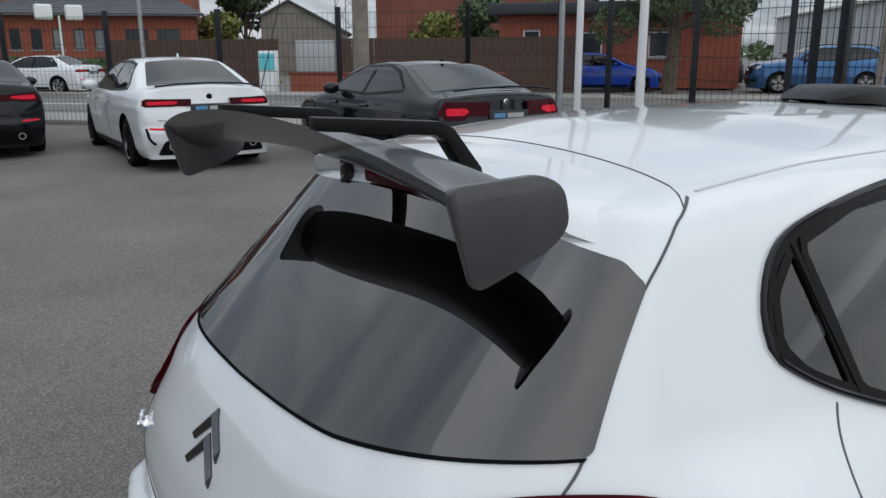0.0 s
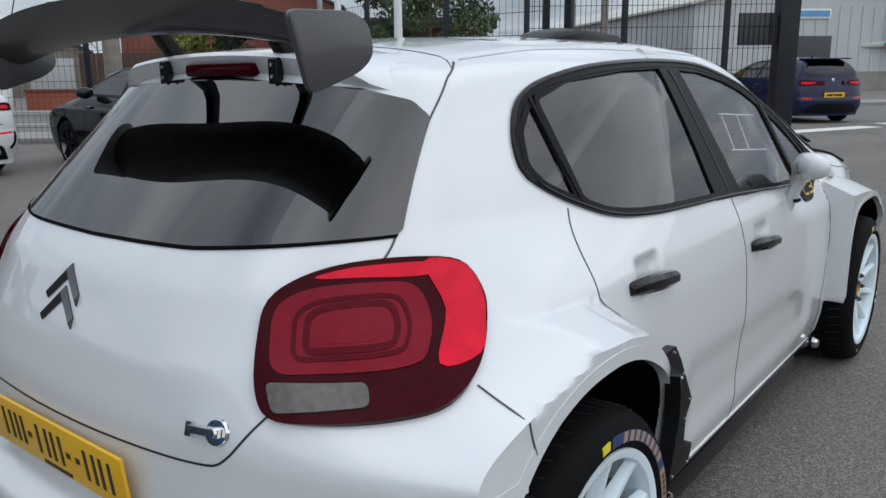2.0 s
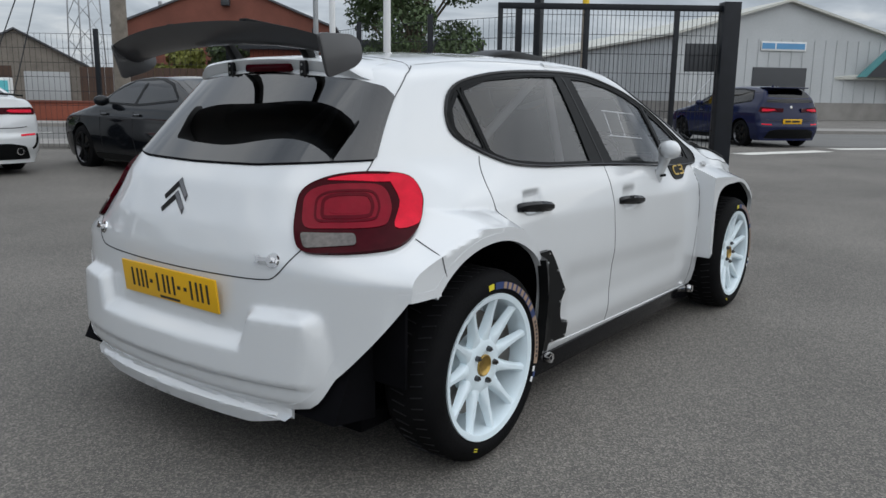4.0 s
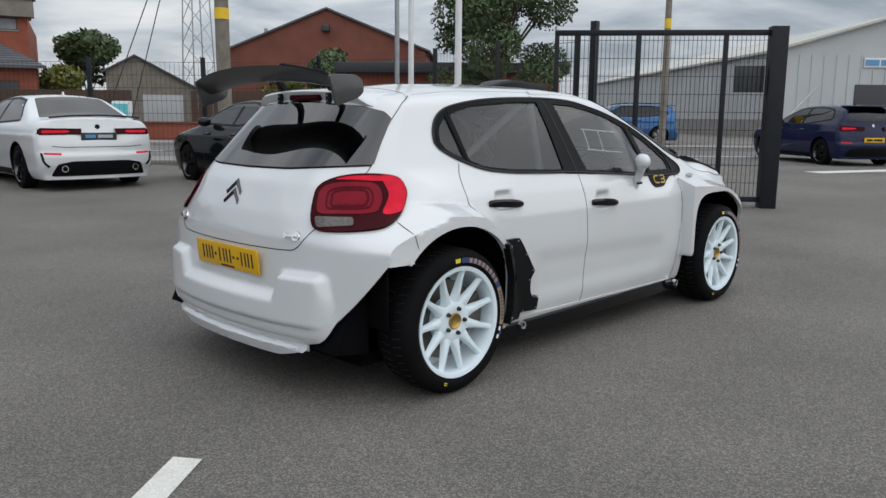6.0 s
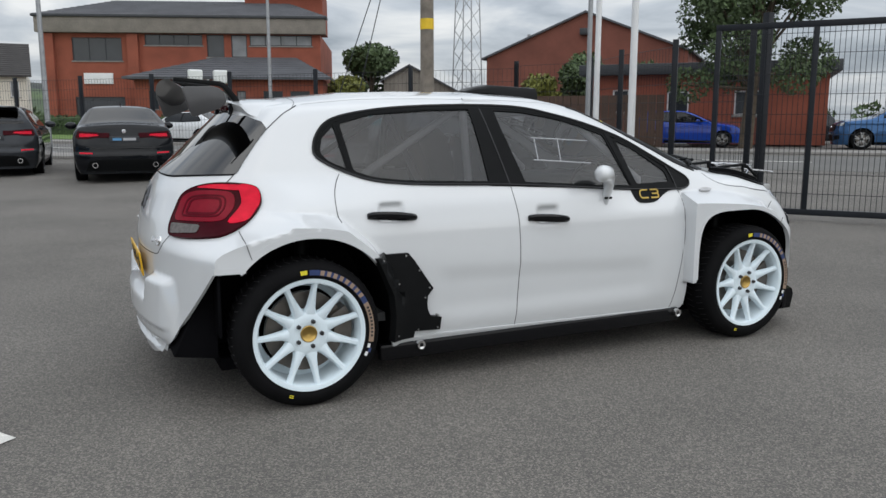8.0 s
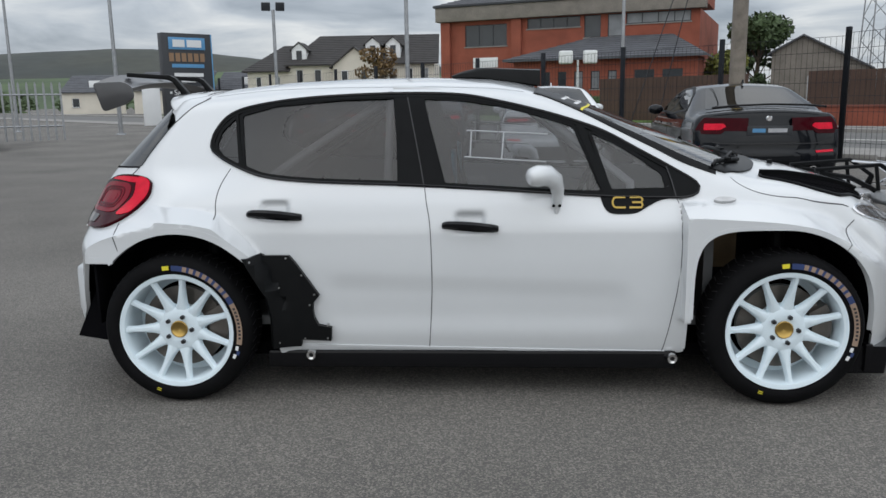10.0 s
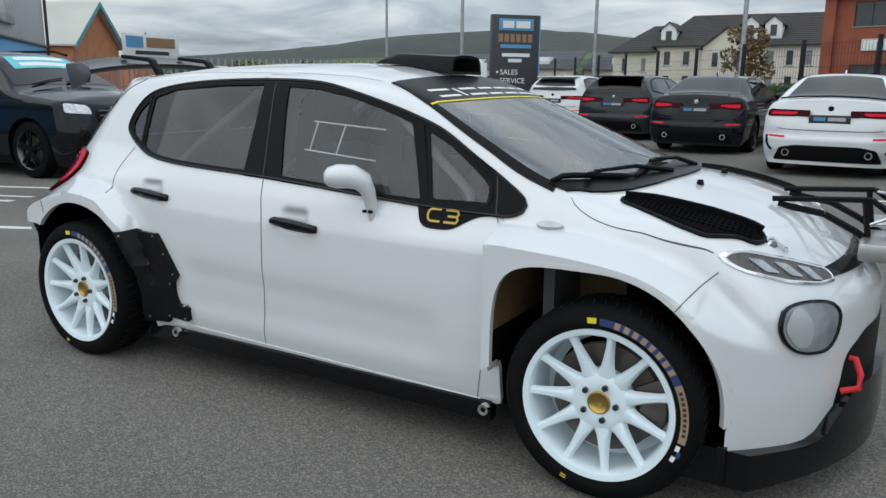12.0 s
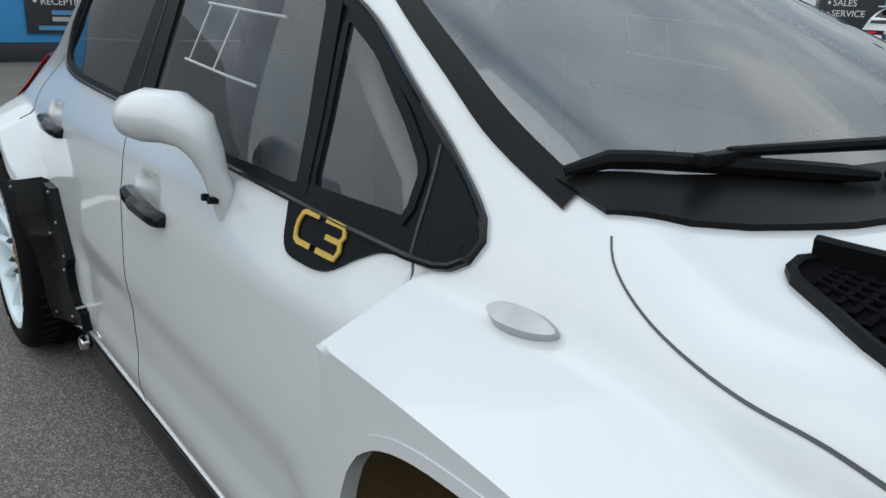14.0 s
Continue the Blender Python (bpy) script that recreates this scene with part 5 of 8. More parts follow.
for a0, a1 in (((3.24, -0.16, 0.94), (3.42, -0.05, 0.93)), ((3.42, -0.05, 0.93), (3.24, 0.16, 0.94)), ((3.24, -0.16, 0.86), (3.42, -0.05, 0.93)), ((3.42, -0.05, 0.93), (3.42, 0.25, 0.93)), ((3.24, -0.16, 0.86), (3.42, 0.05, 0.85)), ((3.42, 0.05, 0.85), (3.42, 0.30, 0.92)), ((3.42, -0.05, 0.93), (3.42, 0.05, 0.85)), ((3.36, -0.3, 0.90), (3.44, 0.3, 0.90)), ((3.36, 0.3, 0.82), (3.30, -0.2, 0.84))):
    tube(lat, a0, a1, 0.005, seg=6)
part("silver_lattice", lat, CHROME, car, "thin silver lattice of rods", 40)
for y0, y1, z0, z1 in ((-0.30, -0.12, 0.76, 0.82), (-0.08, 0.14, 0.74, 0.80), (0.16, 0.34, 0.76, 0.83)):
    part("bracket_box", bevelled(boxbm((3.22, y0, z0), (3.34, y1, z1)), 0.01), STEEL, car, "grey bracket block", 35)

# door mirrors: white shell on a bent stalk
def mirror(s):
    bm = bmesh.new()
    rows = []
    for k, (x, y, z, ry, rz) in enumerate(((1.522, 0.962, 0.968, 0.003, 0.003), (1.524, 0.960, 0.969, 0.022, 0.024), (1.534, 0.950, 0.971, 0.036, 0.038), (1.560, 0.927, 0.974, 0.045, 0.046), (1.598, 0.893, 0.973, 0.046, 0.046), (1.632, 0.866, 0.955, 0.040, 0.040),
                                          (1.648, 0.852, 0.920, 0.028, 0.030), (1.652, 0.842, 0.888, 0.022, 0.026), (1.650, 0.828, 0.850, 0.022, 0.020), (1.648, 0.814, 0.815, 0.024, 0.012))):
        t = k / 9
        d = Vector((0.9, -0.45, 0.1)).lerp(Vector((0.0, -0.35, -0.9)), min(1, max(0, (t - 0.3) / 0.4))).normalized()
        m = d.to_track_quat("Z", "Y").to_matrix()
        x, y = x - 0.020, 0.792 + (y - 0.846) * 0.86
        rows.append([bm.verts.new(Vector((x, s * y, z)) + Matrix.Diagonal((1, s, 1)) @ (m @ Vector((rz * math.cos(a), ry * math.sin(a), 0)))) for a in np.linspace(0, 2 * math.pi, 17)[:-1]])
    n = len(rows[0])
    for a, b in zip(rows, rows[1:]):
        for i in range(n):
            bm.faces.new((a[i], a[(i + 1) % n], b[(i + 1) % n], b[i]))
    bm.faces.new(rows[0])
    bm.faces.new(rows[-1])
    bmesh.ops.recalc_face_normals(bm, faces=bm.faces)
    return bm


for s in (-1, 1):
    mr = part("door_mirror", mirror(s), WHITE, car, "white door mirror on a bent stalk", 60)
    for x in (1.614, 1.640):
        bm = bmesh.new()
        tube(bm, (x, s * 0.790, 0.842), (x, s * 0.806, 0.844), 0.0065)
        part("bolt", bm, TRIM, mr, "", 40)
    g = lathe([(0.0005, 0.0), (0.030, 0.0), (0.034, 0.003), (0.0345, 0.008)], 24)
    part("mirror_glass", g, DARKCHROME, mr, "", 40, Matrix.Translation((1.540, s * 0.843, 0.972)) @ pose(0, 0, 0, 0, 0, -68 if s < 0 else 248))

# ---- wheels ----
def spoke_bm(n=11):
    """One tapered spoke from the hub to the rim, along +z; the outer face looks to -y."""
    bm = bmesh.new()
    rows = []
    for r, w, y0, d in ((0.055, 0.028, -0.002, 0.03), (0.088, 0.025, -0.008, 0.03), (0.115, 0.017, -0.014, 0.028), (0.155, 0.013, -0.020, 0.025), (0.195, 0.0105, -0.026, 0.021), (0.220, 0.0115, -0.031, 0.018), (0.234, 0.018, -0.034, 0.016)):
        rows.append([bm.verts.new((x, y, r)) for x, y in ((-w * 1.35, y0 + d), (-w, y0 + 0.006), (-w * 0.55, y0), (w * 0.55, y0), (w, y0 + 0.006), (w * 1.35, y0 + d))])
    for a, b in zip(rows, rows[1:]):
        for i in range(6):
            bm.faces.new((a[i], a[(i + 1) % 6], b[(i + 1) % 6], b[i]))
    bm.faces.new(rows[0])
    bm.faces.new(rows[-1])
    bmesh.ops.recalc_face_normals(bm, faces=bm.faces)
    return bm


def arc_bar(r0, r1, a0, a1, y, thick=0.0015, seg=10):
    """A bar bent round the tyre's side, angles in degrees clockwise from the top as seen from outside."""
    bm = bmesh.new()
    rows = []
    for k in np.linspace(radians(a0), radians(a1), seg):
        rows.append([bm.verts.new((r * math.sin(k), yy, r * math.cos(k))) for r, yy in ((r0, y), (r0, y - thick), (r1, y - thick), (r1, y))])
    for a, b in zip(rows, rows[1:]):
        for i in range(3):
            bm.faces.new((a[i], a[i + 1], b[i + 1], b[i]))
    bm.faces.new(rows[0])
    bm.faces.new(rows[-1])
    bmesh.ops.recalc_face_normals(bm, faces=bm.faces)
    return bm


def rally_wheel():
    """A wheel with its outer face to -y, hub at the origin."""
    w = part("wheel", lathe([(0.190, 0.12), (0.222, 0.12), (0.222, -0.01), (0.226, -0.030), (0.230, -0.039), (0.240, -0.042), (0.249, -0.043), (0.250, -0.036), (0.246, -0.02), (0.236, 0.0), (0.235, 0.16), (0.225, 0.16), (0.190, 0.13)], 72), RIMW, None, "pale blue-white eleven-spoke rally wheel", 35)
    prof = [(0.236, 0.165), (0.262, 0.175), (0.295, 0.172), (0.315, 0.155), (0.325, 0.13), (0.326, 0.06), (0.325, 0.0), (0.319, -0.022), (0.305, -0.038), (0.280, -0.048), (0.262, -0.047), (0.248, -0.036), (0.236, -0.02)]
    ty = lathe(prof, 120)
    tyre = part("tyre", ty, RUBBER, w, "wide slick-sided tarmac rally tyre", 50)
    tread = bmesh.new()
    for k in range(54):
        m = pose(0, 0, 0, 0, k * 360 / 54, 0)
        box(tread, (-0.002, -0.004, 0.3165), (0.002, 0.045, 0.3264), m @ pose(0, 0, 0, 0, 0, 14))
        box(tread, (-0.002, 0.075, 0.3165), (0.002, 0.125, 0.3264), m @ pose(0, 0, 0, 0, 3, -12))
    tagged(part("tread_cut", tread, INK, tyre), kind="stuff")
    # sidewall writing as plain bars on a blue and tan band
    part("side_band", arc_bar(0.266, 0.289, 0, 64, -0.0462, 0.002, 24), BLUE_INK, tyre, "dark blue sidewall band")
    part("side_band", arc_bar(0.266, 0.289, 64, 102, -0.0462, 0.002, 18), TAN_INK, tyre, "tan sidewall band")
    part("side_mark", arc_bar(0.270, 0.288, -8, -2, -0.0462, 0.0025, 6), YEL_INK, tyre, "yellow sidewall mark")
    for k in range(8):
        part("brand_bar", arc_bar(0.267, 0.288, 10 + k * 6.2, 13.6 + k * 6.2, -0.0478, 0.0015, 4), TAN_INK, tyre)
    for k in range(9):
        part("brand_bar", arc_bar(0.273, 0.283, 68 + k * 3.4, 70 + k * 3.4, -0.0478, 0.0012, 4), INK, tyre)
    for k in range(3):
        part("brand_bar", arc_bar(0.266 + 0.009 * (k % 2), 0.279 + 0.009 * (k % 2), 104 + k * 4, 108 + k * 4, -0.0465, 0.0015, 4), BLUE_INK if k % 2 else WHITE_INK, tyre)
    for k in range(2):
        part("size_mark", arc_bar(0.271 + 0.008 * k, 0.2745 + 0.008 * k, 198, 202, -0.0465, 0.0015, 4), YEL_INK, tyre)
    hub = part("wheel_centre", lathe([(0.030, 0.06), (0.034, -0.006), (0.044, -0.010), (0.084, -0.009), (0.096, -0.002), (0.102, 0.05)], 60), RIMW, w, "", 35)
    sp = spoke_bm()
    me = None
    for k in range(11):
        m = pose(0, 0, 0, 0, k * 360 / 11 + 8, 0)
        if me is None:
            o = part("spoke", sp, RIMW, w, "", 40, m)
            me = o.data
        else:
            o = new("spoke", me)
            o.parent = w
            o.matrix_basis = m
    part("hub_cap", lathe([(0.0005, -0.004), (0.018, -0.007), (0.028, -0.009), (0.034, -0.014), (0.037, -0.013), (0.0375, 0.0)], 32), GOLD, w, "gold hub centre", 40)
    for k in range(5):
        a = radians(k * 72 + 20)
        c = Vector((0.057 * math.sin(a), 0, 0.057 * math.cos(a)))
        bm = bmesh.new()
        tube(bm, c + Vector((0, -0.004, 0)), c + Vector((0, -0.022, 0)), 0.011, 0.0095, 6)
        tube(bm, c + Vector((0, -0.020, 0)), c + Vector((0, -0.028, 0)), 0.005, 0.004, 8)
        part("lug_nut", bm, DARKCHROME, w, "", 30)
    part("brake_disc", lathe([(0.06, 0.05), (0.178, 0.05), (0.178, 0.078), (0.06, 0.078)], 60, True), DISC, w, "worn steel brake disc", 35)
    cal = bmesh.new()
    ring_ = []
    for k in range(8):
        q = pose(0, 0, 0, 0, 60 + k * 7, 0)
        ring_.append([cal.verts.new(q @ Vector(v)) for v in ((0, 0.02, 0.125), (0, 0.02, 0.205), (0, 0.105, 0.205), (0, 0.105, 0.125))])
    for a, b in zip(ring_, ring_[1:]):
        for i in range(4):
            cal.faces.new((a[i], a[(i + 1) % 4], b[(i + 1) % 4], b[i]))
    cal.faces.new(ring_[0])
    cal.faces.new(ring_[-1])
    bmesh.ops.recalc_face_normals(cal, faces=cal.faces)
    part("brake_caliper", cal, DISC, w, "", 35)
    part("upright", lathe([(0.0005, 0.10), (0.10, 0.10), (0.13, 0.14), (0.13, 0.16), (0.0005, 0.16)], 24), WELL, w)
    return w


w0 = rally_wheel()
w0.parent = car
w0.matrix_basis = pose(0.0, -0.853, 0.325, 0, 0, 0)
for x, s, rot in ((2.567, -1, 35), (0.0, 1, 20), (2.567, 1, 50)):
    o = copy_thing(w0, pose(x, s * 0.853, 0.325, 0, 0, 0 if s < 0 else 180))
    o.parent = car
for x in (0.0, 2.567):
    for s in (-1, 1):
        bm = bmesh.new()
        tube(bm, (x + 0.05, s * 0.56, 0.40), (x + 0.08, s * 0.50, 0.80), 0.035, 0.03, 12)
        tube(bm, (x + 0.05, s * 0.60, 0.30), (x + 0.02, s * 0.30, 0.28), 0.025, 0.025, 10)
        part("damper", bm, TRIM, car, "", 40)

# ---- cabin ----
# low underbody slab, added to block light and darken the ground beneath
part("shade_slab", boxbm((-0.34, -0.62, 0.130), (3.02, 0.62, 0.192), 0.01), WELL, car, "black underbody slab added to deepen the shade below", 40)
part("cabin_floor", boxbm((0.1, -0.70, 0.30), (2.3, 0.70, 0.34)), INTERIOR, car)
part("bulkhead", boxbm((2.28, -0.66, 0.30), (2.32, 0.66, 0.90)), INTERIOR, car)
part("dashboard", bevelled(boxbm((1.92, -0.64, 0.72), (2.26, 0.64, 0.90)), 0.05, 3), TRIM, car, "black dashboard", 40)
CG = 0.019
for s in (-1, 1):
    part("cage_tube", tubebm([(1.98, s * 0.60, 0.35), (1.96, s * 0.62, 0.92), (1.55, s * 0.55, 1.24), (1.40, s * 0.52, 1.30), (0.92, s * 0.50, 1.335)], CG), CAGE, car, "white roll cage tube", 60)
    part("cage_tube", tubebm([(0.90, s * 0.62, 0.35), (0.90, s * 0.62, 0.95), (0.91, s * 0.53, 1.30)], CG), CAGE, car, "white roll cage tube", 60)
    part("cage_tube", tubebm([(0.90, s * 0.50, 1.30), (0.45, s * 0.50, 1.02), (0.05, s * 0.48, 0.75)], CG), CAGE, car, "white roll cage tube", 60)
    part("cage_tube", tubebm([(0.92, s * 0.64, 0.45), (1.95, s * 0.64, 0.75)], CG), CAGE, car, "white roll cage tube", 60)
part("cage_tube", tubebm([(0.91, -0.53, 1.31), (0.92, -0.3, 1.345), (0.92, 0.3, 1.345), (0.91, 0.53, 1.31)], CG), CAGE, car, "white roll cage tube", 60)
part("cage_tube", tubebm([(0.90, -0.60, 0.45), (0.90, 0.50, 1.28)], CG), CAGE, car, "white roll cage tube", 60)
part("cage_tube", tubebm([(1.46, -0.53, 1.28), (1.46, 0.53, 1.28)], CG), CAGE, car, "white roll cage tube", 60)


def seat(y):
    bm = bmesh.new()
    rows = []
    for x, z, w, d in ((1.55, 0.48, 0.24, 0.08), (1.35, 0.45, 0.25, 0.10), (1.22, 0.50, 0.25, 0.13), (1.12, 0.72, 0.25, 0.11), (1.06, 0.95, 0.22, 0.12), (1.03, 1.08, 0.15, 0.14), (1.02, 1.16, 0.12, 0.10)):
        rows.append([bm.verts.new(q) for q in ((x + d, y - w, z + d * 0.4), (x - 0.02, y - w * 0.8, z), (x - 0.03, y, z - 0.01), (x - 0.02, y + w * 0.8, z), (x + d, y + w, z + d * 0.4))])
    for a, b in zip(rows, rows[1:]):
        for i in range(4):
            bm.faces.new((a[i], a[i + 1], b[i + 1], b[i]))
    r = bmesh.ops.solidify(bm, geom=list(bm.faces), thickness=0.03)
    return bm


for y in (-0.34, 0.34):
    st = part("bucket_seat", seat(y), TRIM, car, "black bucket seat", 60)
    part("seat_pad", bevelled(boxbm((1.14, y - 0.15, 0.55), (1.19, y + 0.15, 1.05)), 0.02, 2), SEAT, st, "blue seat cushion", 40)
sw = lathe([(0.150, -0.014), (0.162, -0.010), (0.168, 0.0), (0.162, 0.010), (0.150, 0.014), (0.142, 0.0)], 36, True)
part("steering_wheel", sw, TRIM, car, "", 60, Matrix.Translation((1.80, -0.34, 0.86)) @ pose(0, 0, 0, 0, 0, 90) @ pose(0, 0, 0, 20, 0, 0))
# sliding pane rails in the front windows
for s in (-1, 1):
    def rail(u0, v0, u1, v1):
        pts = []
        for k in np.linspace(0, 1, 4):
            p, n = lay(rally, "side", [u0 + (u1 - u0) * k], [v0 + (v1 - v0) * k], s)
            pts.append(Vector(p[0]) - Vector(n[0]) * 0.004)
        return tubebm(pts, 0.0035, 6)
    for q in ((1.25, 1.155, 1.60, 1.135), (1.24, 1.045, 1.59, 1.020)):
        part("pane_rail", rail(*q), GREY_INK, car, "pale sliding pane rail", 60)
    part("pane_rail", rail(1.27, 1.15, 1.265, 1.045), GREY_INK, car, "pale sliding pane rail", 60)
    part("pane_rail", rail(1.41, 1.145, 1.40, 1.035), GREY_INK, car, "pale sliding pane rail", 60)

# ---- ground and road ----
NV, SV = Vector((0.7413, 0.6712, 0)), Vector((-0.6712, 0.7413, 0))   # across and along the road


def rise(x, y):
    """The yard climbs gently to the road."""
    n = x * NV.x + y * NV.y
    t = min(max((n - 1.5) / 11.0, 0), 1)
    return 0.13 * t * t * (3 - 2 * t)


def road_pt(s, n, z=0.0):
    p = SV * s + NV * n
    return Vector((p.x, p.y, z))


def ground_sheet():
    bm = bmesh.new()
    ns = [-1500, -200, -40, -10] + [-2 + 0.75 * k for k in range(24)] + [20, 40, 100, 400, 1500]
    ss = [-1500, -300, -80, -40, -20, -10, 0, 10, 20, 30, 40, 60, 120, 400, 1500]
    rows = []
    for n in ns:
        row = []
        for s in ss:
            p = road_pt(s, n)
            row.append(bm.verts.new((p.x, p.y, rise(p.x, p.y))))
        rows.append(row)
    for a, b in zip(rows, rows[1:]):
        for i in range(len(ss) - 1):
            bm.faces.new((a[i], a[i + 1], b[i + 1], b[i]))
    bmesh.ops.recalc_face_normals(bm, faces=bm.faces)
    if bm.faces[0].normal.z < 0:
        bmesh.ops.reverse_faces(bm, faces=bm.faces)
    return bm


tagged(part("ground", ground_sheet(), ASPHALT, smooth=60), "dark grey tarmac of the car yard", "ground", kind="structure")


def strip(name, s0, s1, n0, n1, z0, z1, mat, label, category, bev=0.0):
    """A slab along the road between two distances from the yard."""
    m = Matrix.Translation((0, 0, 0)) @ pose(0, 0, 0, 0, 0, -47.84)
    ob = part(name, boxbm((-s1, n0, z0), (-s0, n1, z1), bev), mat, None, "", 40, m)
    return tagged(ob, label, category, kind="structure")


strip("pavement", 1.0, 160, 12.95, 15.2, 0.05, 0.19, CONCRETE, "pale concrete footway beyond the fence", "pavement")
strip("road", -140, 260, 15.45, 23.0, 0.05, 0.136, ROAD, "worn grey road beyond the yard", "road")
strip("pavement", -140, 260, 23.2, 25.6, 0.05, 0.24, CONCRETE, "pale concrete footway on the far side", "pavement")
strip("verge", 17, 75, 25.6, 36.5, 0.05, 0.27, GRASS, "mown green grass before the office", "grass")
for k in range(44):
    m = pose(0, 0, 0, 0, 0, -47.84)
    kb = part("kerb", boxbm((-2.0 - 0.915 * (k + 1) + 0.006, 12.72, 0.0), (-2.0 - 0.915 * k, 12.87, 0.235), 0.018), CONCRETE, None, "grey concrete kerb stone below the fence", 40, m)
    tagged(kb, category="kerb", kind="structure")
for k in range(12):
    m = pose(0, 0, 0, 0, 0, -47.84)
    tagged(part("road_mark", boxbm((-60 + 6.0 * k, 19.1, 0.137), (-56.5 + 6.0 * k, 19.25, 0.141)), LINE, None, "worn white centre line on the road", None, m), category="road marking", kind="structure")

# painted lines in the yard
def yard_line(a, b, w, label="worn white parking line painted on tarmac"):
    a, b = Vector((*a, 0)), Vector((*b, 0))
    d = b - a
    t = Vector((-d.y, d.x, 0)).normalized() * w / 2
    bm = bmesh.new()
    n = max(1, int(d.length / 0.25))
    rows = []
    for i in range(n + 1):
        p = a + d * (i / n)
        jit = [Vector((random.uniform(-0.006, 0.006), random.uniform(-0.006, 0.006), 0)) for _ in range(2)]
        rows.append([bm.verts.new((p + t * q + j).to_tuple()[:2] + (rise(p.x, p.y) + 0.004,)) for q, j in zip((-1, 1), jit)])
    for u, v in zip(rows, rows[1:]):
        bm.faces.new((u[0], u[1], v[1], v[0]))
    bmesh.ops.recalc_face_normals(bm, faces=bm.faces)
    return tagged(part("parking_line", bm, LINE), label, "road marking", kind="structure")


yard_line((-1.19, -0.675), (-2.9, -2.05), 0.11)
yard_line((-3.25, 0.93), (-6.5, -0.45), 0.10)
yard_line((-4.35, 3.10), (-9.0, 1.10), 0.10)
yard_line((-4.9, 1.75), (-5.9, 1.35), 0.10)
yard_line((-5.0, 2.05), (-6.0, 1.65), 0.08)
yard_line((14.6, 2.7), (17.2, 1.6), 0.5, "worn white entrance marking on tarmac")
yard_line((18.2, 1.6), (20.4, -0.1), 0.5, "worn white entrance marking on tarmac")


# ---- mesh fence along the road, sliding gate, poles ----
def fence_post(p, h, r=0.04):
    bm = boxbm((-r, -r, 0), (r, r, h), 0.004, Matrix.Translation(p) @ pose(0, 0, 0, 0, 0, -47.84))
    return bm


def wire_panel(a, b, h, z0=0.05, gap=0.10, wire=0.0032, rows=9):
    """Upright and cross wires between two points, as one welded panel."""
    bm = bmesh.new()
    a, b = Vector(a), Vector(b)
    n = max(2, int((b - a).length / gap))
    for i in range(1, n):
        p = a.lerp(b, i / n)
        tube(bm, p + Vector((0, 0, z0)), p + Vector((0, 0, h)), wire, seg=4, caps=False)
    for k in range(rows):
        z = z0 + (h - z0) * k / (rows - 1)
        tube(bm, a + Vector((0, 0, z)), b + Vector((0, 0, z)), wire * 1.2, seg=4, caps=False)
    return bm


def fence_run(points, h=2.25):
    for i, p in enumerate(points):
        f = thing("fence_bay", "black welded mesh fence bay on a square post", "fence", "fence bays along the road")
        part("fence_post", fence_post(p, h), FENCE, f, "", 40)
        if i + 1 < len(points):
            tagged(part("mesh_panel", wire_panel(p, points[i + 1], h - 0.1), FENCE, f), kind="stuff")


def at_ground(p):
    return Vector((p[0], p[1], rise(p[0], p[1])))


fence_run([road_pt(2.5 + 2.42 * k, 12.5, 0.13) for k in range(14)])
fence_run([at_ground(p) for p in ((7.05, 3.45), (7.25, 5.1), (7.75, 7.0), (8.35, 8.7))] + [road_pt(2.5, 12.5, 0.13)], 2.3)
fence_run([at_ground((13.5 + 2.4 * k, -12.0 - 2.2 * k)) for k in range(2)])

gate = thing("yard_gate", "open black steel gate leaf of welded mesh beside the entrance", "gate")
GA, GB = at_ground((6.20, 3.22)), at_ground((8.02, 0.90))
gdir = (GB - GA).normalized()
gm = Matrix.Translation(GA) @ pose(0, 0, 0, 0, 0, math.degrees(math.atan2(gdir.y, gdir.x)))
gl = (GB - GA).length
part("gate_post", boxbm((gl - 0.21, -0.10, -0.05), (gl + 0.0, 0.10, 2.33), 0.008, gm), FENCE, gate, "thick square gate post", 40)
for z in (0.07, 2.22):
    part("gate_rail", boxbm((0.0, -0.03, z), (gl, 0.03, z + 0.07), 0.005, gm), FENCE, gate, "", 40)
for k in (0.0, 0.36, 0.735):
    part("gate_upright", boxbm((gl * k, -0.028, 0.07), (gl * k + 0.06, 0.028, 2.26), 0.005, gm), FENCE, gate, "", 40)
for i in range(1, 53):
    bm = bmesh.new()
    tube(bm, gm @ Vector((gl * i / 53, 0, 0.1)), gm @ Vector((gl * i / 53, 0, 2.25)), 0.0035, seg=5)
    part("gate_wire", bm, FENCE, gate)
for k in range(9):
    bm = bmesh.new()
    tube(bm, gm @ Vector((0, 0.006, 0.32 + 0.23 * k)), gm @ Vector((gl - 0.2, 0.006, 0.32 + 0.23 * k)), 0.0035, seg=5)
    part("gate_wire", bm, FENCE, gate)
part("sign_plate", boxbm((gl * 0.855 - 0.19, 0.012, 1.50), (gl * 0.855 + 0.19, 0.030, 1.84), 0.004, gm), SIGN_D, gate, "blank dark sign plate", 40)
gp = thing("gate_stop_post", "slim black steel post standing by the gate", "post")
part("post", boxbm((-0.045, -0.045, 0), (0.045, 0.045, 2.44), 0.005, Matrix.Translation(at_ground((6.80, 3.0)))), FENCE, gp, "", 40)


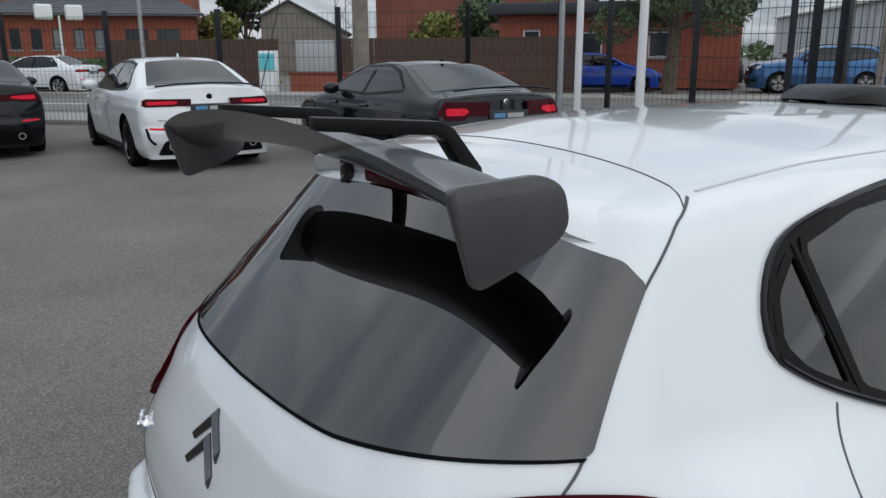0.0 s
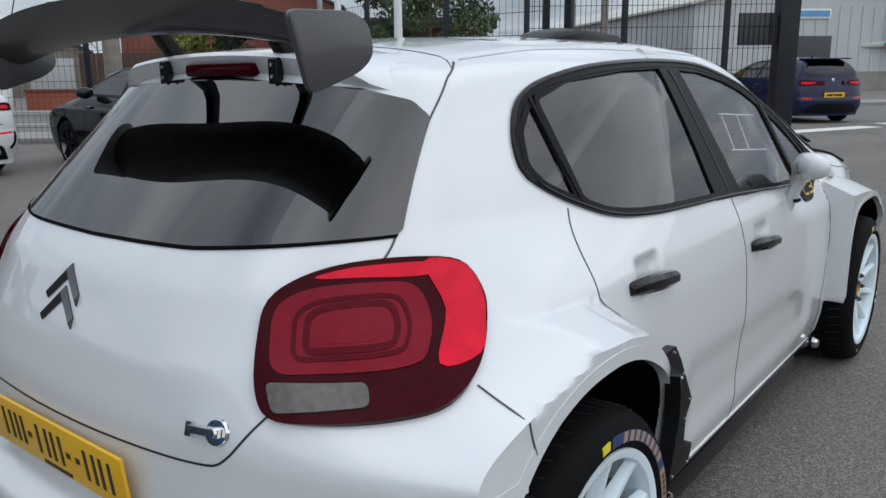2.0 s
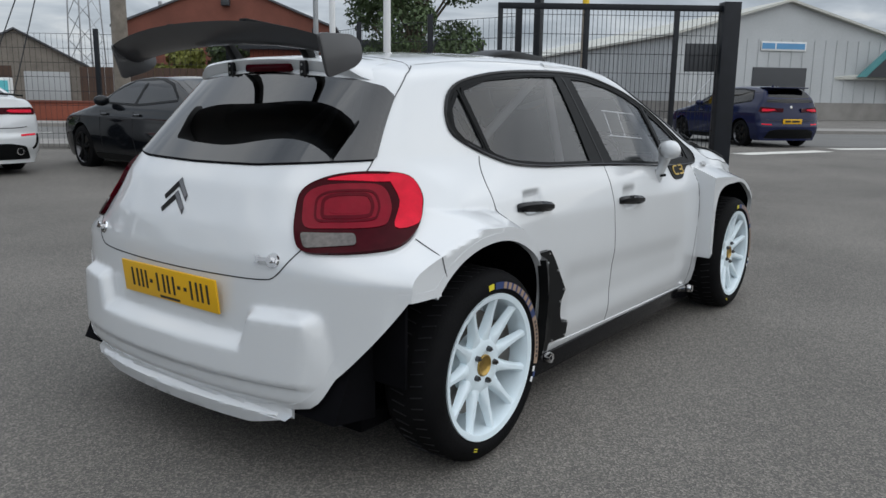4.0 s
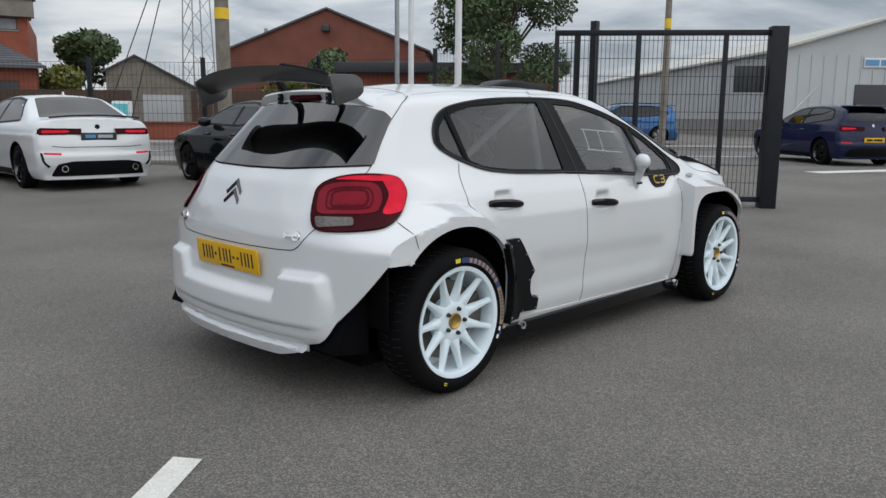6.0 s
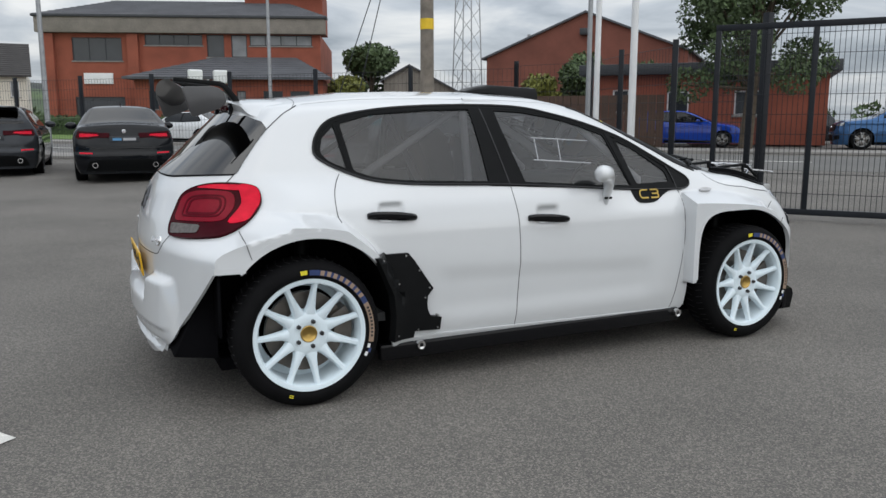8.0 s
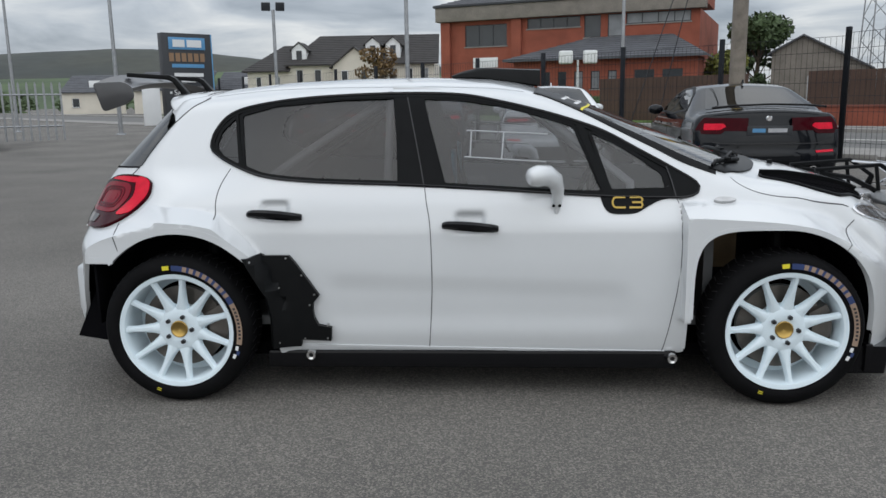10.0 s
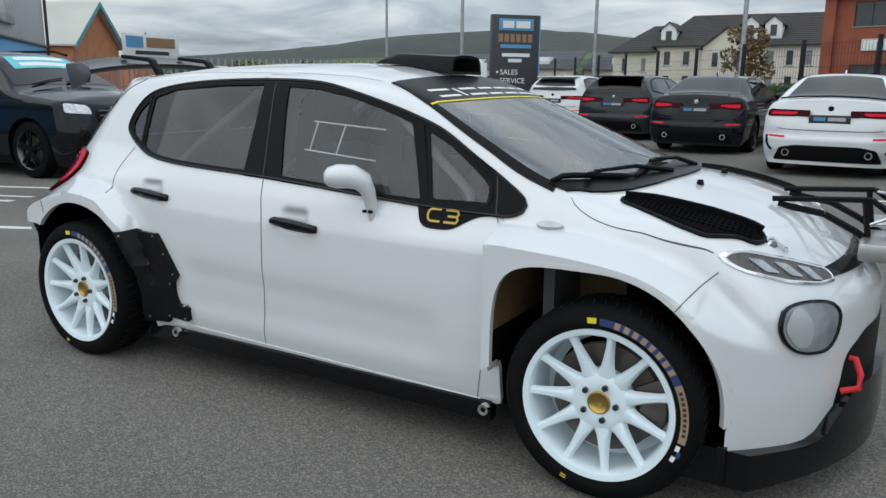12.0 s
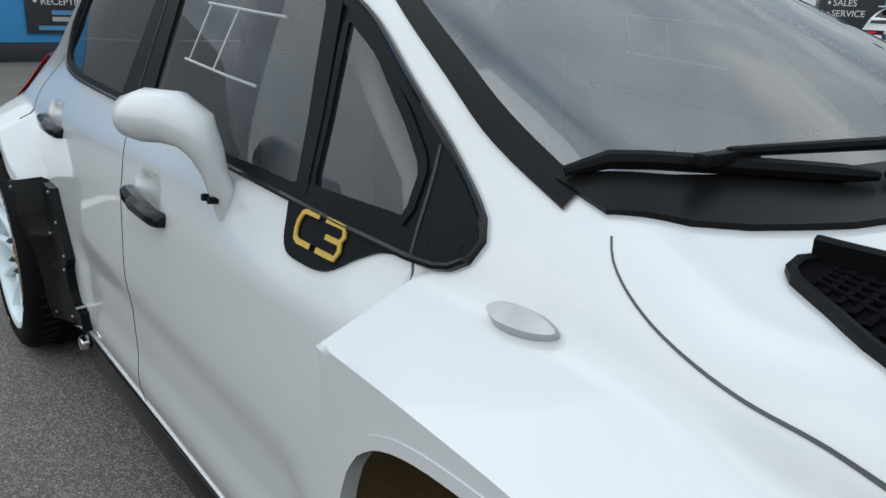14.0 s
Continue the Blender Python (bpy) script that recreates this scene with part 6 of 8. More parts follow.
def mast(p, h, r0, r1, mat, name, label, cat):
    t = thing(name, label, cat)
    q = at_ground(p)
    bm = bmesh.new()
    tube(bm, q, q + Vector((0, 0, h)), r0, r1, 16)
    part("shaft", bm, mat, t, "", 40)
    bm = bmesh.new()
    tube(bm, q, q + Vector((0, 0, 0.06)), r0 * 2.2, r0 * 2.0, 16)
    part("base_plate", bm, GALV, t, "", 40)
    return t


mast((8.02, 8.31), 8.0, 0.050, 0.035, GALV, "flagpole", "slim grey flagpole by the fence", "flagpole")
mast((7.58, 7.45), 8.0, 0.055, 0.038, POLE_W, "flagpole", "slim white flagpole by the fence", "flagpole")
mast((6.95, 5.68), 8.0, 0.060, 0.040, POLE_W, "flagpole", "white flagpole by the fence", "flagpole")
wp = mast((6.10, 11.45), 9.5, 0.15, 0.12, WOODPOLE, "utility_pole", "weathered wooden utility pole with a yellow band", "pole")
bm = bmesh.new()
q = at_ground((6.10, 11.45))
tube(bm, q + Vector((0, 0, 2.98)), q + Vector((0, 0, 3.20)), 0.147, 0.146, 16)
part("yellow_band", bm, YELLOW, wp, "yellow warning band", 40)
for top, foot in ((7.0, (4.48, 14.50)), (7.6, (5.08, 14.25))):
    part("guy_wire", tubebm([(6.10, 11.45, top), at_ground(foot)], 0.011, 6), SIGN_D, wp, "thin dark stay wire", 40)
rp = mast((20.6, 9.5), 10, 0.11, 0.08, WOODPOLE, "utility_pole", "tall grey pole with a small yellow band", "pole")
bm = bmesh.new()
tube(bm, Vector((20.6, 9.5, 4.0)), Vector((20.6, 9.5, 4.3)), 0.105, 0.103, 16)
part("yellow_band", bm, YELLOW, rp, "", 40)
for p in ((7.0, 29.8), (-13.8, 27.8), (-1.5, 24.5), (-22, 34)):
    m = mast(p, 9.0, 0.09, 0.05, GALV, "lamp_column", "tall galvanised street lamp column", "street lamp")
    bm = bmesh.new()
    q = at_ground(p) + Vector((0, 0, 9.0))
    tube(bm, q, q + NV * -1.2 + Vector((0, 0, 0.15)), 0.035, 0.03, 8)
    box(bm, q + NV * -1.2 + Vector((-0.25, -0.12, 0.10)), q + NV * -1.2 + Vector((0.25, 0.12, 0.2)))
    part("lamp_arm", bm, GALV, m, "", 40)
fl = mast((-5.5, 21.6), 4.1, 0.06, 0.05, GALV, "flood_lamp", "grey column with two square floodlights", "flood light")
for d in (-0.22, 0.22):
    q = Vector((-5.5, 21.6, 4.32)) + Vector((d, d * 0.2, 0))
    part("flood_head", boxbm((-0.14, -0.05, -0.13), (0.14, 0.06, 0.13), 0.015, Matrix.Translation(q) @ pose(0, 0, 0, 20, 0, 20)), SIGN_D, fl, "", 40)
gl2 = mast((7.0, 46.2), 3.5, 0.07, 0.06, POLE_W, "globe_lamp", "white post with two square lamp heads", "street lamp")
for d in (-0.75, 0.75):
    part("lamp_head", bevelled(boxbm((d - 0.42, -0.3, 3.4), (d + 0.42, 0.3, 4.2)), 0.12, 3), POLE_W, gl2, "", 40, Matrix.Translation((7.0, 46.2, 0)))


def pylon(p, h, w):
    t = thing("lattice_mast", "thin grey steel lattice mast", "mast")
    bm = bmesh.new()
    q = Vector((*p, 0))
    for k in range(12):
        z0, z1 = h * k / 12, h * (k + 1) / 12
        c0, c1 = [w * (1 - 0.55 * z / h) / 2 for z in (z0, z1)]
        cs = [(-1, -1), (1, -1), (1, 1), (-1, 1)]
        for i, (a, b) in enumerate(cs):
            a2, b2 = cs[(i + 1) % 4]
            tube(bm, q + Vector((a * c0, b * c0, z0)), q + Vector((a * c1, b * c1, z1)), 0.05, seg=4)
            tube(bm, q + Vector((a * c0, b * c0, z0)), q + Vector((a2 * c1, b2 * c1, z1)), 0.03, seg=4)
    part("lattice", bm, GALV, t, "", 40)


pylon((28.8, 54.0), 20, 2.0)

# ---- the other parked cars ----
SHAPES = {
    # length, half width, belt height, top line, glass, wheel radius, rear and front axle
    "saloon": dict(L=4.70, W=0.91, belt=0.96, top=([-0.3, 0.0, 0.05, 0.12, 0.50, 0.62, 1.30, 1.65, 2.10, 2.55, 2.75, 3.35, 3.50, 4.20, 4.55, 4.72, 5.0], [0.80, 0.98, 1.04, 1.075, 1.095, 1.12, 1.40, 1.435, 1.44, 1.41, 1.37, 1.07, 1.02, 0.90, 0.78, 0.62, 0.2]),
                   dlo=[(0.95, 1.03), (1.30, 1.33), (1.75, 1.375), (2.45, 1.36), (2.95, 1.15), (3.10, 1.0), (2.0, 0.985)], back=[(0.58, 0.66), (1.28, 0.50)], screen=[(2.62, 0.53), (3.30, 0.70)], r=0.335, ax=(0.98, 3.82)),
    "coupe": dict(L=4.70, W=0.90, belt=0.96, top=([-0.3, 0.0, 0.05, 0.12, 0.55, 0.68, 1.45, 1.75, 2.15, 2.55, 2.75, 3.30, 3.45, 4.20, 4.55, 4.72, 5.0], [0.80, 0.95, 1.02, 1.045, 1.06, 1.09, 1.35, 1.385, 1.39, 1.36, 1.32, 1.05, 1.01, 0.88, 0.76, 0.62, 0.2]),
                  dlo=[(1.05, 1.05), (1.40, 1.26), (1.75, 1.33), (2.45, 1.315), (2.92, 1.14), (3.05, 1.0), (2.0, 0.98)], back=[(0.66, 0.64), (1.42, 0.50)], screen=[(2.62, 0.53), (3.25, 0.70)], r=0.33, ax=(0.96, 3.72)),
    "hatch": dict(L=4.28, W=0.90, belt=0.97, top=([-0.3, 0.0, 0.05, 0.14, 0.34, 0.50, 0.9, 1.50, 2.0, 2.25, 2.95, 3.10, 3.85, 4.15, 4.3, 4.6], [0.75, 0.98, 1.06, 1.12, 1.36, 1.42, 1.45, 1.465, 1.44, 1.38, 1.07, 1.02, 0.90, 0.76, 0.60, 0.2]),
                  dlo=[(0.55, 1.10), (0.70, 1.33), (1.20, 1.385), (1.95, 1.37), (2.55, 1.14), (2.70, 1.0), (1.5, 0.985)], back=None, rear=[(0.64, 1.07), (0.50, 1.34)], screen=[(2.12, 0.54), (2.90, 0.70)], r=0.32, ax=(0.80, 3.42)),
    "estate": dict(L=4.70, W=0.91, belt=0.98, top=([-0.3, 0.0, 0.05, 0.16, 0.42, 0.60, 1.1, 1.80, 2.35, 2.60, 3.30, 3.45, 4.20, 4.55, 4.72, 5.0], [0.75, 0.98, 1.06, 1.14, 1.36, 1.42, 1.455, 1.46, 1.43, 1.38, 1.07, 1.02, 0.90, 0.78, 0.60, 0.2]),
                   dlo=[(0.50, 1.10), (0.70, 1.32), (1.20, 1.385), (2.25, 1.37), (2.88, 1.14), (3.02, 1.0), (1.5, 0.99)], back=None, rear=[(0.64, 1.08), (0.50, 1.34)], screen=[(2.48, 0.54), (3.25, 0.70)], r=0.335, ax=(0.98, 3.82)),
    "suv": dict(L=4.85, W=0.975, belt=1.12, top=([-0.3, 0.0, 0.05, 0.14, 0.40, 0.60, 1.1, 2.0, 2.6, 2.85, 3.50, 3.65, 4.50, 4.74, 4.87, 5.2], [0.85, 1.10, 1.18, 1.25, 1.58, 1.64, 1.68, 1.69, 1.65, 1.59, 1.23, 1.18, 1.08, 0.95, 0.75, 0.3]),
                dlo=[(0.55, 1.26), (0.72, 1.52), (1.30, 1.59), (2.50, 1.57), (3.10, 1.32), (3.25, 1.16), (1.6, 1.14)], back=None, rear=[(0.70, 1.22), (0.56, 1.55)], screen=[(2.70, 0.60), (3.45, 0.76)], r=0.375, ax=(0.98, 3.90)),
}


def form(spec):
    """The skin and the wheel houses of a car of that shape."""
    L, W, belt = spec["L"], spec["W"], spec["belt"]
    top_z = curve(*spec["top"], 0.10)
    zs = [0.1, 0.18, 0.30, 0.55, 0.72, belt - 0.06, belt, belt + 0.10, belt + 0.30, belt + 0.45, belt + 0.7]
    ws = [W - 0.16, W - 0.08, W - 0.03, W, W - 0.005, W - 0.03, W - 0.055, W - 0.12, W - 0.24, W - 0.36, W - 0.6]
    half = curve(zs, ws, 0.06)
    tap = curve([-0.5, 0.0, 0.35, 0.9, L - 1.1, L - 0.45, L, L + 0.5], [-0.2, -0.07, -0.03, 0.0, 0.0, -0.05, -0.14, -0.4], 0.2)

    def skin_f(x, y, z):
        a = np.abs(y)
        side = a - (half(z) + tap(x) + 0.012 * np.exp(-((z - belt + 0.16) / 0.035) ** 2))
        top = (z - (top_z(x) - 0.10 * a * a)) * 0.85
        tail = (0.03 + 0.10 * a * a + 0.16 * a ** 4 + 0.10 * step(0.62, 1.1, z) * (z > 0.6) - 0.03 * (1 - step(0.52, 0.58, z)) + 0.06 * (1 - step(0.22, 0.40, z)) - x) * 0.9
        nose = x - (L - 0.16 * a * a - 0.30 * a ** 4 - 0.06 * (1 - step(0.22, 0.45, z)) - 0.10 * step(0.6, belt, z))
        return smax(smax(smax(side, top, 0.07), tail, 0.06), nose, 0.08)
    holes = []
    for ax in spec["ax"]:
        holes.append(lambda x, y, z, ax=ax: -np.maximum(np.where(z < spec["r"], np.abs(x - ax), np.hypot(x - ax, z - spec["r"])) - spec["r"] - 0.045, W - 0.32 - np.abs(y)))
    return skin_f, [skin_f, *holes, lambda x, y, z: 0.17 - z]


FORMS = {}


def body_mesh(kind):
    if kind not in FORMS:
        spec = SHAPES[kind]
        f, pieces = form(spec)
        P, Q = surface_net(lambda x, y, z: np.max(np.stack([g(x, y, z) for g in pieces]), axis=0), (-0.16, -1.08, 0.10), (spec["L"] + 0.15, 1.08, 1.82), 0.034, pieces)
        C = P[Q].mean(1)
        inner = np.max(np.stack([g(*C.T) for g in pieces[1:]]), axis=0) > f(*C.T)
        FORMS[kind] = (f, P, Q, inner.astype(int))
    return FORMS[kind]


def lathe_wheel(r, car_ob, m, dark):
    w = part("wheel", lathe([(r * 0.60, 0.10), (r * 0.66, 0.0), (r * 0.70, -0.012), (r * 0.70, -0.004), (r * 0.66, 0.02), (r * 0.62, 0.16)], 28), DARKCHROME if dark else STEEL, car_ob, "", 40, m)
    part("tyre", lathe([(r * 0.68, 0.20), (r * 0.92, 0.20), (r, 0.17), (r, 0.03), (r * 0.95, 0.0), (r * 0.80, -0.012), (r * 0.69, -0.008)], 32), RUBBER, w, "", 40)
    me = None
    for k in range(5):
        for d in (-1, 1):
            mm = pose(0, 0, 0, 0, k * 72 + d * 9, 0)
            if me is None:
                o = part("spoke", boxbm((-0.016, -0.006, 0.03), (0.016, 0.02, r * 0.68), 0.004), TRIM if dark else STEEL, w, "", 40, mm)
                me = o.data
            else:
                o = new("spoke", me)
                o.parent = w
                o.matrix_basis = mm
    part("hub_cap", lathe([(0.0005, -0.01), (0.045, -0.01), (0.06, 0.02)], 16), TRIM, w, "", 40)
    part("brake_disc", lathe([(0.05, 0.06), (r * 0.5, 0.06), (r * 0.5, 0.08)], 24), DISC, w, "", 40)


def parked_car(kind, paint, name, label, place, heading, lamps="bar", plate_mat=None, dark_wheels=True, front=False, extras=(), group=""):
    """A parked car with its rear bumper's middle at place, nose along heading degrees."""
    spec = SHAPES[kind]
    f, P, Q, I = body_mesh(kind)
    t = thing(name, label, "car", group, matrix=Matrix.Translation(at_ground(place)) @ pose(0, 0, 0, 0, 0, heading))
    ob = new("body", mesh_from("body", P, Q, [paint, WELL], I, 45))
    ob.parent = t
    L, W, belt = spec["L"], spec["W"], spec["belt"]
    lo = spec["dlo"]
    for s in (-1, 1):
        part("side_glass", skin(f, "side", rounded(lo, 0.04), 0.004, 0.006, s, 0.12), GLASS_CAR, t, "", 50)
        part("glass_trim", ribbon(f, "side", rounded(lo, 0.04), 0.03, 0.005, s, 0.008, True, 0.08), TRIM, t)
        mid = (lo[0][0] + lo[4][0]) / 2 + 0.12
        part("door_pillar", ribbon(f, "side", [(mid, lo[-1][1]), (mid - 0.04, lo[2][1])], 0.07, 0.006, s, 0.008, False, 0.08), TRIM, t)
        for gx in (mid, mid + 0.95):
            part("panel_gap", ribbon(f, "side", [(gx, lo[-1][1] - 0.02), (gx + 0.02, 0.60), (gx - 0.02, 0.30)], 0.008, 0.002, s, 0.002, False, 0.08), INK, t)
        for gx in (mid - 0.22, mid + 0.72):
            part("door_handle", ribbon(f, "side", [(gx, belt - 0.12), (gx + 0.18, belt - 0.125)], 0.03, 0.02, s, 0.015, False, 0.05, 0.01), paint, t, "", 40)
        part("sill", ribbon(f, "side", [(spec["ax"][0] + 0.42, 0.24), (spec["ax"][1] - 0.42, 0.24)], 0.09, 0.01, s, 0.012, False, 0.15), TRIM, t, "", 40)
        mx = lo[5][0] - 0.22
        bm = bmesh.new()
        bmesh.ops.create_uvsphere(bm, u_segments=14, v_segments=8, radius=1, matrix=Matrix.Translation((mx, s * (W + 0.06), belt + 0.07)) @ Matrix.Diagonal((0.075, 0.115, 0.075, 1)))
        part("door_mirror", bm, paint, t, "", 60)
    if spec["back"]:
        (x0, y0), (x1, y1) = spec["back"]
        poly = rounded([(x0, -y0), (x0 - 0.06, 0.0), (x0, y0), (x1, y1), (x1 + 0.03, 0.0), (x1, -y1)], 0.05)
        part("rear_glass", skin(f, "top", poly, 0.004, 0.005, 1, 0.10), GLASS_CAR, t, "", 60)
    else:
        (y0, z0), (y1, z1) = spec["rear"]
        poly = rounded([(-y0, z0), (0, z0 - 0.02), (y0, z0), (y1, z1), (0, z1 + 0.02), (-y1, z1)], 0.04)
        part("rear_glass", skin(f, "rear", poly, 0.004, 0.005, 1, 0.10), GLASS_CAR, t, "", 60)
        part("roof_lip", bevelled(boxbm((0.22, -y1 - 0.03, z1 + 0.055), (0.62, y1 + 0.03, z1 + 0.085)), 0.012), paint, t, "", 40)
    (x0, y0), (x1, y1) = spec["screen"]
    part("windscreen", skin(f, "top", rounded([(x0, -y0), (x0 - 0.04, 0), (x0, y0), (x1, y1), (x1 + 0.10, 0), (x1, -y1)], 0.04), 0.004, 0.005, 1, 0.10), GLASS_CAR, t, "", 60)
    zl = belt - 0.10
    for s in (-1, 1):
        if lamps == "bar":
            poly = [(s * (W - 0.10), zl - 0.04), (s * (W - 0.10), zl + 0.05), (s * 0.40, zl + 0.055), (s * 0.36, zl + 0.01), (s * 0.44, zl - 0.035)]
        elif lamps == "block":
            poly = [(s * (W - 0.12), zl - 0.10), (s * (W - 0.13), zl + 0.07), (s * 0.50, zl + 0.07), (s * 0.46, zl - 0.01), (s * 0.55, zl - 0.10)]
        else:
            poly = [(s * (W - 0.11), zl - 0.05), (s * (W - 0.13), zl + 0.09), (s * 0.42, zl + 0.06), (s * 0.38, zl + 0.0), (s * 0.60, zl - 0.05)]
        lm = part("tail_lamp", skin(f, "rear", rounded(poly[::s], 0.03), 0.010, 0.016, 1, 0.08), RED_D, t, "red tail lamp", 50)
        c = np.mean(poly, axis=0)
        part("lamp_strip", skin(f, "rear", rounded([tuple(c + (np.array(q) - c) * (0.80, 0.45)) for q in poly[::s]], 0.015), 0.014, 0.006, 1, 0.08), RED_L, lm, "", 50)
        sp = part("side_lamp", ribbon(f, "side", [(0.06, zl + 0.01), (0.22, zl + 0.02)], 0.085 if lamps != "block" else 0.15, 0.008, s, 0.012, False, 0.04), RED_D, t, "", 50)
    pz = 0.80 if lamps != "low" else 0.62
    p, n = lay(f, "rear", [0.0], [pz])
    pm = Matrix.Translation(Vector(p[0]) + Vector((-0.012, 0, 0))) @ pose(0, 0, 0, 0, -4, 0)
    pl = part("number_plate", boxbm((-0.006, -0.26, -0.056), (0.006, 0.26, 0.056), 0.003), plate_mat or SIGN_D, t, "", 40, pm)
    bars = ((-0.20, -0.05, SIGN_B if plate_mat is None else INK), (-0.02, 0.20, GREY_INK if plate_mat is None else INK))
    for a, b, mt in bars:
        part("plate_bar", boxbm((-0.0085, -b, -0.022), (-0.006, -a, 0.026)), mt, pl)
    # boot line, bumper line, lower valance, exhausts
    part("boot_gap", ribbon(f, "rear", [(-W + 0.25, 0.66), (-0.5, 0.645), (0.5, 0.645), (W - 0.25, 0.66)], 0.010, 0.002, 1, 0.002, False, 0.1), INK, t)
    part("valance", skin(f, "rear", rounded([(-W + 0.22, 0.22), (W - 0.22, 0.22), (W - 0.30, 0.40), (0.40, 0.44), (-0.40, 0.44), (-W + 0.30, 0.40)], 0.04), 0.008, 0.012, 1, 0.10), TRIM, t, "black lower valance", 50)
    for s in (-1, 1):
        part("reflector", ribbon(f, "rear", [(s * (W - 0.14), 0.555), (s * (W - 0.36), 0.545)], 0.025, 0.006, 1, 0.006, False, 0.05), RED_L, t)
        if "pipes" in extras:
            part("exhaust_pipe", lathe([(0.036, 0.10), (0.036, -0.03), (0.050, -0.03), (0.052, 0.10)], 20), CHROME, t, "", 40, Matrix.Translation((0.06, s * 0.52, 0.33)) @ pose(0, 0, 0, 0, 0, -90))
        if "vents" in extras:
            part("bumper_vent", ribbon(f, "rear", [(s * (W - 0.11), 0.56), (s * (W - 0.13), 0.42), (s * (W - 0.20), 0.36)], 0.03, 0.008, 1, 0.008, False, 0.05), TRIM, t)
    if "lip" in extras:
        part("boot_spoiler", tubebm([(0.16, -0.66, 1.075), (0.11, -0.4, 1.10), (0.09, 0, 1.112), (0.11, 0.4, 1.10), (0.16, 0.66, 1.075)], 0.014, 6), GLOSSB, t, "slim black boot spoiler", 60)
    p, n = lay(f, "rear", [0.0], [belt - 0.02])
    part("emblem", lathe([(0.0005, -0.012), (0.030, -0.012), (0.038, -0.004), (0.038, 0.01)], 20), CHROME if paint is not WHITE else TRIM, t, "", 40, Matrix.Translation(Vector(p[0])) @ pose(0, 0, 0, 0, 0, -90))
    part("roof_aerial", prism([(1.20, 0.0), (1.32, 0.0), (1.235, 0.055)], 0.02, Matrix.Translation((0.25 if kind in ("saloon", "coupe") else -0.4, -0.01, float(spec["top"][1][8]) - 0.012)), 0.003), paint, t, "", 40)
    if front:
        g = [(-0.50, 0.66), (0.50, 0.66), (0.56, 0.86), (0.40, 0.92), (-0.40, 0.92), (-0.56, 0.86)] if kind == "suv" else [(-0.42, 0.56), (0.42, 0.56), (0.46, 0.68), (-0.46, 0.68)]
        gr = part("front_grille", skin(f, "front", rounded(g, 0.05), 0.006, 0.012, 1, 0.10), TRIM, t, "dark grille", 50)
        for k in range(4 if kind == "suv" else 2):
            z = g[0][1] + 0.05 + 0.06 * k
            part("grille_bar", ribbon(f, "front", [(-0.50, z), (0.0, z), (0.50, z)], 0.018, 0.016, 1, 0.012, False, 0.08), DARKCHROME, gr)
        for s in (-1, 1):
            hl = [(s * 0.58, belt - 0.27), (s * 0.60, belt - 0.16), (s * (W - 0.14), belt - 0.13), (s * (W - 0.13), belt - 0.25)]
            part("head_lamp", skin(f, "front", rounded(hl[::s], 0.03), 0.008, 0.014, 1, 0.08), LAMP_L, t, "clear headlamp", 50)
            part("bumper_intake", skin(f, "front", rounded([(s * 0.50, 0.34), (s * (W - 0.18), 0.38), (s * (W - 0.18), 0.52), (s * 0.56, 0.50)][::s], 0.03), 0.006, 0.01, 1, 0.08), TRIM, t, "", 50)
        part("lower_grille", skin(f, "front", rounded([(-0.45, 0.30), (0.45, 0.30), (0.48, 0.52), (-0.48, 0.52)], 0.04), 0.006, 0.01, 1, 0.10), TRIM, t, "", 50)
        p, n = lay(f, "front", [0.0], [0.58])
        fp = part("front_plate", boxbm((-0.006, -0.26, -0.056), (0.012, 0.26, 0.056), 0.003), SIGN_D, t, "", 40, Matrix.Translation(Vector(p[0])))
        part("plate_bar", boxbm((0.012, -0.20, -0.022), (0.015, -0.04, 0.026)), SIGN_B, fp)
        part("plate_bar", boxbm((0.012, 0.0, -0.022), (0.015, 0.20, 0.026)), GREY_INK, fp)
        p, n = lay(f, "front", [0.0], [g[2][1] - 0.06])
        part("emblem", lathe([(0.0005, -0.02), (0.055, -0.02), (0.07, -0.005), (0.07, 0.01)], 24), CHROME, t, "", 40, Matrix.Translation(Vector(p[0]) + Vector((0.012, 0, 0))) @ pose(0, 0, 0, 0, 0, 90))
        for y0, y1 in ((-0.55, -0.02), (-0.02, 0.45)):
            x0 = spec["screen"][1][0]
            pts = []
            for k in (0, 0.5, 1):
                q, nn = lay(f, "top", [x0 + 0.05 - 0.10 * k], [y0 + (y1 - y0) * k])
                pts.append(Vector(q[0]) + Vector(nn[0]) * 0.02)
            part("wiper", tubebm(pts, 0.010, 6), TRIM, t, "", 60)
    if "banner" in extras:
        x0, x1 = spec["screen"][0][0] + 0.10, spec["screen"][0][0] + 0.42
        bn = part("sale_banner", skin(f, "top", [(x0, -0.48), (x0, 0.48), (x1, 0.52), (x1, -0.52)], 0.010, 0.004, 1, 0.10), BANNER, t, "pale turquoise sale banner behind the windscreen", 60)
        for k in range(2):
            part("banner_bar", skin(f, "top", [(x0 + 0.05 + 0.14 * k, -0.38), (x0 + 0.05 + 0.14 * k, 0.38), (x0 + 0.13 + 0.14 * k, 0.38), (x0 + 0.13 + 0.14 * k, -0.38)], 0.013, 0.002, 1, 0.2), WHITE_INK, bn)
    if kind == "suv":
        for s in (-1, 1):
            part("roof_rail", tubebm([(0.75, s * 0.62, 1.66), (1.0, s * 0.63, 1.70), (2.4, s * 0.63, 1.70), (2.7, s * 0.61, 1.64)], 0.02, 6), TRIM, t, "", 60)
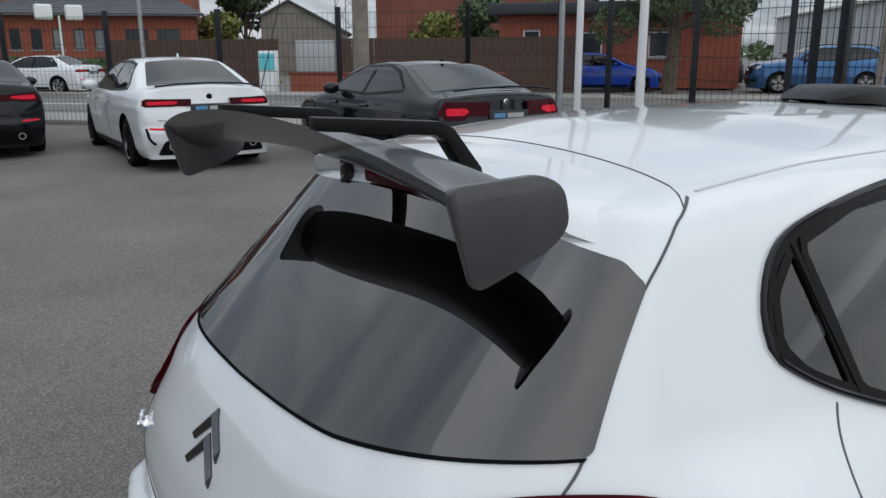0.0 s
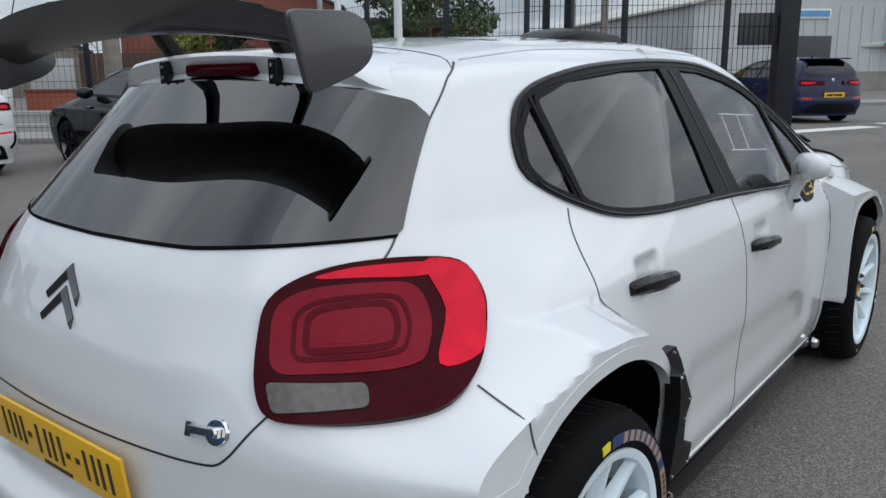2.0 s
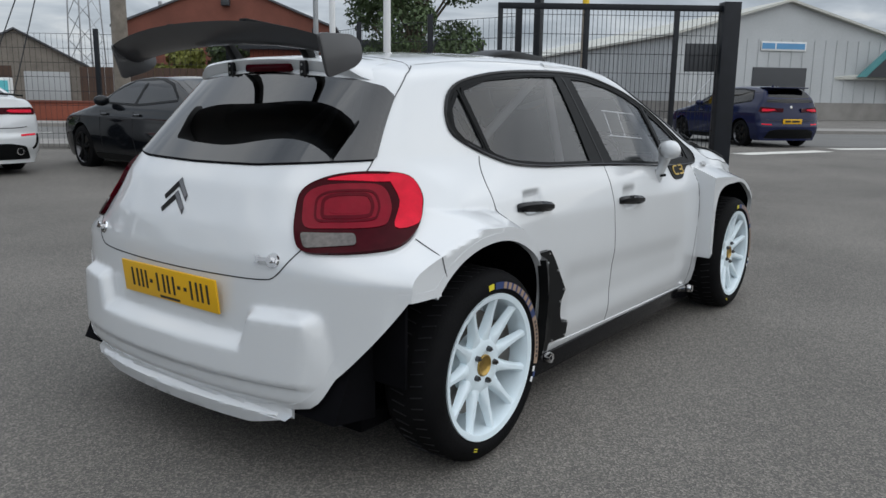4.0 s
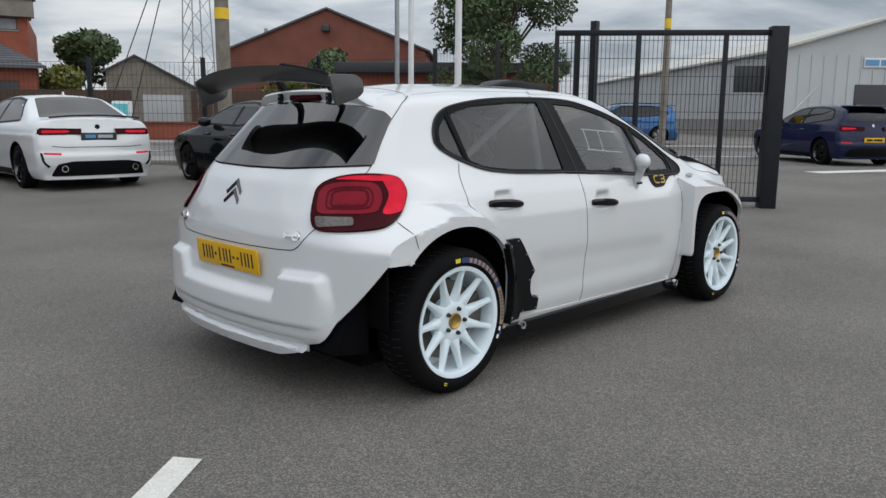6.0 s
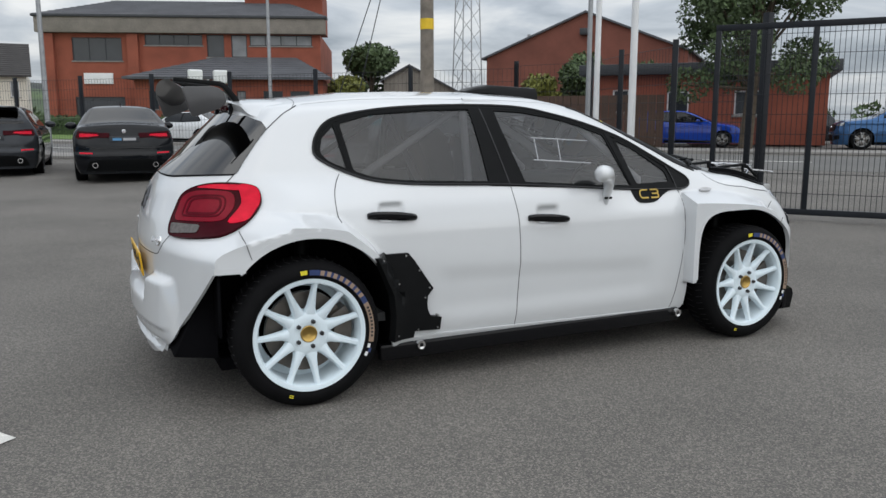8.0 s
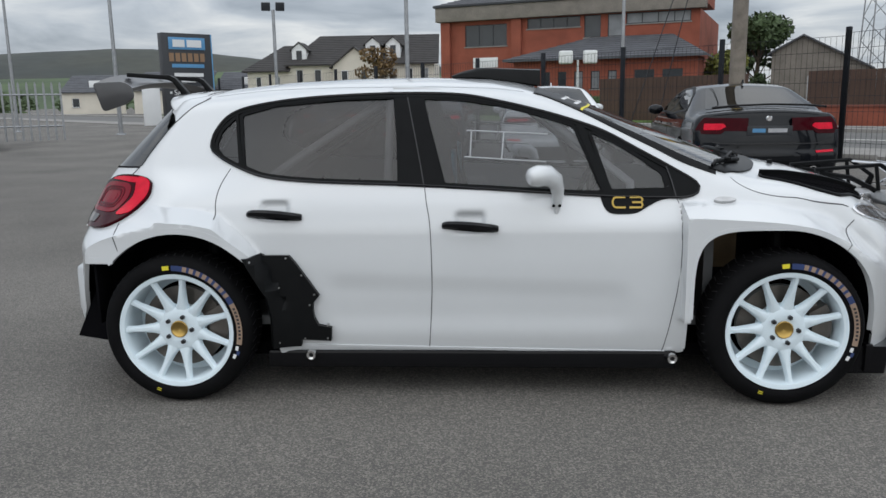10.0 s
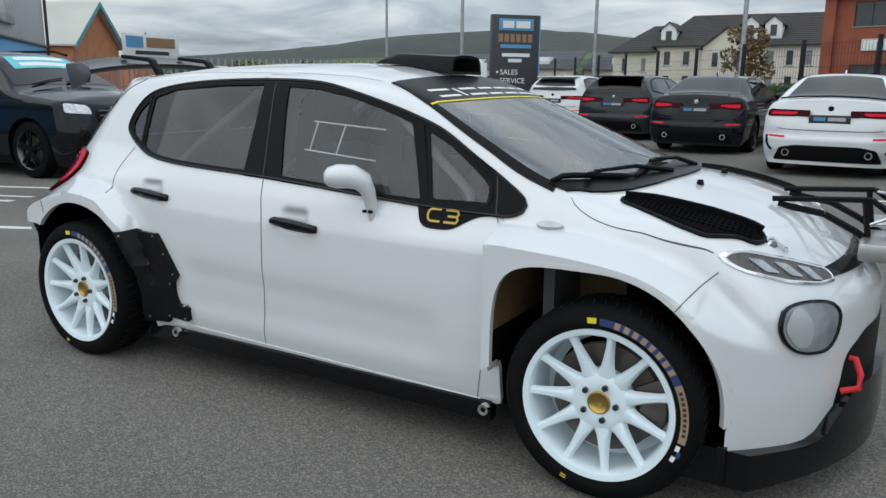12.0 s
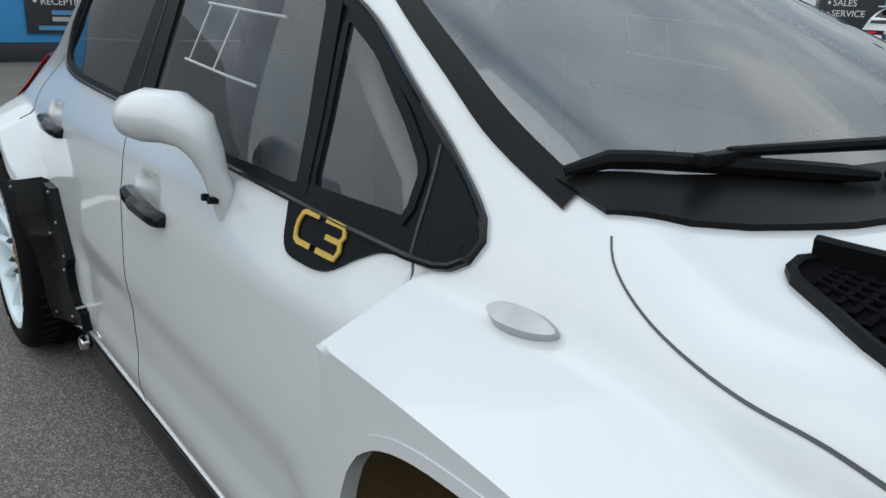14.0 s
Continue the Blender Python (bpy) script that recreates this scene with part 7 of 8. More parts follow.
    for ax in spec["ax"]:
        for s in (-1, 1):
            lathe_wheel(spec["r"], t, Matrix.Translation((ax, s * (W - 0.035), spec["r"])) @ pose(0, 0, 0, 0, 0, 0 if s < 0 else 180), dark_wheels)
    return t


ROW = "row of cars for sale"
parked_car("saloon", WHITE, "saloon_car", "white saloon with slim black boot spoiler, parked nose to the fence", (2.43, 8.78), 88, "bar", extras=("pipes", "vents", "lip"), group=ROW)
parked_car("saloon", BLACK_P, "saloon_car", "black saloon with red tail lamps, parked nose to the fence", (0.02, 11.50), 88, "wing", extras=("pipes",), group=ROW)
parked_car("estate", GREY_P, "estate_car", "dark grey estate car parked nose to the fence", (-2.35, 14.0), 88, "wing", extras=("pipes",), group=ROW)
parked_car("hatch", WHITE, "hatchback_car", "white hatchback parked nose to the fence", (-4.75, 16.3), 88, "bar", group=ROW)
parked_car("coupe", BLACK_P, "coupe_car", "black coupe with boot spoiler and blank plate holder", (4.72, 5.55), 86, "block", extras=("pipes", "lip"), group=ROW)
parked_car("hatch", NAVY_P, "hatchback_car", "navy hatchback with yellow plate, standing at the yard entrance", (17.9, 2.5), 52, "low", PLATE)
parked_car("hatch", BLUE_P, "hatchback_car", "bright blue hatchback parked across the road", (20.2, 22.0), -42, "bar", dark_wheels=False, front=True)
parked_car("suv", STEELB_P, "sport_utility_car", "steel blue sport utility car parked across the road", (28.8, 13.4), 136, "bar", dark_wheels=False, front=True)
parked_car("estate", GREY_P, "estate_car", "dark estate car parked across the road", (29.8, 20.0), 136, "bar", front=True)
parked_car("hatch", RED_P, "hatchback_car", "red hatchback parked across the road", (31.5, 19.6), -42, "bar", front=True)
parked_car("suv", BLACK_P, "sport_utility_car", "black sport utility car with sale banner, nose outwards", (-10.5, 3.85), 2, "bar", front=True, extras=("banner",), group="cars by the blue building")
parked_car("suv", WHITE, "sport_utility_car", "white sport utility car parked nose outwards by the blue building", (-15.9, 15.2), -38, "bar", front=True, extras=("banner",), group="cars by the blue building")
parked_car("suv", BLACK_P, "sport_utility_car", "dark sport utility car with banner, parked before the palisade", (-16.4, 21.1), -52, "bar", front=True, extras=("banner",))
parked_car("saloon", WHITE, "saloon_car", "white saloon standing on the far road", (5.5, 31.0), 132, "bar", dark_wheels=False, front=True)

# ---- buildings ----
def wall_with_windows(name, t, m, w, z0, z1, depth, mat, wins, frame_mat=POLE_W, pane_mat=None):
    """A front wall in local x, z with real openings; each window has frame, sill and pane. wins: (x0, x1, z0, z1)."""
    xs = sorted({0.0, w, *[a for q in wins for a in q[:2]]})
    zs = sorted({z0, z1, *[a for q in wins for a in q[2:4]]})
    bm = bmesh.new()
    for xa, xb in zip(xs, xs[1:]):
        for za, zb in zip(zs, zs[1:]):
            c = ((xa + xb) / 2, (za + zb) / 2)
            if not any(q[0] < c[0] < q[1] and q[2] < c[1] < q[3] for q in wins):
                box(bm, (xa, 0, za), (xb, depth, zb))
    bmesh.ops.remove_doubles(bm, verts=bm.verts, dist=1e-4)
    part("wall", bm, mat, t, "", None, m)
    for q in wins:
        a, b, c, d = q[:4]
        fm = bmesh.new()
        e = 0.06
        loops = [[fm.verts.new((x, y, z)) for x, z in ((a + g, c + g), (b - g, c + g), (b - g, d - g), (a + g, d - g))] for y, g in ((0.06, 0), (0.06, e), (0.14, e), (0.14, 0))]
        for u, v in zip(loops, loops[1:] + loops[:1]):
            for i in range(4):
                fm.faces.new((u[i], u[(i + 1) % 4], v[(i + 1) % 4], v[i]))
        bmesh.ops.recalc_face_normals(fm, faces=fm.faces)
        win = part("window", fm, frame_mat, t, "", None, m)
        n = max(1, int(round((b - a) / 1.1)))
        for k in range(1, n):
            x = a + (b - a) * k / n
            part("mullion", boxbm((x - e / 2, 0.062, c + e), (x + e / 2, 0.138, d - e)), frame_mat, win)
        part("pane", boxbm((a, 0.10, c), (b, 0.115, d)), pane_mat or (GLASS_BLD if random.random() < 0.7 else GLASS_BLD2), win, "", None, None).matrix_basis = Matrix.Identity(4)
        part("sill", boxbm((a - 0.08, -0.06, c - 0.08), (b + 0.08, 0.10, c)), CONCRETE, win)


def slab(pts, thick):
    """A roof plane through points, given thickness downwards."""
    bm = bmesh.new()
    f = bm.faces.new([bm.verts.new(p) for p in pts])
    if f.normal.z < 0:
        f.normal_flip()
    r = bmesh.ops.extrude_face_region(bm, geom=[f])
    bmesh.ops.translate(bm, vec=(0, 0, -thick), verts=[v for v in r["geom"] if isinstance(v, bmesh.types.BMVert)])
    bmesh.ops.recalc_face_normals(bm, faces=bm.faces)
    return bm


def rows_of_roof(pts, mat, t, m, n=12, thick=0.12, name="roof"):
    """A four-cornered roof plane laid in courses that overlap."""
    a, b, c, d = [Vector(p) for p in pts]   # eave left, eave right, ridge right, ridge left
    deck = bmesh.new()
    v = [deck.verts.new(Vector(p) - Vector((0, 0, q))) for q in (0.02, thick) for p in (a, b, c, d)]
    for f in ((0, 1, 2, 3), (7, 6, 5, 4), (0, 4, 5, 1), (1, 5, 6, 2), (2, 6, 7, 3), (3, 7, 4, 0)):
        deck.faces.new([v[i] for i in f])
    bmesh.ops.recalc_face_normals(deck, faces=deck.faces)
    roof = part(name, deck, mat, t, "", None, m)
    for k in range(n):
        t0, t1 = k / n, min(1, (k + 1.06) / n)
        l0, r0, l1, r1 = a.lerp(d, t0), b.lerp(c, t0), a.lerp(d, t1), b.lerp(c, t1)
        up = Vector((0, 0, 0.05))
        bm = bmesh.new()
        vs = [bm.verts.new(p) for p in (l0 + up, r0 + up, r1, l1, l0, r0)]
        for f in ((0, 1, 2, 3), (4, 5, 1, 0), (0, 3, 4), (1, 5, 2), (4, 3, 2, 5)):
            bm.faces.new([vs[i] for i in f])
        bmesh.ops.recalc_face_normals(bm, faces=bm.faces)
        part("slate_course", bm, mat, roof)


# red-brick office, two storeys with a projecting lower roof
off = thing("office_building", "red brick two-storey office with slate roofs and window bands", "building")
OM = Matrix.Translation((-2.1, 58.7, 0.2)) @ pose(0, 0, 0, 0, 0, -20.7)
wins = [(1.9, 5.3, 5.1, 6.7), (1.9, 5.3, 0.3, 2.6)] + [(6.9, 10.9, 6.2, 6.95), (14.2, 18.6, 6.2, 6.95), (11.2, 12.4, 5.4, 6.95), (12.9, 14.0, 5.4, 6.95)]
wall_with_windows("front", off, OM, 19.2, 0, 7.0, 0.35, BRICK, wins, SIGN_D)
for x in (0.0, 5.75):
    part("pier", boxbm((x, -0.35, 0), (x + 0.75, 0.0, 6.95), 0, OM), BRICK, off)
part("fascia", boxbm((-0.35, -0.55, 7.0), (19.6, 0.35, 8.05), 0.02, OM), SHINGLE, off, "weathered shingle fascia", 40)
part("gutter", boxbm((-0.5, -0.68, 8.05), (19.75, 0.35, 8.22), 0.02, OM), SIGN_D, off, "", 40)
rows_of_roof([(-0.4, -0.6, 8.2), (19.7, -0.6, 8.2), (16.0, 7.0, 10.2), (3.0, 7.0, 10.2)], SLATE, off, OM)
part("side_wall", boxbm((0.0, 0.35, 0), (0.35, 14, 7.0), 0, OM), BRICK, off)
part("side_wall", boxbm((18.85, 0.35, 0), (19.2, 14, 7.0), 0, OM), BRICK, off)
part("upper_storey", boxbm((13.0, 6.0, 8.0), (19.0, 12.0, 11.0), 0, OM), BRICK, off)
part("upper_roof", slab([(11.8, 5.2, 11.0), (20.2, 5.2, 11.0), (16.5, 9.0, 12.6), (15.0, 9.0, 12.6)], 0.15), SLATE, off, "", None, OM)
W2 = OM @ Matrix.Translation((7.2, -4.0, 0))
wall_with_windows("lower", off, W2, 12.4, 0, 3.75, 0.3, BRICK, [(0.9 + 1.15 * k, 1.5 + 1.15 * k, 1.7, 2.9) for k in range(6)] + [(8.4, 9.7, 1.5, 2.9), (10.2, 11.5, 1.5, 2.9)], SIGN_D)
part("side_wall", boxbm((0.0, 0.3, 0), (0.3, 4.0, 3.75), 0, W2), BRICK, off)
part("side_wall", boxbm((12.1, 0.3, 0), (12.4, 4.0, 3.75), 0, W2), BRICK, off)
rows_of_roof([(-0.6, -0.7, 3.75), (13.0, -0.7, 3.75), (10.2, 4.0, 5.4), (4.6, 4.0, 5.4)], SLATE, off, W2, 10)
part("roof", slab([(-0.6, -0.7, 3.75), (4.6, 4.0, 5.4), (-0.6, 4.0, 3.75)], 0.1), SLATE, off, "", None, W2)
part("roof", slab([(13.0, -0.7, 3.75), (13.0, 4.0, 3.75), (10.2, 4.0, 5.4)], 0.1), SLATE, off, "", None, W2)
part("wall_sign", boxbm((2.6, -0.12, 3.5), (4.6, -0.02, 4.25), 0.01, OM), SIGN_W, off, "white wall sign", 40)
part("door", boxbm((2.4, 0.05, 0.0), (4.8, 0.12, 2.3), 0.01, OM), SIGN_D, off, "dark glazed entrance door", 40)

# brick hall with a plain gable to the road
hall = thing("brick_hall", "plain red brick hall with a broad gable end", "building")
HM = pose(0, 0, 0, 0, 0, -47.84)
gv = [(-14.9, 0.1), (-2.3, 0.1), (-2.3, 5.3), (-8.45, 7.74), (-14.9, 5.2)]
part("gable_wall", prism(gv, 26.0, HM @ Matrix.Translation((0, 45.9, 0))), BRICK_D, hall)
for a, b in (((-15.2, 5.15), (-8.45, 7.82)), ((-8.45, 7.82), (-2.0, 5.25))):
    part("roof", slab([(a[0], 45.7, a[1]), (b[0], 45.7, b[1]), (b[0], 72.0, b[1]), (a[0], 72.0, a[1])], 0.12), SLATE, hall, "", None, HM)
part("wall_lamp", bevelled(boxbm((-8.75, 45.5, 6.35), (-8.25, 45.9, 6.75)), 0.05), SIGN_D, hall, "", 40, HM)
part("chimney", boxbm((-14.0, 52, 5.2), (-13.8, 52.2, 7.2), 0, HM), GALV, hall)

# low brick annexe with dark flat roof
low = thing("brick_annexe", "low red brick building with a dark flat roof", "building")
LM = HM @ Matrix.Translation((-5.0, 31.5, 0.2))
wall_with_windows("front", low, LM, 9.5, 0, 2.9, 0.3, BRICK, [(1.0, 1.7, 1.3, 2.3), (3.3, 4.2, 0.0, 2.2), (6.0, 7.2, 1.2, 2.2)])
part("side_wall", boxbm((0, 0.3, 0), (0.3, 9, 2.9), 0, LM), BRICK, low)
part("side_wall", boxbm((9.2, 0.3, 0), (9.5, 9, 2.9), 0, LM), BRICK, low)
part("flat_roof", boxbm((-0.4, -0.5, 2.9), (9.9, 9.3, 3.35), 0.02, LM), SIGN_D, low, "dark roof edge", 40)

# grey shed between the office and the hall
shd = thing("storage_shed", "grey rendered shed with a dark slate roof", "building")
SH = Matrix.Translation((21.6, 54.2, 0.1)) @ pose(0, 0, 0, 0, 0, -25.8)
part("gable_wall", prism([(0, 0), (6.2, 0), (6.2, 3.0), (2.0, 5.2), (0, 4.2)], 11.0, SH), SHINGLE, shd)
part("roof", slab([(-0.3, -0.3, 4.1), (2.0, -0.3, 5.35), (2.0, 11.3, 5.35), (-0.3, 11.3, 4.1)], 0.12), SLATE, shd, "", None, SH)
part("roof", slab([(2.0, -0.3, 5.35), (6.5, -0.3, 2.95), (6.5, 11.3, 2.95), (2.0, 11.3, 5.35)], 0.12), SLATE, shd, "", None, SH)
part("roller_door", boxbm((2.4, -0.06, 0), (5.2, 0.02, 2.5), 0.01, SH), CLAD, shd, "pale roller door", 40)

# rendered terrace with dormers: a lower wing, then the main block
ter = thing("rendered_terrace", "cream rendered terrace with dark roofs and white dormers", "building")
TM = Matrix.Translation((-24.8, 82.0, 0.2)) @ pose(0, 0, 0, 0, 0, 0)
wall_with_windows("front", ter, TM, 4.6, 0, 4.6, 0.3, RENDER_W, [(0.9, 1.5, 2.4, 3.9), (3.0, 3.6, 2.4, 3.9), (0.9, 1.5, 0.4, 1.7), (3.0, 3.6, 0.4, 1.7)])
MM = TM @ Matrix.Translation((4.6, 0, 0))
wall_with_windows("front", ter, MM, 15.9, 0, 5.2, 0.3, RENDER_W, [(x, x + 0.75, z, z + 1.5) for x in (0.8, 2.8, 11.0, 12.8, 14.5) for z in (0.6, 3.1)])
rows_of_roof([(-0.5, -0.5, 4.5), (4.8, -0.5, 4.5), (4.8, 5.0, 7.5), (3.0, 5.0, 7.5)], ROOF_T, ter, TM, 14)
rows_of_roof([(-0.4, -0.5, 5.1), (16.4, -0.5, 5.1), (16.2, 5.0, 8.5), (2.6, 5.0, 8.5)], ROOF_T, ter, MM, 16)
part("roof", slab([(-0.5, -0.5, 4.5), (3.0, 5.0, 7.5), (-0.5, 10, 4.5)], 0.12), ROOF_T, ter, "", None, TM)
part("roof", slab([(-0.4, -0.5, 5.1), (2.6, 5.0, 8.5), (-0.4, 10, 5.1)], 0.12), ROOF_T, ter, "", None, MM)
for x, h in ((0.0, 4.6), (4.6, 5.2), (20.2, 5.2)):
    part("side_wall", boxbm((x, 0.3, 0), (x + 0.3, 9, h), 0, TM), RENDER_W, ter)
for x in (9.7,):
    g = [(x, 0.0), (x + 4.6, 0.0), (x + 4.6, 4.9), (x + 2.3, 6.7), (x, 4.9)]
    part("gable_bay", prism(g, 4.0, TM @ Matrix.Translation((0, -1.2, 0))), RENDER_W, ter)
    for s0, s1 in ((x - 0.35, x + 2.3), (x + 4.95, x + 2.3)):
        part("gable_roof", slab([(s0, -1.5, 4.75), (s1, -1.5, 6.9), (s1, 3.5, 6.9), (s0, 3.5, 4.75)], 0.14), ROOF_T, ter, "", None, TM)
    for a, b in ((0.9, 1.6), (3.0, 3.7)):
        for z in (0.6, 2.9):
            wn = part("window", boxbm((x + a, -1.26, z), (x + b, -1.18, z + 1.5), 0.01, TM), POLE_W, ter, "", 40)
            part("pane", boxbm((x + a + 0.06, -1.28, z + 0.06), (x + b - 0.06, -1.25, z + 1.44), 0, TM), GLASS_BLD, wn)
for x, zb in ((4.9, 5.3), (13.0, 5.7), (15.2, 5.7)):
    d = part("dormer", boxbm((x, 0.5, zb), (x + 1.6, 3.4, zb + 1.5), 0.02, TM), POLE_W, ter, "white dormer", 40)
    part("dormer_gable", prism([(x, zb + 1.5), (x + 1.6, zb + 1.5), (x + 0.8, zb + 2.15)], 0.3, TM @ Matrix.Translation((0, 0.5, 0))), POLE_W, d)
    part("pane", boxbm((x + 0.5, 0.46, zb + 0.3), (x + 1.1, 0.50, zb + 1.35), 0, TM), GLASS_BLD, d)
    for xe in (x - 0.25, x + 1.85):
        part("dormer_roof", slab([(xe, 0.35, zb + 1.4), (x + 0.8, 0.35, zb + 2.3), (x + 0.8, 4.0, zb + 2.3), (xe, 4.0, zb + 1.4)], 0.1), ROOF_T, d, "", None, TM)

for (px, py, w, rot) in ((-42, 92, 9, -2), (-55, 99, 8, 4), (-33, 96, 8, 0)):
    hs = thing("cottage", "pale rendered cottage with a dark roof, far off", "building", "far cottages")
    m = Matrix.Translation((px, py, 0.2)) @ pose(0, 0, 0, 0, 0, rot)
    wall_with_windows("front", hs, m, w, 0, 2.9, 0.3, RENDER_W, [(1.0, 2.0, 0.9, 2.1), (w - 2.2, w - 1.2, 0.9, 2.1)])
    rows_of_roof([(-0.4, -0.4, 2.9), (w + 0.4, -0.4, 2.9), (w + 0.2, 3.5, 5.2), (-0.2, 3.5, 5.2)], SLATE, hs, m, 10)
    part("gable_wall", prism([(0, 0), (7, 0), (7, 2.9), (3.5, 5.1), (0, 2.9)], 0.3, m @ pose(0, 0, 0, 0, 0, 90)), RENDER_W, hs)
    part("dormer", boxbm((w / 2 - 0.8, 0.6, 3.2), (w / 2 + 0.8, 2.6, 4.4), 0.02, m), POLE_W, hs, "", 40)

# pale clad warehouse beyond the entrance
shed = thing("warehouse", "pale grey clad warehouse with a shallow gable and dark shutter", "building")
WM = Matrix.Translation((44.9, 16.05, 0.1)) @ pose(0, 0, 0, 0, 0, -43.8)
part("gable_wall", prism([(0, 0), (15.0, 0), (15.0, 5.0), (7.2, 7.1), (0, 5.1)], 45.0, WM), CLAD, shed)
part("roof", slab([(-0.3, -0.4, 5.1), (7.2, -0.4, 7.25), (7.2, 45.4, 7.25), (-0.3, 45.4, 5.1)], 0.15), CLAD_ROOF, shed, "", None, WM)
part("roof", slab([(7.2, -0.4, 7.25), (15.3, -0.4, 5.0), (15.3, 45.4, 5.0), (7.2, 45.4, 7.25)], 0.15), CLAD_ROOF, shed, "", None, WM)
part("shutter", boxbm((5.2, -0.06, 0), (8.8, 0.02, 3.2), 0.01, WM), SIGN_D, shed, "dark roller shutter", 40)
part("plinth", boxbm((-0.08, -0.08, 0), (15.1, 45, 1.1), 0, WM), CONCRETE, shed)
for k in range(60):
    part("cladding_rib", boxbm((-0.04, 0.2 + 0.75 * k, 1.1), (0.0, 0.26 + 0.75 * k, 5.0), 0, WM), CLAD, shed)
for k in range(20):
    part("cladding_rib", boxbm((0.2 + 0.75 * k, -0.04, 1.1), (0.26 + 0.75 * k, 0.0, 4.9), 0, WM), CLAD, shed)
sg = part("company_sign", boxbm((5.6, -0.10, 4.2), (8.6, -0.04, 4.75), 0.005, WM), SIGN_W, shed, "white sign with blue bars", 40)
for a, b in ((5.65, 6.5), (6.6, 8.5)):
    part("sign_bar", boxbm((a, -0.12, 4.3), (b, -0.10, 4.65), 0, WM), SIGN_B, sg)
part("barrier_arm", tubebm([(40.5, 13.3, 1.1), (44.0, 13.0, 3.0)], 0.05, 8), GALV, shed, "", 60)
ann = thing("canopy_shop", "low pale shop with sloping canopy and teal gable", "building")
AM = Matrix.Translation((53.85, 9.52, 0.1)) @ pose(0, 0, 0, 0, 0, -60)
part("wall", boxbm((0, 0, 0), (22, 10, 2.8), 0, AM), CLAD, ann)
part("canopy", slab([(-0.5, -1.5, 2.7), (22.5, -1.5, 2.7), (22.5, 8, 6.2), (-0.5, 8, 6.2)], 0.15), CLAD_ROOF, ann, "", None, AM)
part("teal_gable", prism([(1.5, 2.7), (5.1, 2.7), (3.3, 4.6)], 0.3, AM @ Matrix.Translation((0, -1.8, 0))), TEAL, ann)
part("gable_infill", prism([(2.0, 2.7), (4.6, 2.7), (3.3, 4.1)], 0.1, AM @ Matrix.Translation((0, -1.86, 0))), SIGN_D, ann)
for x in (1.0, 4.2, 7.4, 10.6):
    part("shop_window", boxbm((x, -0.06, 0.6), (x + 2.2, 0.02, 2.6), 0.01, AM), GLASS_BLD, ann, "", 40)

# blue-clad dealership wall behind the yard
blue = thing("dealership_building", "dealership with blue cladding below grey, dark base", "building")
part("wall", boxbm((-14.3, -10.0, 0.35), (-13.8, 5.0, 2.55), 0.01), BLUE_CLAD, blue, "blue clad wall", 40)
part("upper_wall", boxbm((-14.3, -10.0, 2.57), (-13.82, 5.0, 5.2), 0.01), CLAD, blue, "grey clad upper wall", 40)
part("base", boxbm((-14.32, -10.0, -0.02), (-13.74, 5.0, 0.34), 0.01), SIGN_D, blue, "dark plinth", 40)
BM2 = Matrix.Translation((-13.8, 5.0, 0)) @ pose(0, 0, 0, 0, 0, 138.5)
part("wall", boxbm((0.0, 0.0, 0.35), (19.0, 0.5, 2.55), 0.01, BM2), BLUE_CLAD, blue, "blue clad wall", 40)
part("upper_wall", boxbm((0.0, 0.02, 2.57), (19.0, 0.5, 5.2), 0.01, BM2), CLAD, blue, "grey clad upper wall", 40)
part("base", boxbm((0.0, -0.05, -0.02), (19.0, 0.5, 0.34), 0.01, BM2), SIGN_D, blue, "dark plinth", 40)
part("ledge", boxbm((0.0, -0.10, 2.52), (19.0, 0.0, 2.60), 0.01, BM2), SIGN_D, blue, "", 40)
part("upper_window", boxbm((4.0, -0.12, 3.0), (12.0, 0.02, 4.2), 0.01, BM2), GLASS_BLD, blue, "", 40)
part("drain_pipe", tubebm([(18.9, -0.1, 0.0), (18.9, -0.1, 5.2)], 0.06, 8), SIGN_D, blue, "", 60).matrix_basis = BM2
bm = bmesh.new()
tube(bm, (-13.5, 3.35, 0), (-13.5, 3.35, 4.0), 0.05, 0.05, 12)
part("steel_post", bm, GALV, blue, "slim steel post", 40)
part("glass_door", boxbm((-13.86, -0.9, 0.02), (-13.70, 1.1, 2.4), 0.01), GLASS_BLD, blue, "dark glazed door", 40)
poster = thing("wall_poster", "black wall poster with white lettering on the blue wall", "poster")
part("board", boxbm((-13.79, 1.75, 0.52), (-13.75, 2.95, 2.3), 0.004), SIGN_D, poster, "", 40)


def lettering(text, size, m, mat, parent, name="lettering", depth=0.004):
    """Raised letters in the built-in font, as a mesh, in the local x, y plane."""
    cu = bpy.data.curves.new(name, "FONT")
    cu.body, cu.size, cu.extrude = text, size, depth
    tmp = new(name, cu)
    me = bpy.data.meshes.new_from_object(tmp.evaluated_get(bpy.context.evaluated_depsgraph_get()))
    bpy.data.objects.remove(tmp)
    me.materials.append(mat)
    ob = new(name, me)
    ob.parent = parent
    ob.matrix_basis = m
    return ob


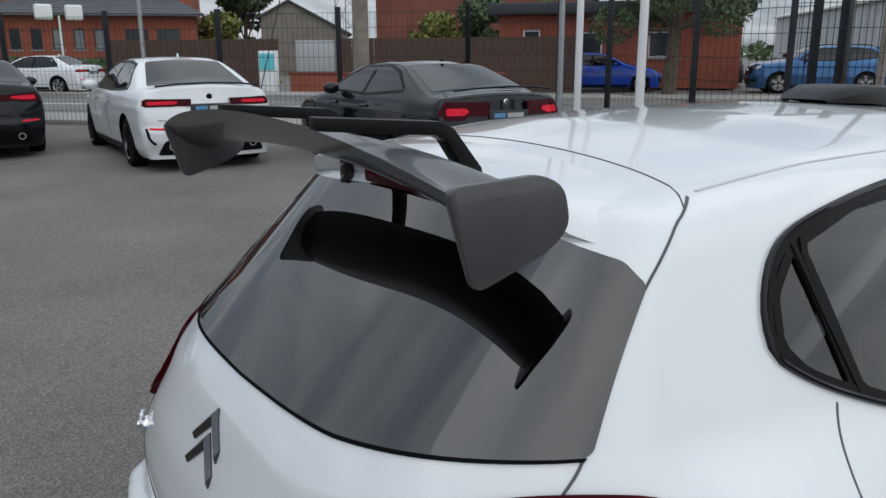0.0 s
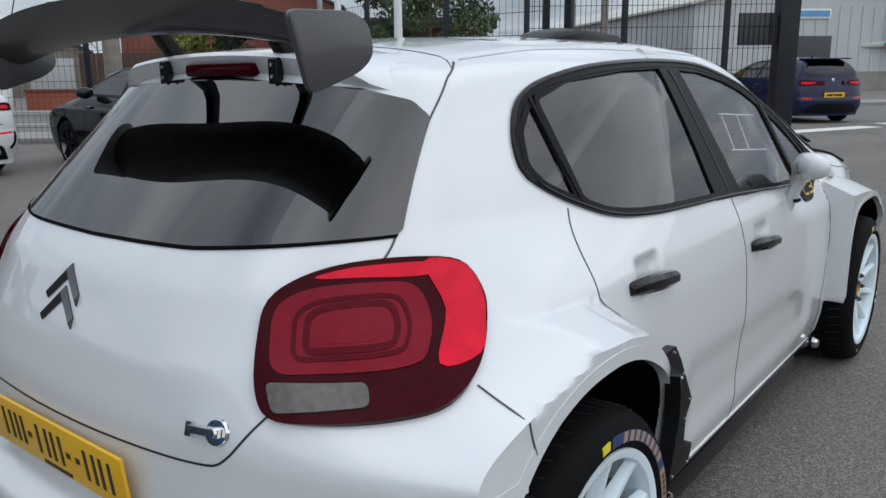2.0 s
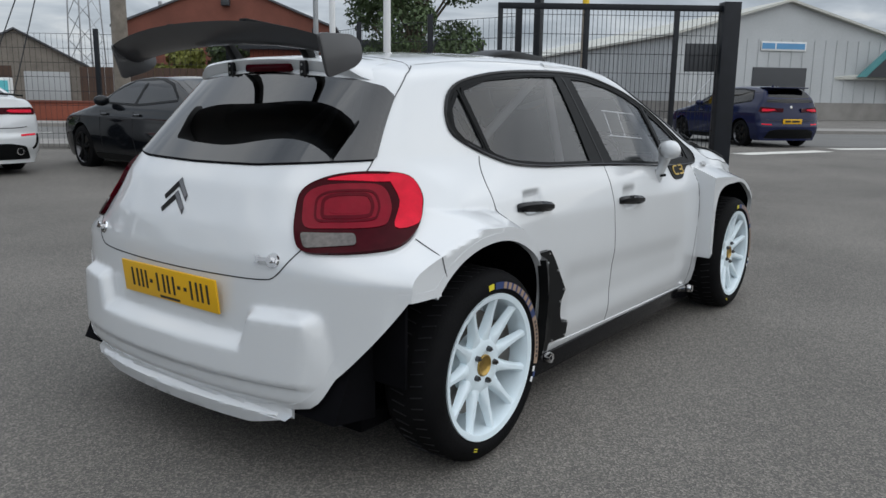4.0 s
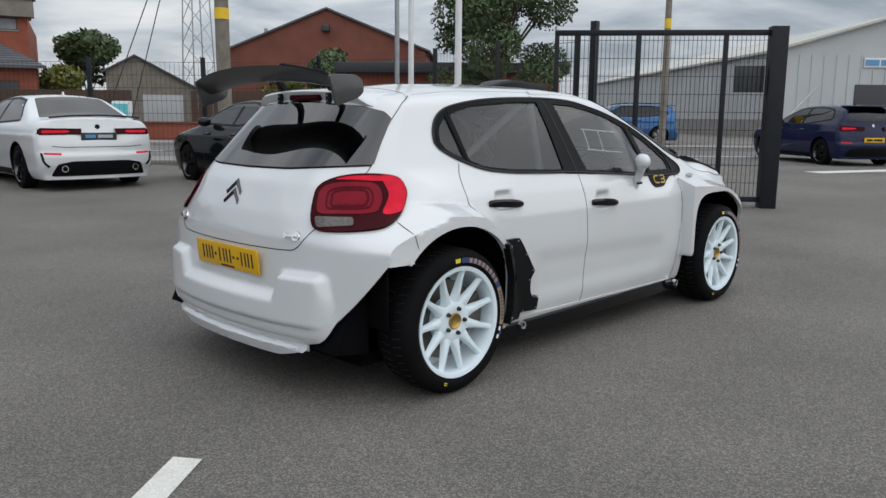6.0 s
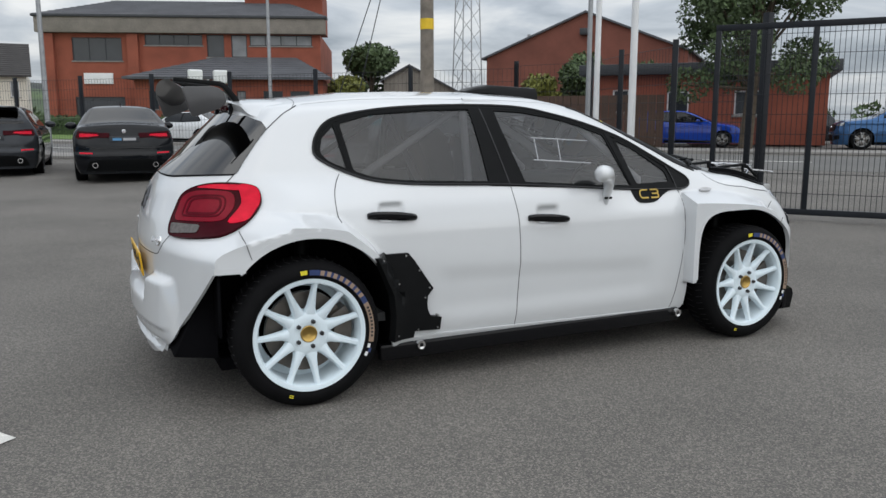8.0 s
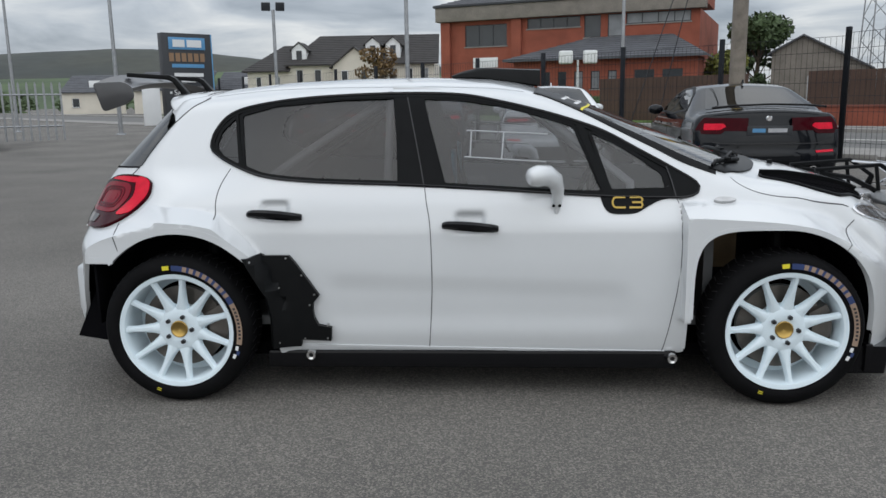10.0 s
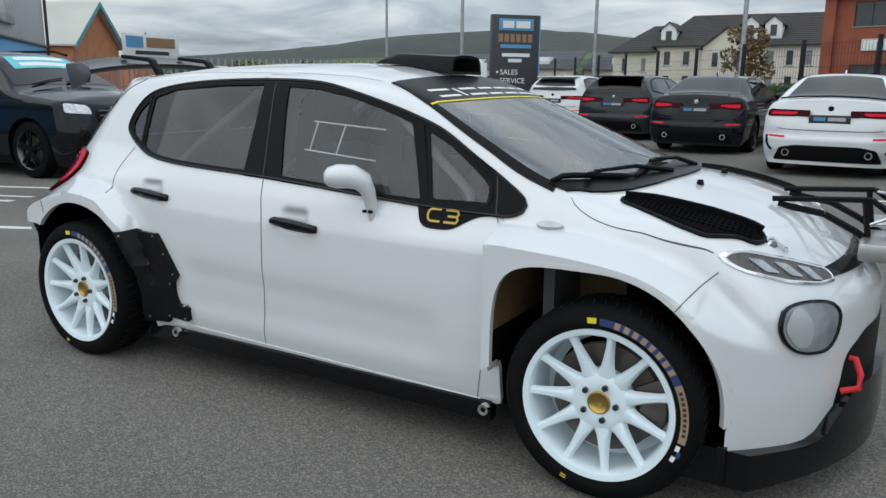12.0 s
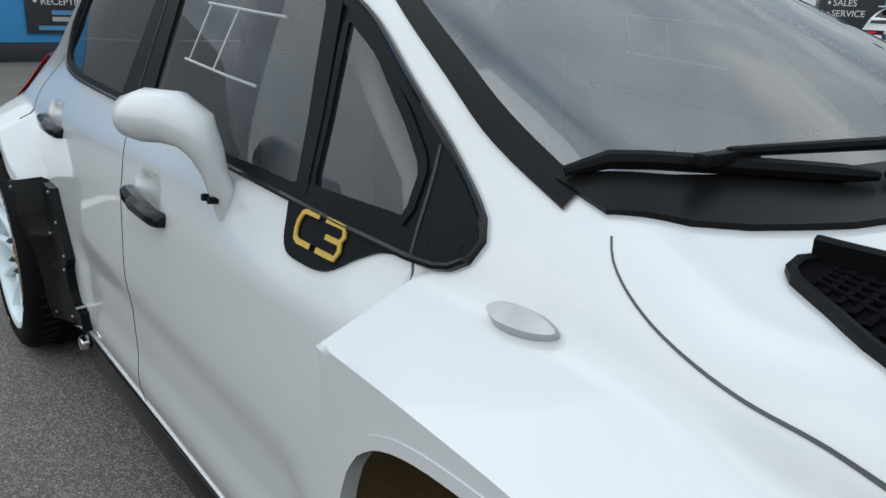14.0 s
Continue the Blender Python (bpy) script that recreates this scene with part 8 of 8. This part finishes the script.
FX = pose(0, 0, 0, 90, 0, 90)
for k, tx in enumerate(("SERVICE", "RECEPTION")):
    lettering(tx, 0.17, Matrix.Translation((-13.742, 2.02, 1.30 - 0.26 * k)) @ FX, WHITE_INK, poster)
    part("bullet", boxbm((-13.75, 1.90, 1.34 - 0.26 * k), (-13.74, 1.96, 1.40 - 0.26 * k)), WHITE_INK, poster)
part("poster_bar", boxbm((-13.75, 2.2, 0.86), (-13.742, 2.75, 0.94)), SIGN_B, poster)
part("poster_bar", boxbm((-13.75, 2.2, 0.74), (-13.742, 2.6, 0.82)), GREY_INK, poster)
part("poster_bar", boxbm((-13.75, 1.95, 0.58), (-13.742, 2.85, 0.66)), SIGN_B, poster)

# orange-brick unit with teal edges, and the long sign board before it
for (px, py, w, rot, h) in ((-54.1, 37.1, 9.0, 120.5, 4.0), (-94.6, 74.9, 9.0, 120.5, 4.6)):
    un = thing("brick_unit", "orange brick workshop with pale roof and teal edges", "building", "brick workshops")
    m = Matrix.Translation((px, py, 0.1)) @ pose(0, 0, 0, 0, 0, rot)
    part("gable_wall", prism([(0, 0), (w, 0), (w, h), (w / 2, h + 3.2), (0, h)], 14.0, m), ORANGE_BR, un)
    part("roof", slab([(-0.5, -0.5, h - 0.2), (w / 2, -0.5, h + 3.4), (w / 2, 14.5, h + 3.4), (-0.5, 14.5, h - 0.2)], 0.15), CLAD_ROOF, un, "", None, m)
    part("roof", slab([(w / 2, -0.5, h + 3.4), (w + 0.5, -0.5, h - 0.2), (w + 0.5, 14.5, h - 0.2), (w / 2, 14.5, h + 3.4)], 0.15), CLAD_ROOF, un, "", None, m)
    for a, b in (((-0.5, h - 0.2), (w / 2, h + 3.4)), ((w / 2, h + 3.4), (w + 0.5, h - 0.2))):
        part("barge_board", slab([(a[0], -0.56, a[1] + 0.05), (b[0], -0.56, b[1] + 0.05), (b[0], -0.50, b[1] + 0.05), (a[0], -0.50, a[1] + 0.05)], 0.45), TEAL, un, "", None, m)
lb = thing("long_sign_board", "long white sign board with blue and grey bars", "sign")
SMB = Matrix.Translation((-18.95, 14.3, 1.98)) @ pose(0, 0, 0, 0, 0, 95)
part("board", boxbm((0, 0, 0), (2.5, 0.05, 0.78), 0.005, SMB), SIGN_W, lb, "", 40)
part("sign_bar", boxbm((0.12, -0.02, 0.34), (0.85, -0.004, 0.70), 0, SMB), SIGN_B, lb)
part("sign_bar", boxbm((1.0, -0.02, 0.36), (2.3, -0.004, 0.68), 0, SMB), SIGN_O, lb)
part("sign_bar", boxbm((0.5, -0.02, 0.12), (2.0, -0.004, 0.24), 0, SMB), SIGN_D, lb)
for x in (0.2, 2.3):
    part("leg", boxbm((x, 0.02, -2.0), (x + 0.06, 0.06, 0.3), 0, SMB), GALV, lb)

# totem sign at the yard's edge
tot = thing("totem_sign", "dark grey totem sign with blue panel and white lettering", "sign")
TMX = Matrix.Translation((-9.50, 22.25, 0.10)) @ pose(0, 0, 0, 0, 0, 45.2)
part("pillar", boxbm((0, 0, 0), (1.75, 0.32, 3.56), 0.02, TMX), SIGN_D, tot, "", 40)
part("edge_panel", boxbm((1.755, 0.02, 0), (1.80, 0.30, 3.56), 0.004, TMX), SIGN_B, tot, "blue edge panel", 40)
part("name_panel", bevelled(boxbm((0.22, -0.03, 3.02), (1.52, -0.004, 3.42)), 0.01), SIGN_B, tot, "blue name panel", 40, TMX)
for a, b in ((0.36, 0.78), (0.86, 1.38)):
    part("sign_bar", boxbm((a, -0.045, 3.10), (b, -0.03, 3.34), 0, TMX), SIGN_W, tot)
for k in range(6):
    part("sign_bar", boxbm((0.22 + 0.22 * k, -0.02, 2.62), (0.38 + 0.22 * k, -0.004, 2.90), 0, TMX), SIGN_O, tot)
for z, a, b, mt in ((2.42, 0.30, 1.45, SIGN_B), (2.12, 0.36, 1.40, SIGN_W), (1.93, 0.60, 1.10, SIGN_W)):
    part("sign_bar", boxbm((a, -0.02, z), (b, -0.004, z + 0.12), 0, TMX), mt, tot)
for k, tx in enumerate(("SALES", "SERVICE")):
    lettering(tx, 0.26, TMX @ Matrix.Translation((0.30, -0.012, 1.50 - 0.30 * k)) @ pose(0, 0, 0, 90, 0, 0), SIGN_W, tot)
    part("bullet", boxbm((0.16, -0.02, 1.55 - 0.30 * k), (0.23, -0.004, 1.62 - 0.30 * k), 0, TMX), SIGN_W, tot)
for k in range(10):
    part("edge_bar", boxbm((1.80, 0.06, 1.1 + 0.17 * k), (1.815, 0.26, 1.23 + 0.17 * k), 0, TMX), SIGN_W, tot)
part("side_board", boxbm((-0.75, 0.1, 0.5), (-0.15, 0.15, 1.9), 0.005, TMX), SIGN_W, tot, "white notice board", 40)

# palisade behind the dark sport utility car, low walls and boards
pal = thing("palisade_fence", "galvanised steel palisade fence on a low kerb", "fence")
pa, pb = Vector((-13.9, 23.6, 0.1)), Vector((-27.5, 14.5, 0.1))
n = 62
me = None
for k in range(n):
    p = pa.lerp(pb, k / n)
    if me is None:
        o = part("pale", prism([(-0.035, 0), (0.035, 0), (0.035, 1.95), (0, 2.05), (-0.035, 1.95)], 0.012), GALV, pal, "", 40, Matrix.Translation(p) @ pose(0, 0, 0, 0, 0, 33.8))
        me = o.data
    else:
        o = new("pale", me)
        o.parent = pal
        o.matrix_basis = Matrix.Translation(p) @ pose(0, 0, 0, 0, 0, 33.8)
for z in (0.5, 1.6):
    bm = bmesh.new()
    tube(bm, pa + Vector((0, 0.02, z)), pb + Vector((0, 0.02, z)), 0.03, seg=4)
    part("rail", bm, GALV, pal)
bw = thing("boarded_fence", "dark brown boarded fence across the road", "fence")
for k in range(64):
    m = HM @ Matrix.Translation((-20.5 + 0.30 * k, 27.5, 0.2))
    if k == 0:
        o = part("board", boxbm((0, 0, 0), (0.285, 0.03, 1.95)), FENCE_W, bw, "", None, m)
        me = o.data
    elif not 24 < k < 33:
        o = new("board", me)
        o.parent = bw
        o.matrix_basis = m
lw = thing("low_brick_wall", "low red brick wall across the road", "wall")
part("wall", boxbm((-12.0, 26.2, 0.2), (-4.0, 26.5, 0.85), 0.01, HM), BRICK, lw, "", 40)
part("coping", boxbm((-12.05, 26.15, 0.85), (-3.95, 26.55, 0.93), 0.01, HM), BRICK_D, lw, "", 40)
kiosk = thing("notice_kiosk", "pale notice kiosk with faded pictures across the road", "kiosk")
part("cabinet", boxbm((-13.3, 26.3, 0.2), (-12.6, 26.6, 1.7), 0.03, HM), SIGN_W, kiosk, "", 40)
part("picture", boxbm((-13.25, 26.26, 1.0), (-12.65, 26.3, 1.6), 0, HM), BANNER, kiosk)

# ---- trees, hedge, hills ----
def leaf_cloud(blobs, n, size, rng):
    """Many small leaf cards scattered over clumps, as one crown."""
    pts, quads = [], []
    w = np.array([b[3] ** 2 for b in blobs])
    which = rng.choice(len(blobs), n, p=w / w.sum())
    d = rng.normal(size=(n, 3))
    d /= np.linalg.norm(d, axis=1)[:, None]
    rad = rng.uniform(0.55, 1.08, n) ** 0.7
    c = np.array([b[:3] for b in blobs])[which] + d * (np.array([b[3] for b in blobs])[which] * rad)[:, None] * np.array([1, 1, 0.82])
    a = rng.normal(size=(n, 3))
    a /= np.linalg.norm(a, axis=1)[:, None]
    b = np.cross(a, d + rng.normal(size=(n, 3)) * 0.6)
    b /= np.linalg.norm(b, axis=1)[:, None]
    s = size * rng.uniform(0.6, 1.4, n)[:, None]
    P = np.stack([c - a * s - b * s * 0.25, c + b * s * 0.55, c + a * s, c - b * s * 0.55], 1).reshape(-1, 3)
    Q = np.arange(4 * n).reshape(-1, 4)
    return P, Q


def tree(p, h, r, mat, label, n=5200, leaf=0.13, seed=1, trunk=0.45, name="tree", limbs=14):
    rng = np.random.default_rng(seed)
    t = thing(name, label, "tree")
    q = Vector((p[0], p[1], rise(*p)))
    bm = bmesh.new()
    top = q + Vector((0.1 * r, -0.05 * r, h * 0.72))
    tube(bm, q, q.lerp(top, 0.5), 0.05 * h * 0.6, 0.035 * h * 0.6, 10)
    tube(bm, q.lerp(top, 0.5), top, 0.035 * h * 0.6, 0.008 * h, 8)
    blobs = [(top.x, top.y, h - r * 0.55, r * 0.55)]
    for k in range(limbs):
        a = k * 2.4 + rng.uniform(-0.4, 0.4)
        z = h * trunk + (h * 0.95 - h * trunk) * rng.uniform(0.05, 0.8)
        rr = r * rng.uniform(0.35, 0.85) * (1 - 0.35 * (z - h * trunk) / (h * (1 - trunk)))
        e = Vector((q.x + math.cos(a) * rr, q.y + math.sin(a) * rr, q.z + z))
        s = q.lerp(top, min(0.95, max(0.35, z / h - 0.12)))
        tube(bm, s, e, 0.012 * h * 0.6, 0.004 * h, 6)
        blobs.append((e.x, e.y, e.z, r * rng.uniform(0.20, 0.46) * (11 / limbs) ** 0.25))
    part("trunk", bm, BARK, t, "", 60)
    P, Q = leaf_cloud(blobs, n, leaf, rng)
    me = mesh_from("crown", P, Q, [mat], None, None)
    ob = new("crown", me)
    ob.parent = t
    tagged(ob, kind="stuff")
    return t


tree((20.9, 16.7), 8.6, 3.2, LEAF_D, "broad dark green roadside tree with a ragged crown", 17000, 0.085, 3, 0.20, limbs=26)
tree((21.5, 57.5), 7.6, 3.0, LEAF_D, "dark green tree beyond the office", 5000, 0.20, 5, 0.25)
tree((17.5, 52.5), 4.6, 2.4, LEAF_Y, "yellow-green shrub tree beyond the office", 4200, 0.18, 6, 0.15)
tree((24.5, 32.0), 5.0, 1.8, LEAF_D, "dark conifer before the brick hall", 4200, 0.14, 7, 0.12)
tree((22.0, 32.6), 3.8, 1.6, LEAF_Y, "yellow-green conifer before the brick hall", 3600, 0.13, 8, 0.1)
tree((27.2, 30.0), 4.4, 1.6, LEAF_D, "dark conifer before the brick hall", 3600, 0.14, 9, 0.12)
tree((-7.5, 62.0), 6.0, 2.2, LEAF_A, "thin autumn tree beside the office", 1500, 0.16, 11, 0.3)
tree((-45, 60), 2.9, 2.6, LEAF_Y, "wide olive tree far across the fields", 4000, 0.28, 12, 0.1)
tree((-62, 66), 3.0, 3.2, LEAF_Y, "wide olive tree far across the fields", 4000, 0.3, 13, 0.1)

hedge = thing("hedge", "clipped dark green hedge before the office", "hedge")
P, Q = leaf_cloud([tuple((road_pt(20 + 0.55 * k, 34.0, 0.9))) + (0.75,) for k in range(46)], 9000, 0.10, np.random.default_rng(21))
ob = new("hedge_leaf", mesh_from("hedge_leaf", P, Q, [HEDGE], None, None))
ob.parent = hedge
tagged(ob, kind="stuff")
part("hedge_core", boxbm((-45.5, 33.5, 0.2), (-20, 34.5, 1.35), 0.1, HM), HEDGE, hedge, "", 40)

woods = thing("far_trees", "band of far trees and hedgerows below the hills", "woodland", kind="stuff")
rng = np.random.default_rng(5)
bl = []
for k in range(300):
    a = radians(rng.uniform(-80, 84))
    dist = rng.uniform(150, 420)
    bl.append((-math.sin(a) * dist, math.cos(a) * dist, rng.uniform(0, 0.012 * dist), rng.uniform(2.0, 0.022 * dist)))
P, Q = leaf_cloud(bl, 34000, 0.9, rng)
ob = new("tree_band", mesh_from("tree_band", P, Q, [LEAF_D], None, None))
ob.parent = woods
tagged(ob, kind="stuff")


def hill(bearings, angles, dist, depth, mat, label, seed):
    """A long hill whose skyline stands at the given angles, in degrees, over bearings left of the +y axis."""
    bm = bmesh.new()
    rows = []
    na, nd = 90, 14
    crest = dist + depth * 0.8
    top = curve(bearings, angles, 3.0)
    for i in range(na + 1):
        deg = bearings[0] + (bearings[-1] - bearings[0]) * i / na
        a = radians(deg)
        peak = crest * math.tan(radians(float(top(deg)))) + 1.3
        row = []
        for j in range(nd + 1):
            d = dist + depth * j / nd
            prof = math.sin(math.pi * 0.5 * min(1, j / (nd * 0.8))) ** 1.3
            nz = 1 + (0.10 * noise.noise(Vector((i * 0.11 + seed, j * 0.18, seed))) if prof < 0.99 else 0) + 0.03 * noise.noise(Vector((i * 0.6, seed, 0.0)))
            row.append(bm.verts.new((-math.sin(a) * d, math.cos(a) * d, peak * prof * nz)))
        rows.append(row)
    for u, v in zip(rows, rows[1:]):
        for j in range(nd):
            bm.faces.new((u[j], u[j + 1], v[j + 1], v[j]))
    bmesh.ops.recalc_face_normals(bm, faces=bm.faces)
    if sum(f.normal.z for f in bm.faces) < 0:
        bmesh.ops.reverse_faces(bm, faces=bm.faces)
    tagged(part("backdrop", bm, mat, smooth=80), label, "hill", kind="structure")


hill([-12, 0, 12, 20, 28, 35.5, 45.7, 60, 92], [1.0, 1.8, 2.4, 2.1, 1.8, 1.5, 0.9, 0.7, 0.7], 420, 500, FIELD, "green fields rising below the hills", 2.0)
hill([-10, 0, 10, 18, 20.5, 25.5, 28.6, 33, 36, 39.3, 42.7, 45.6, 47.6, 60, 100], [1.2, 2.2, 2.7, 3.05, 3.4, 3.65, 3.5, 3.2, 2.8, 2.3, 1.95, 1.75, 1.45, 1.2, 1.2], 900, 560, MOOR, "grey-brown moorland hill on the skyline", 7.0)
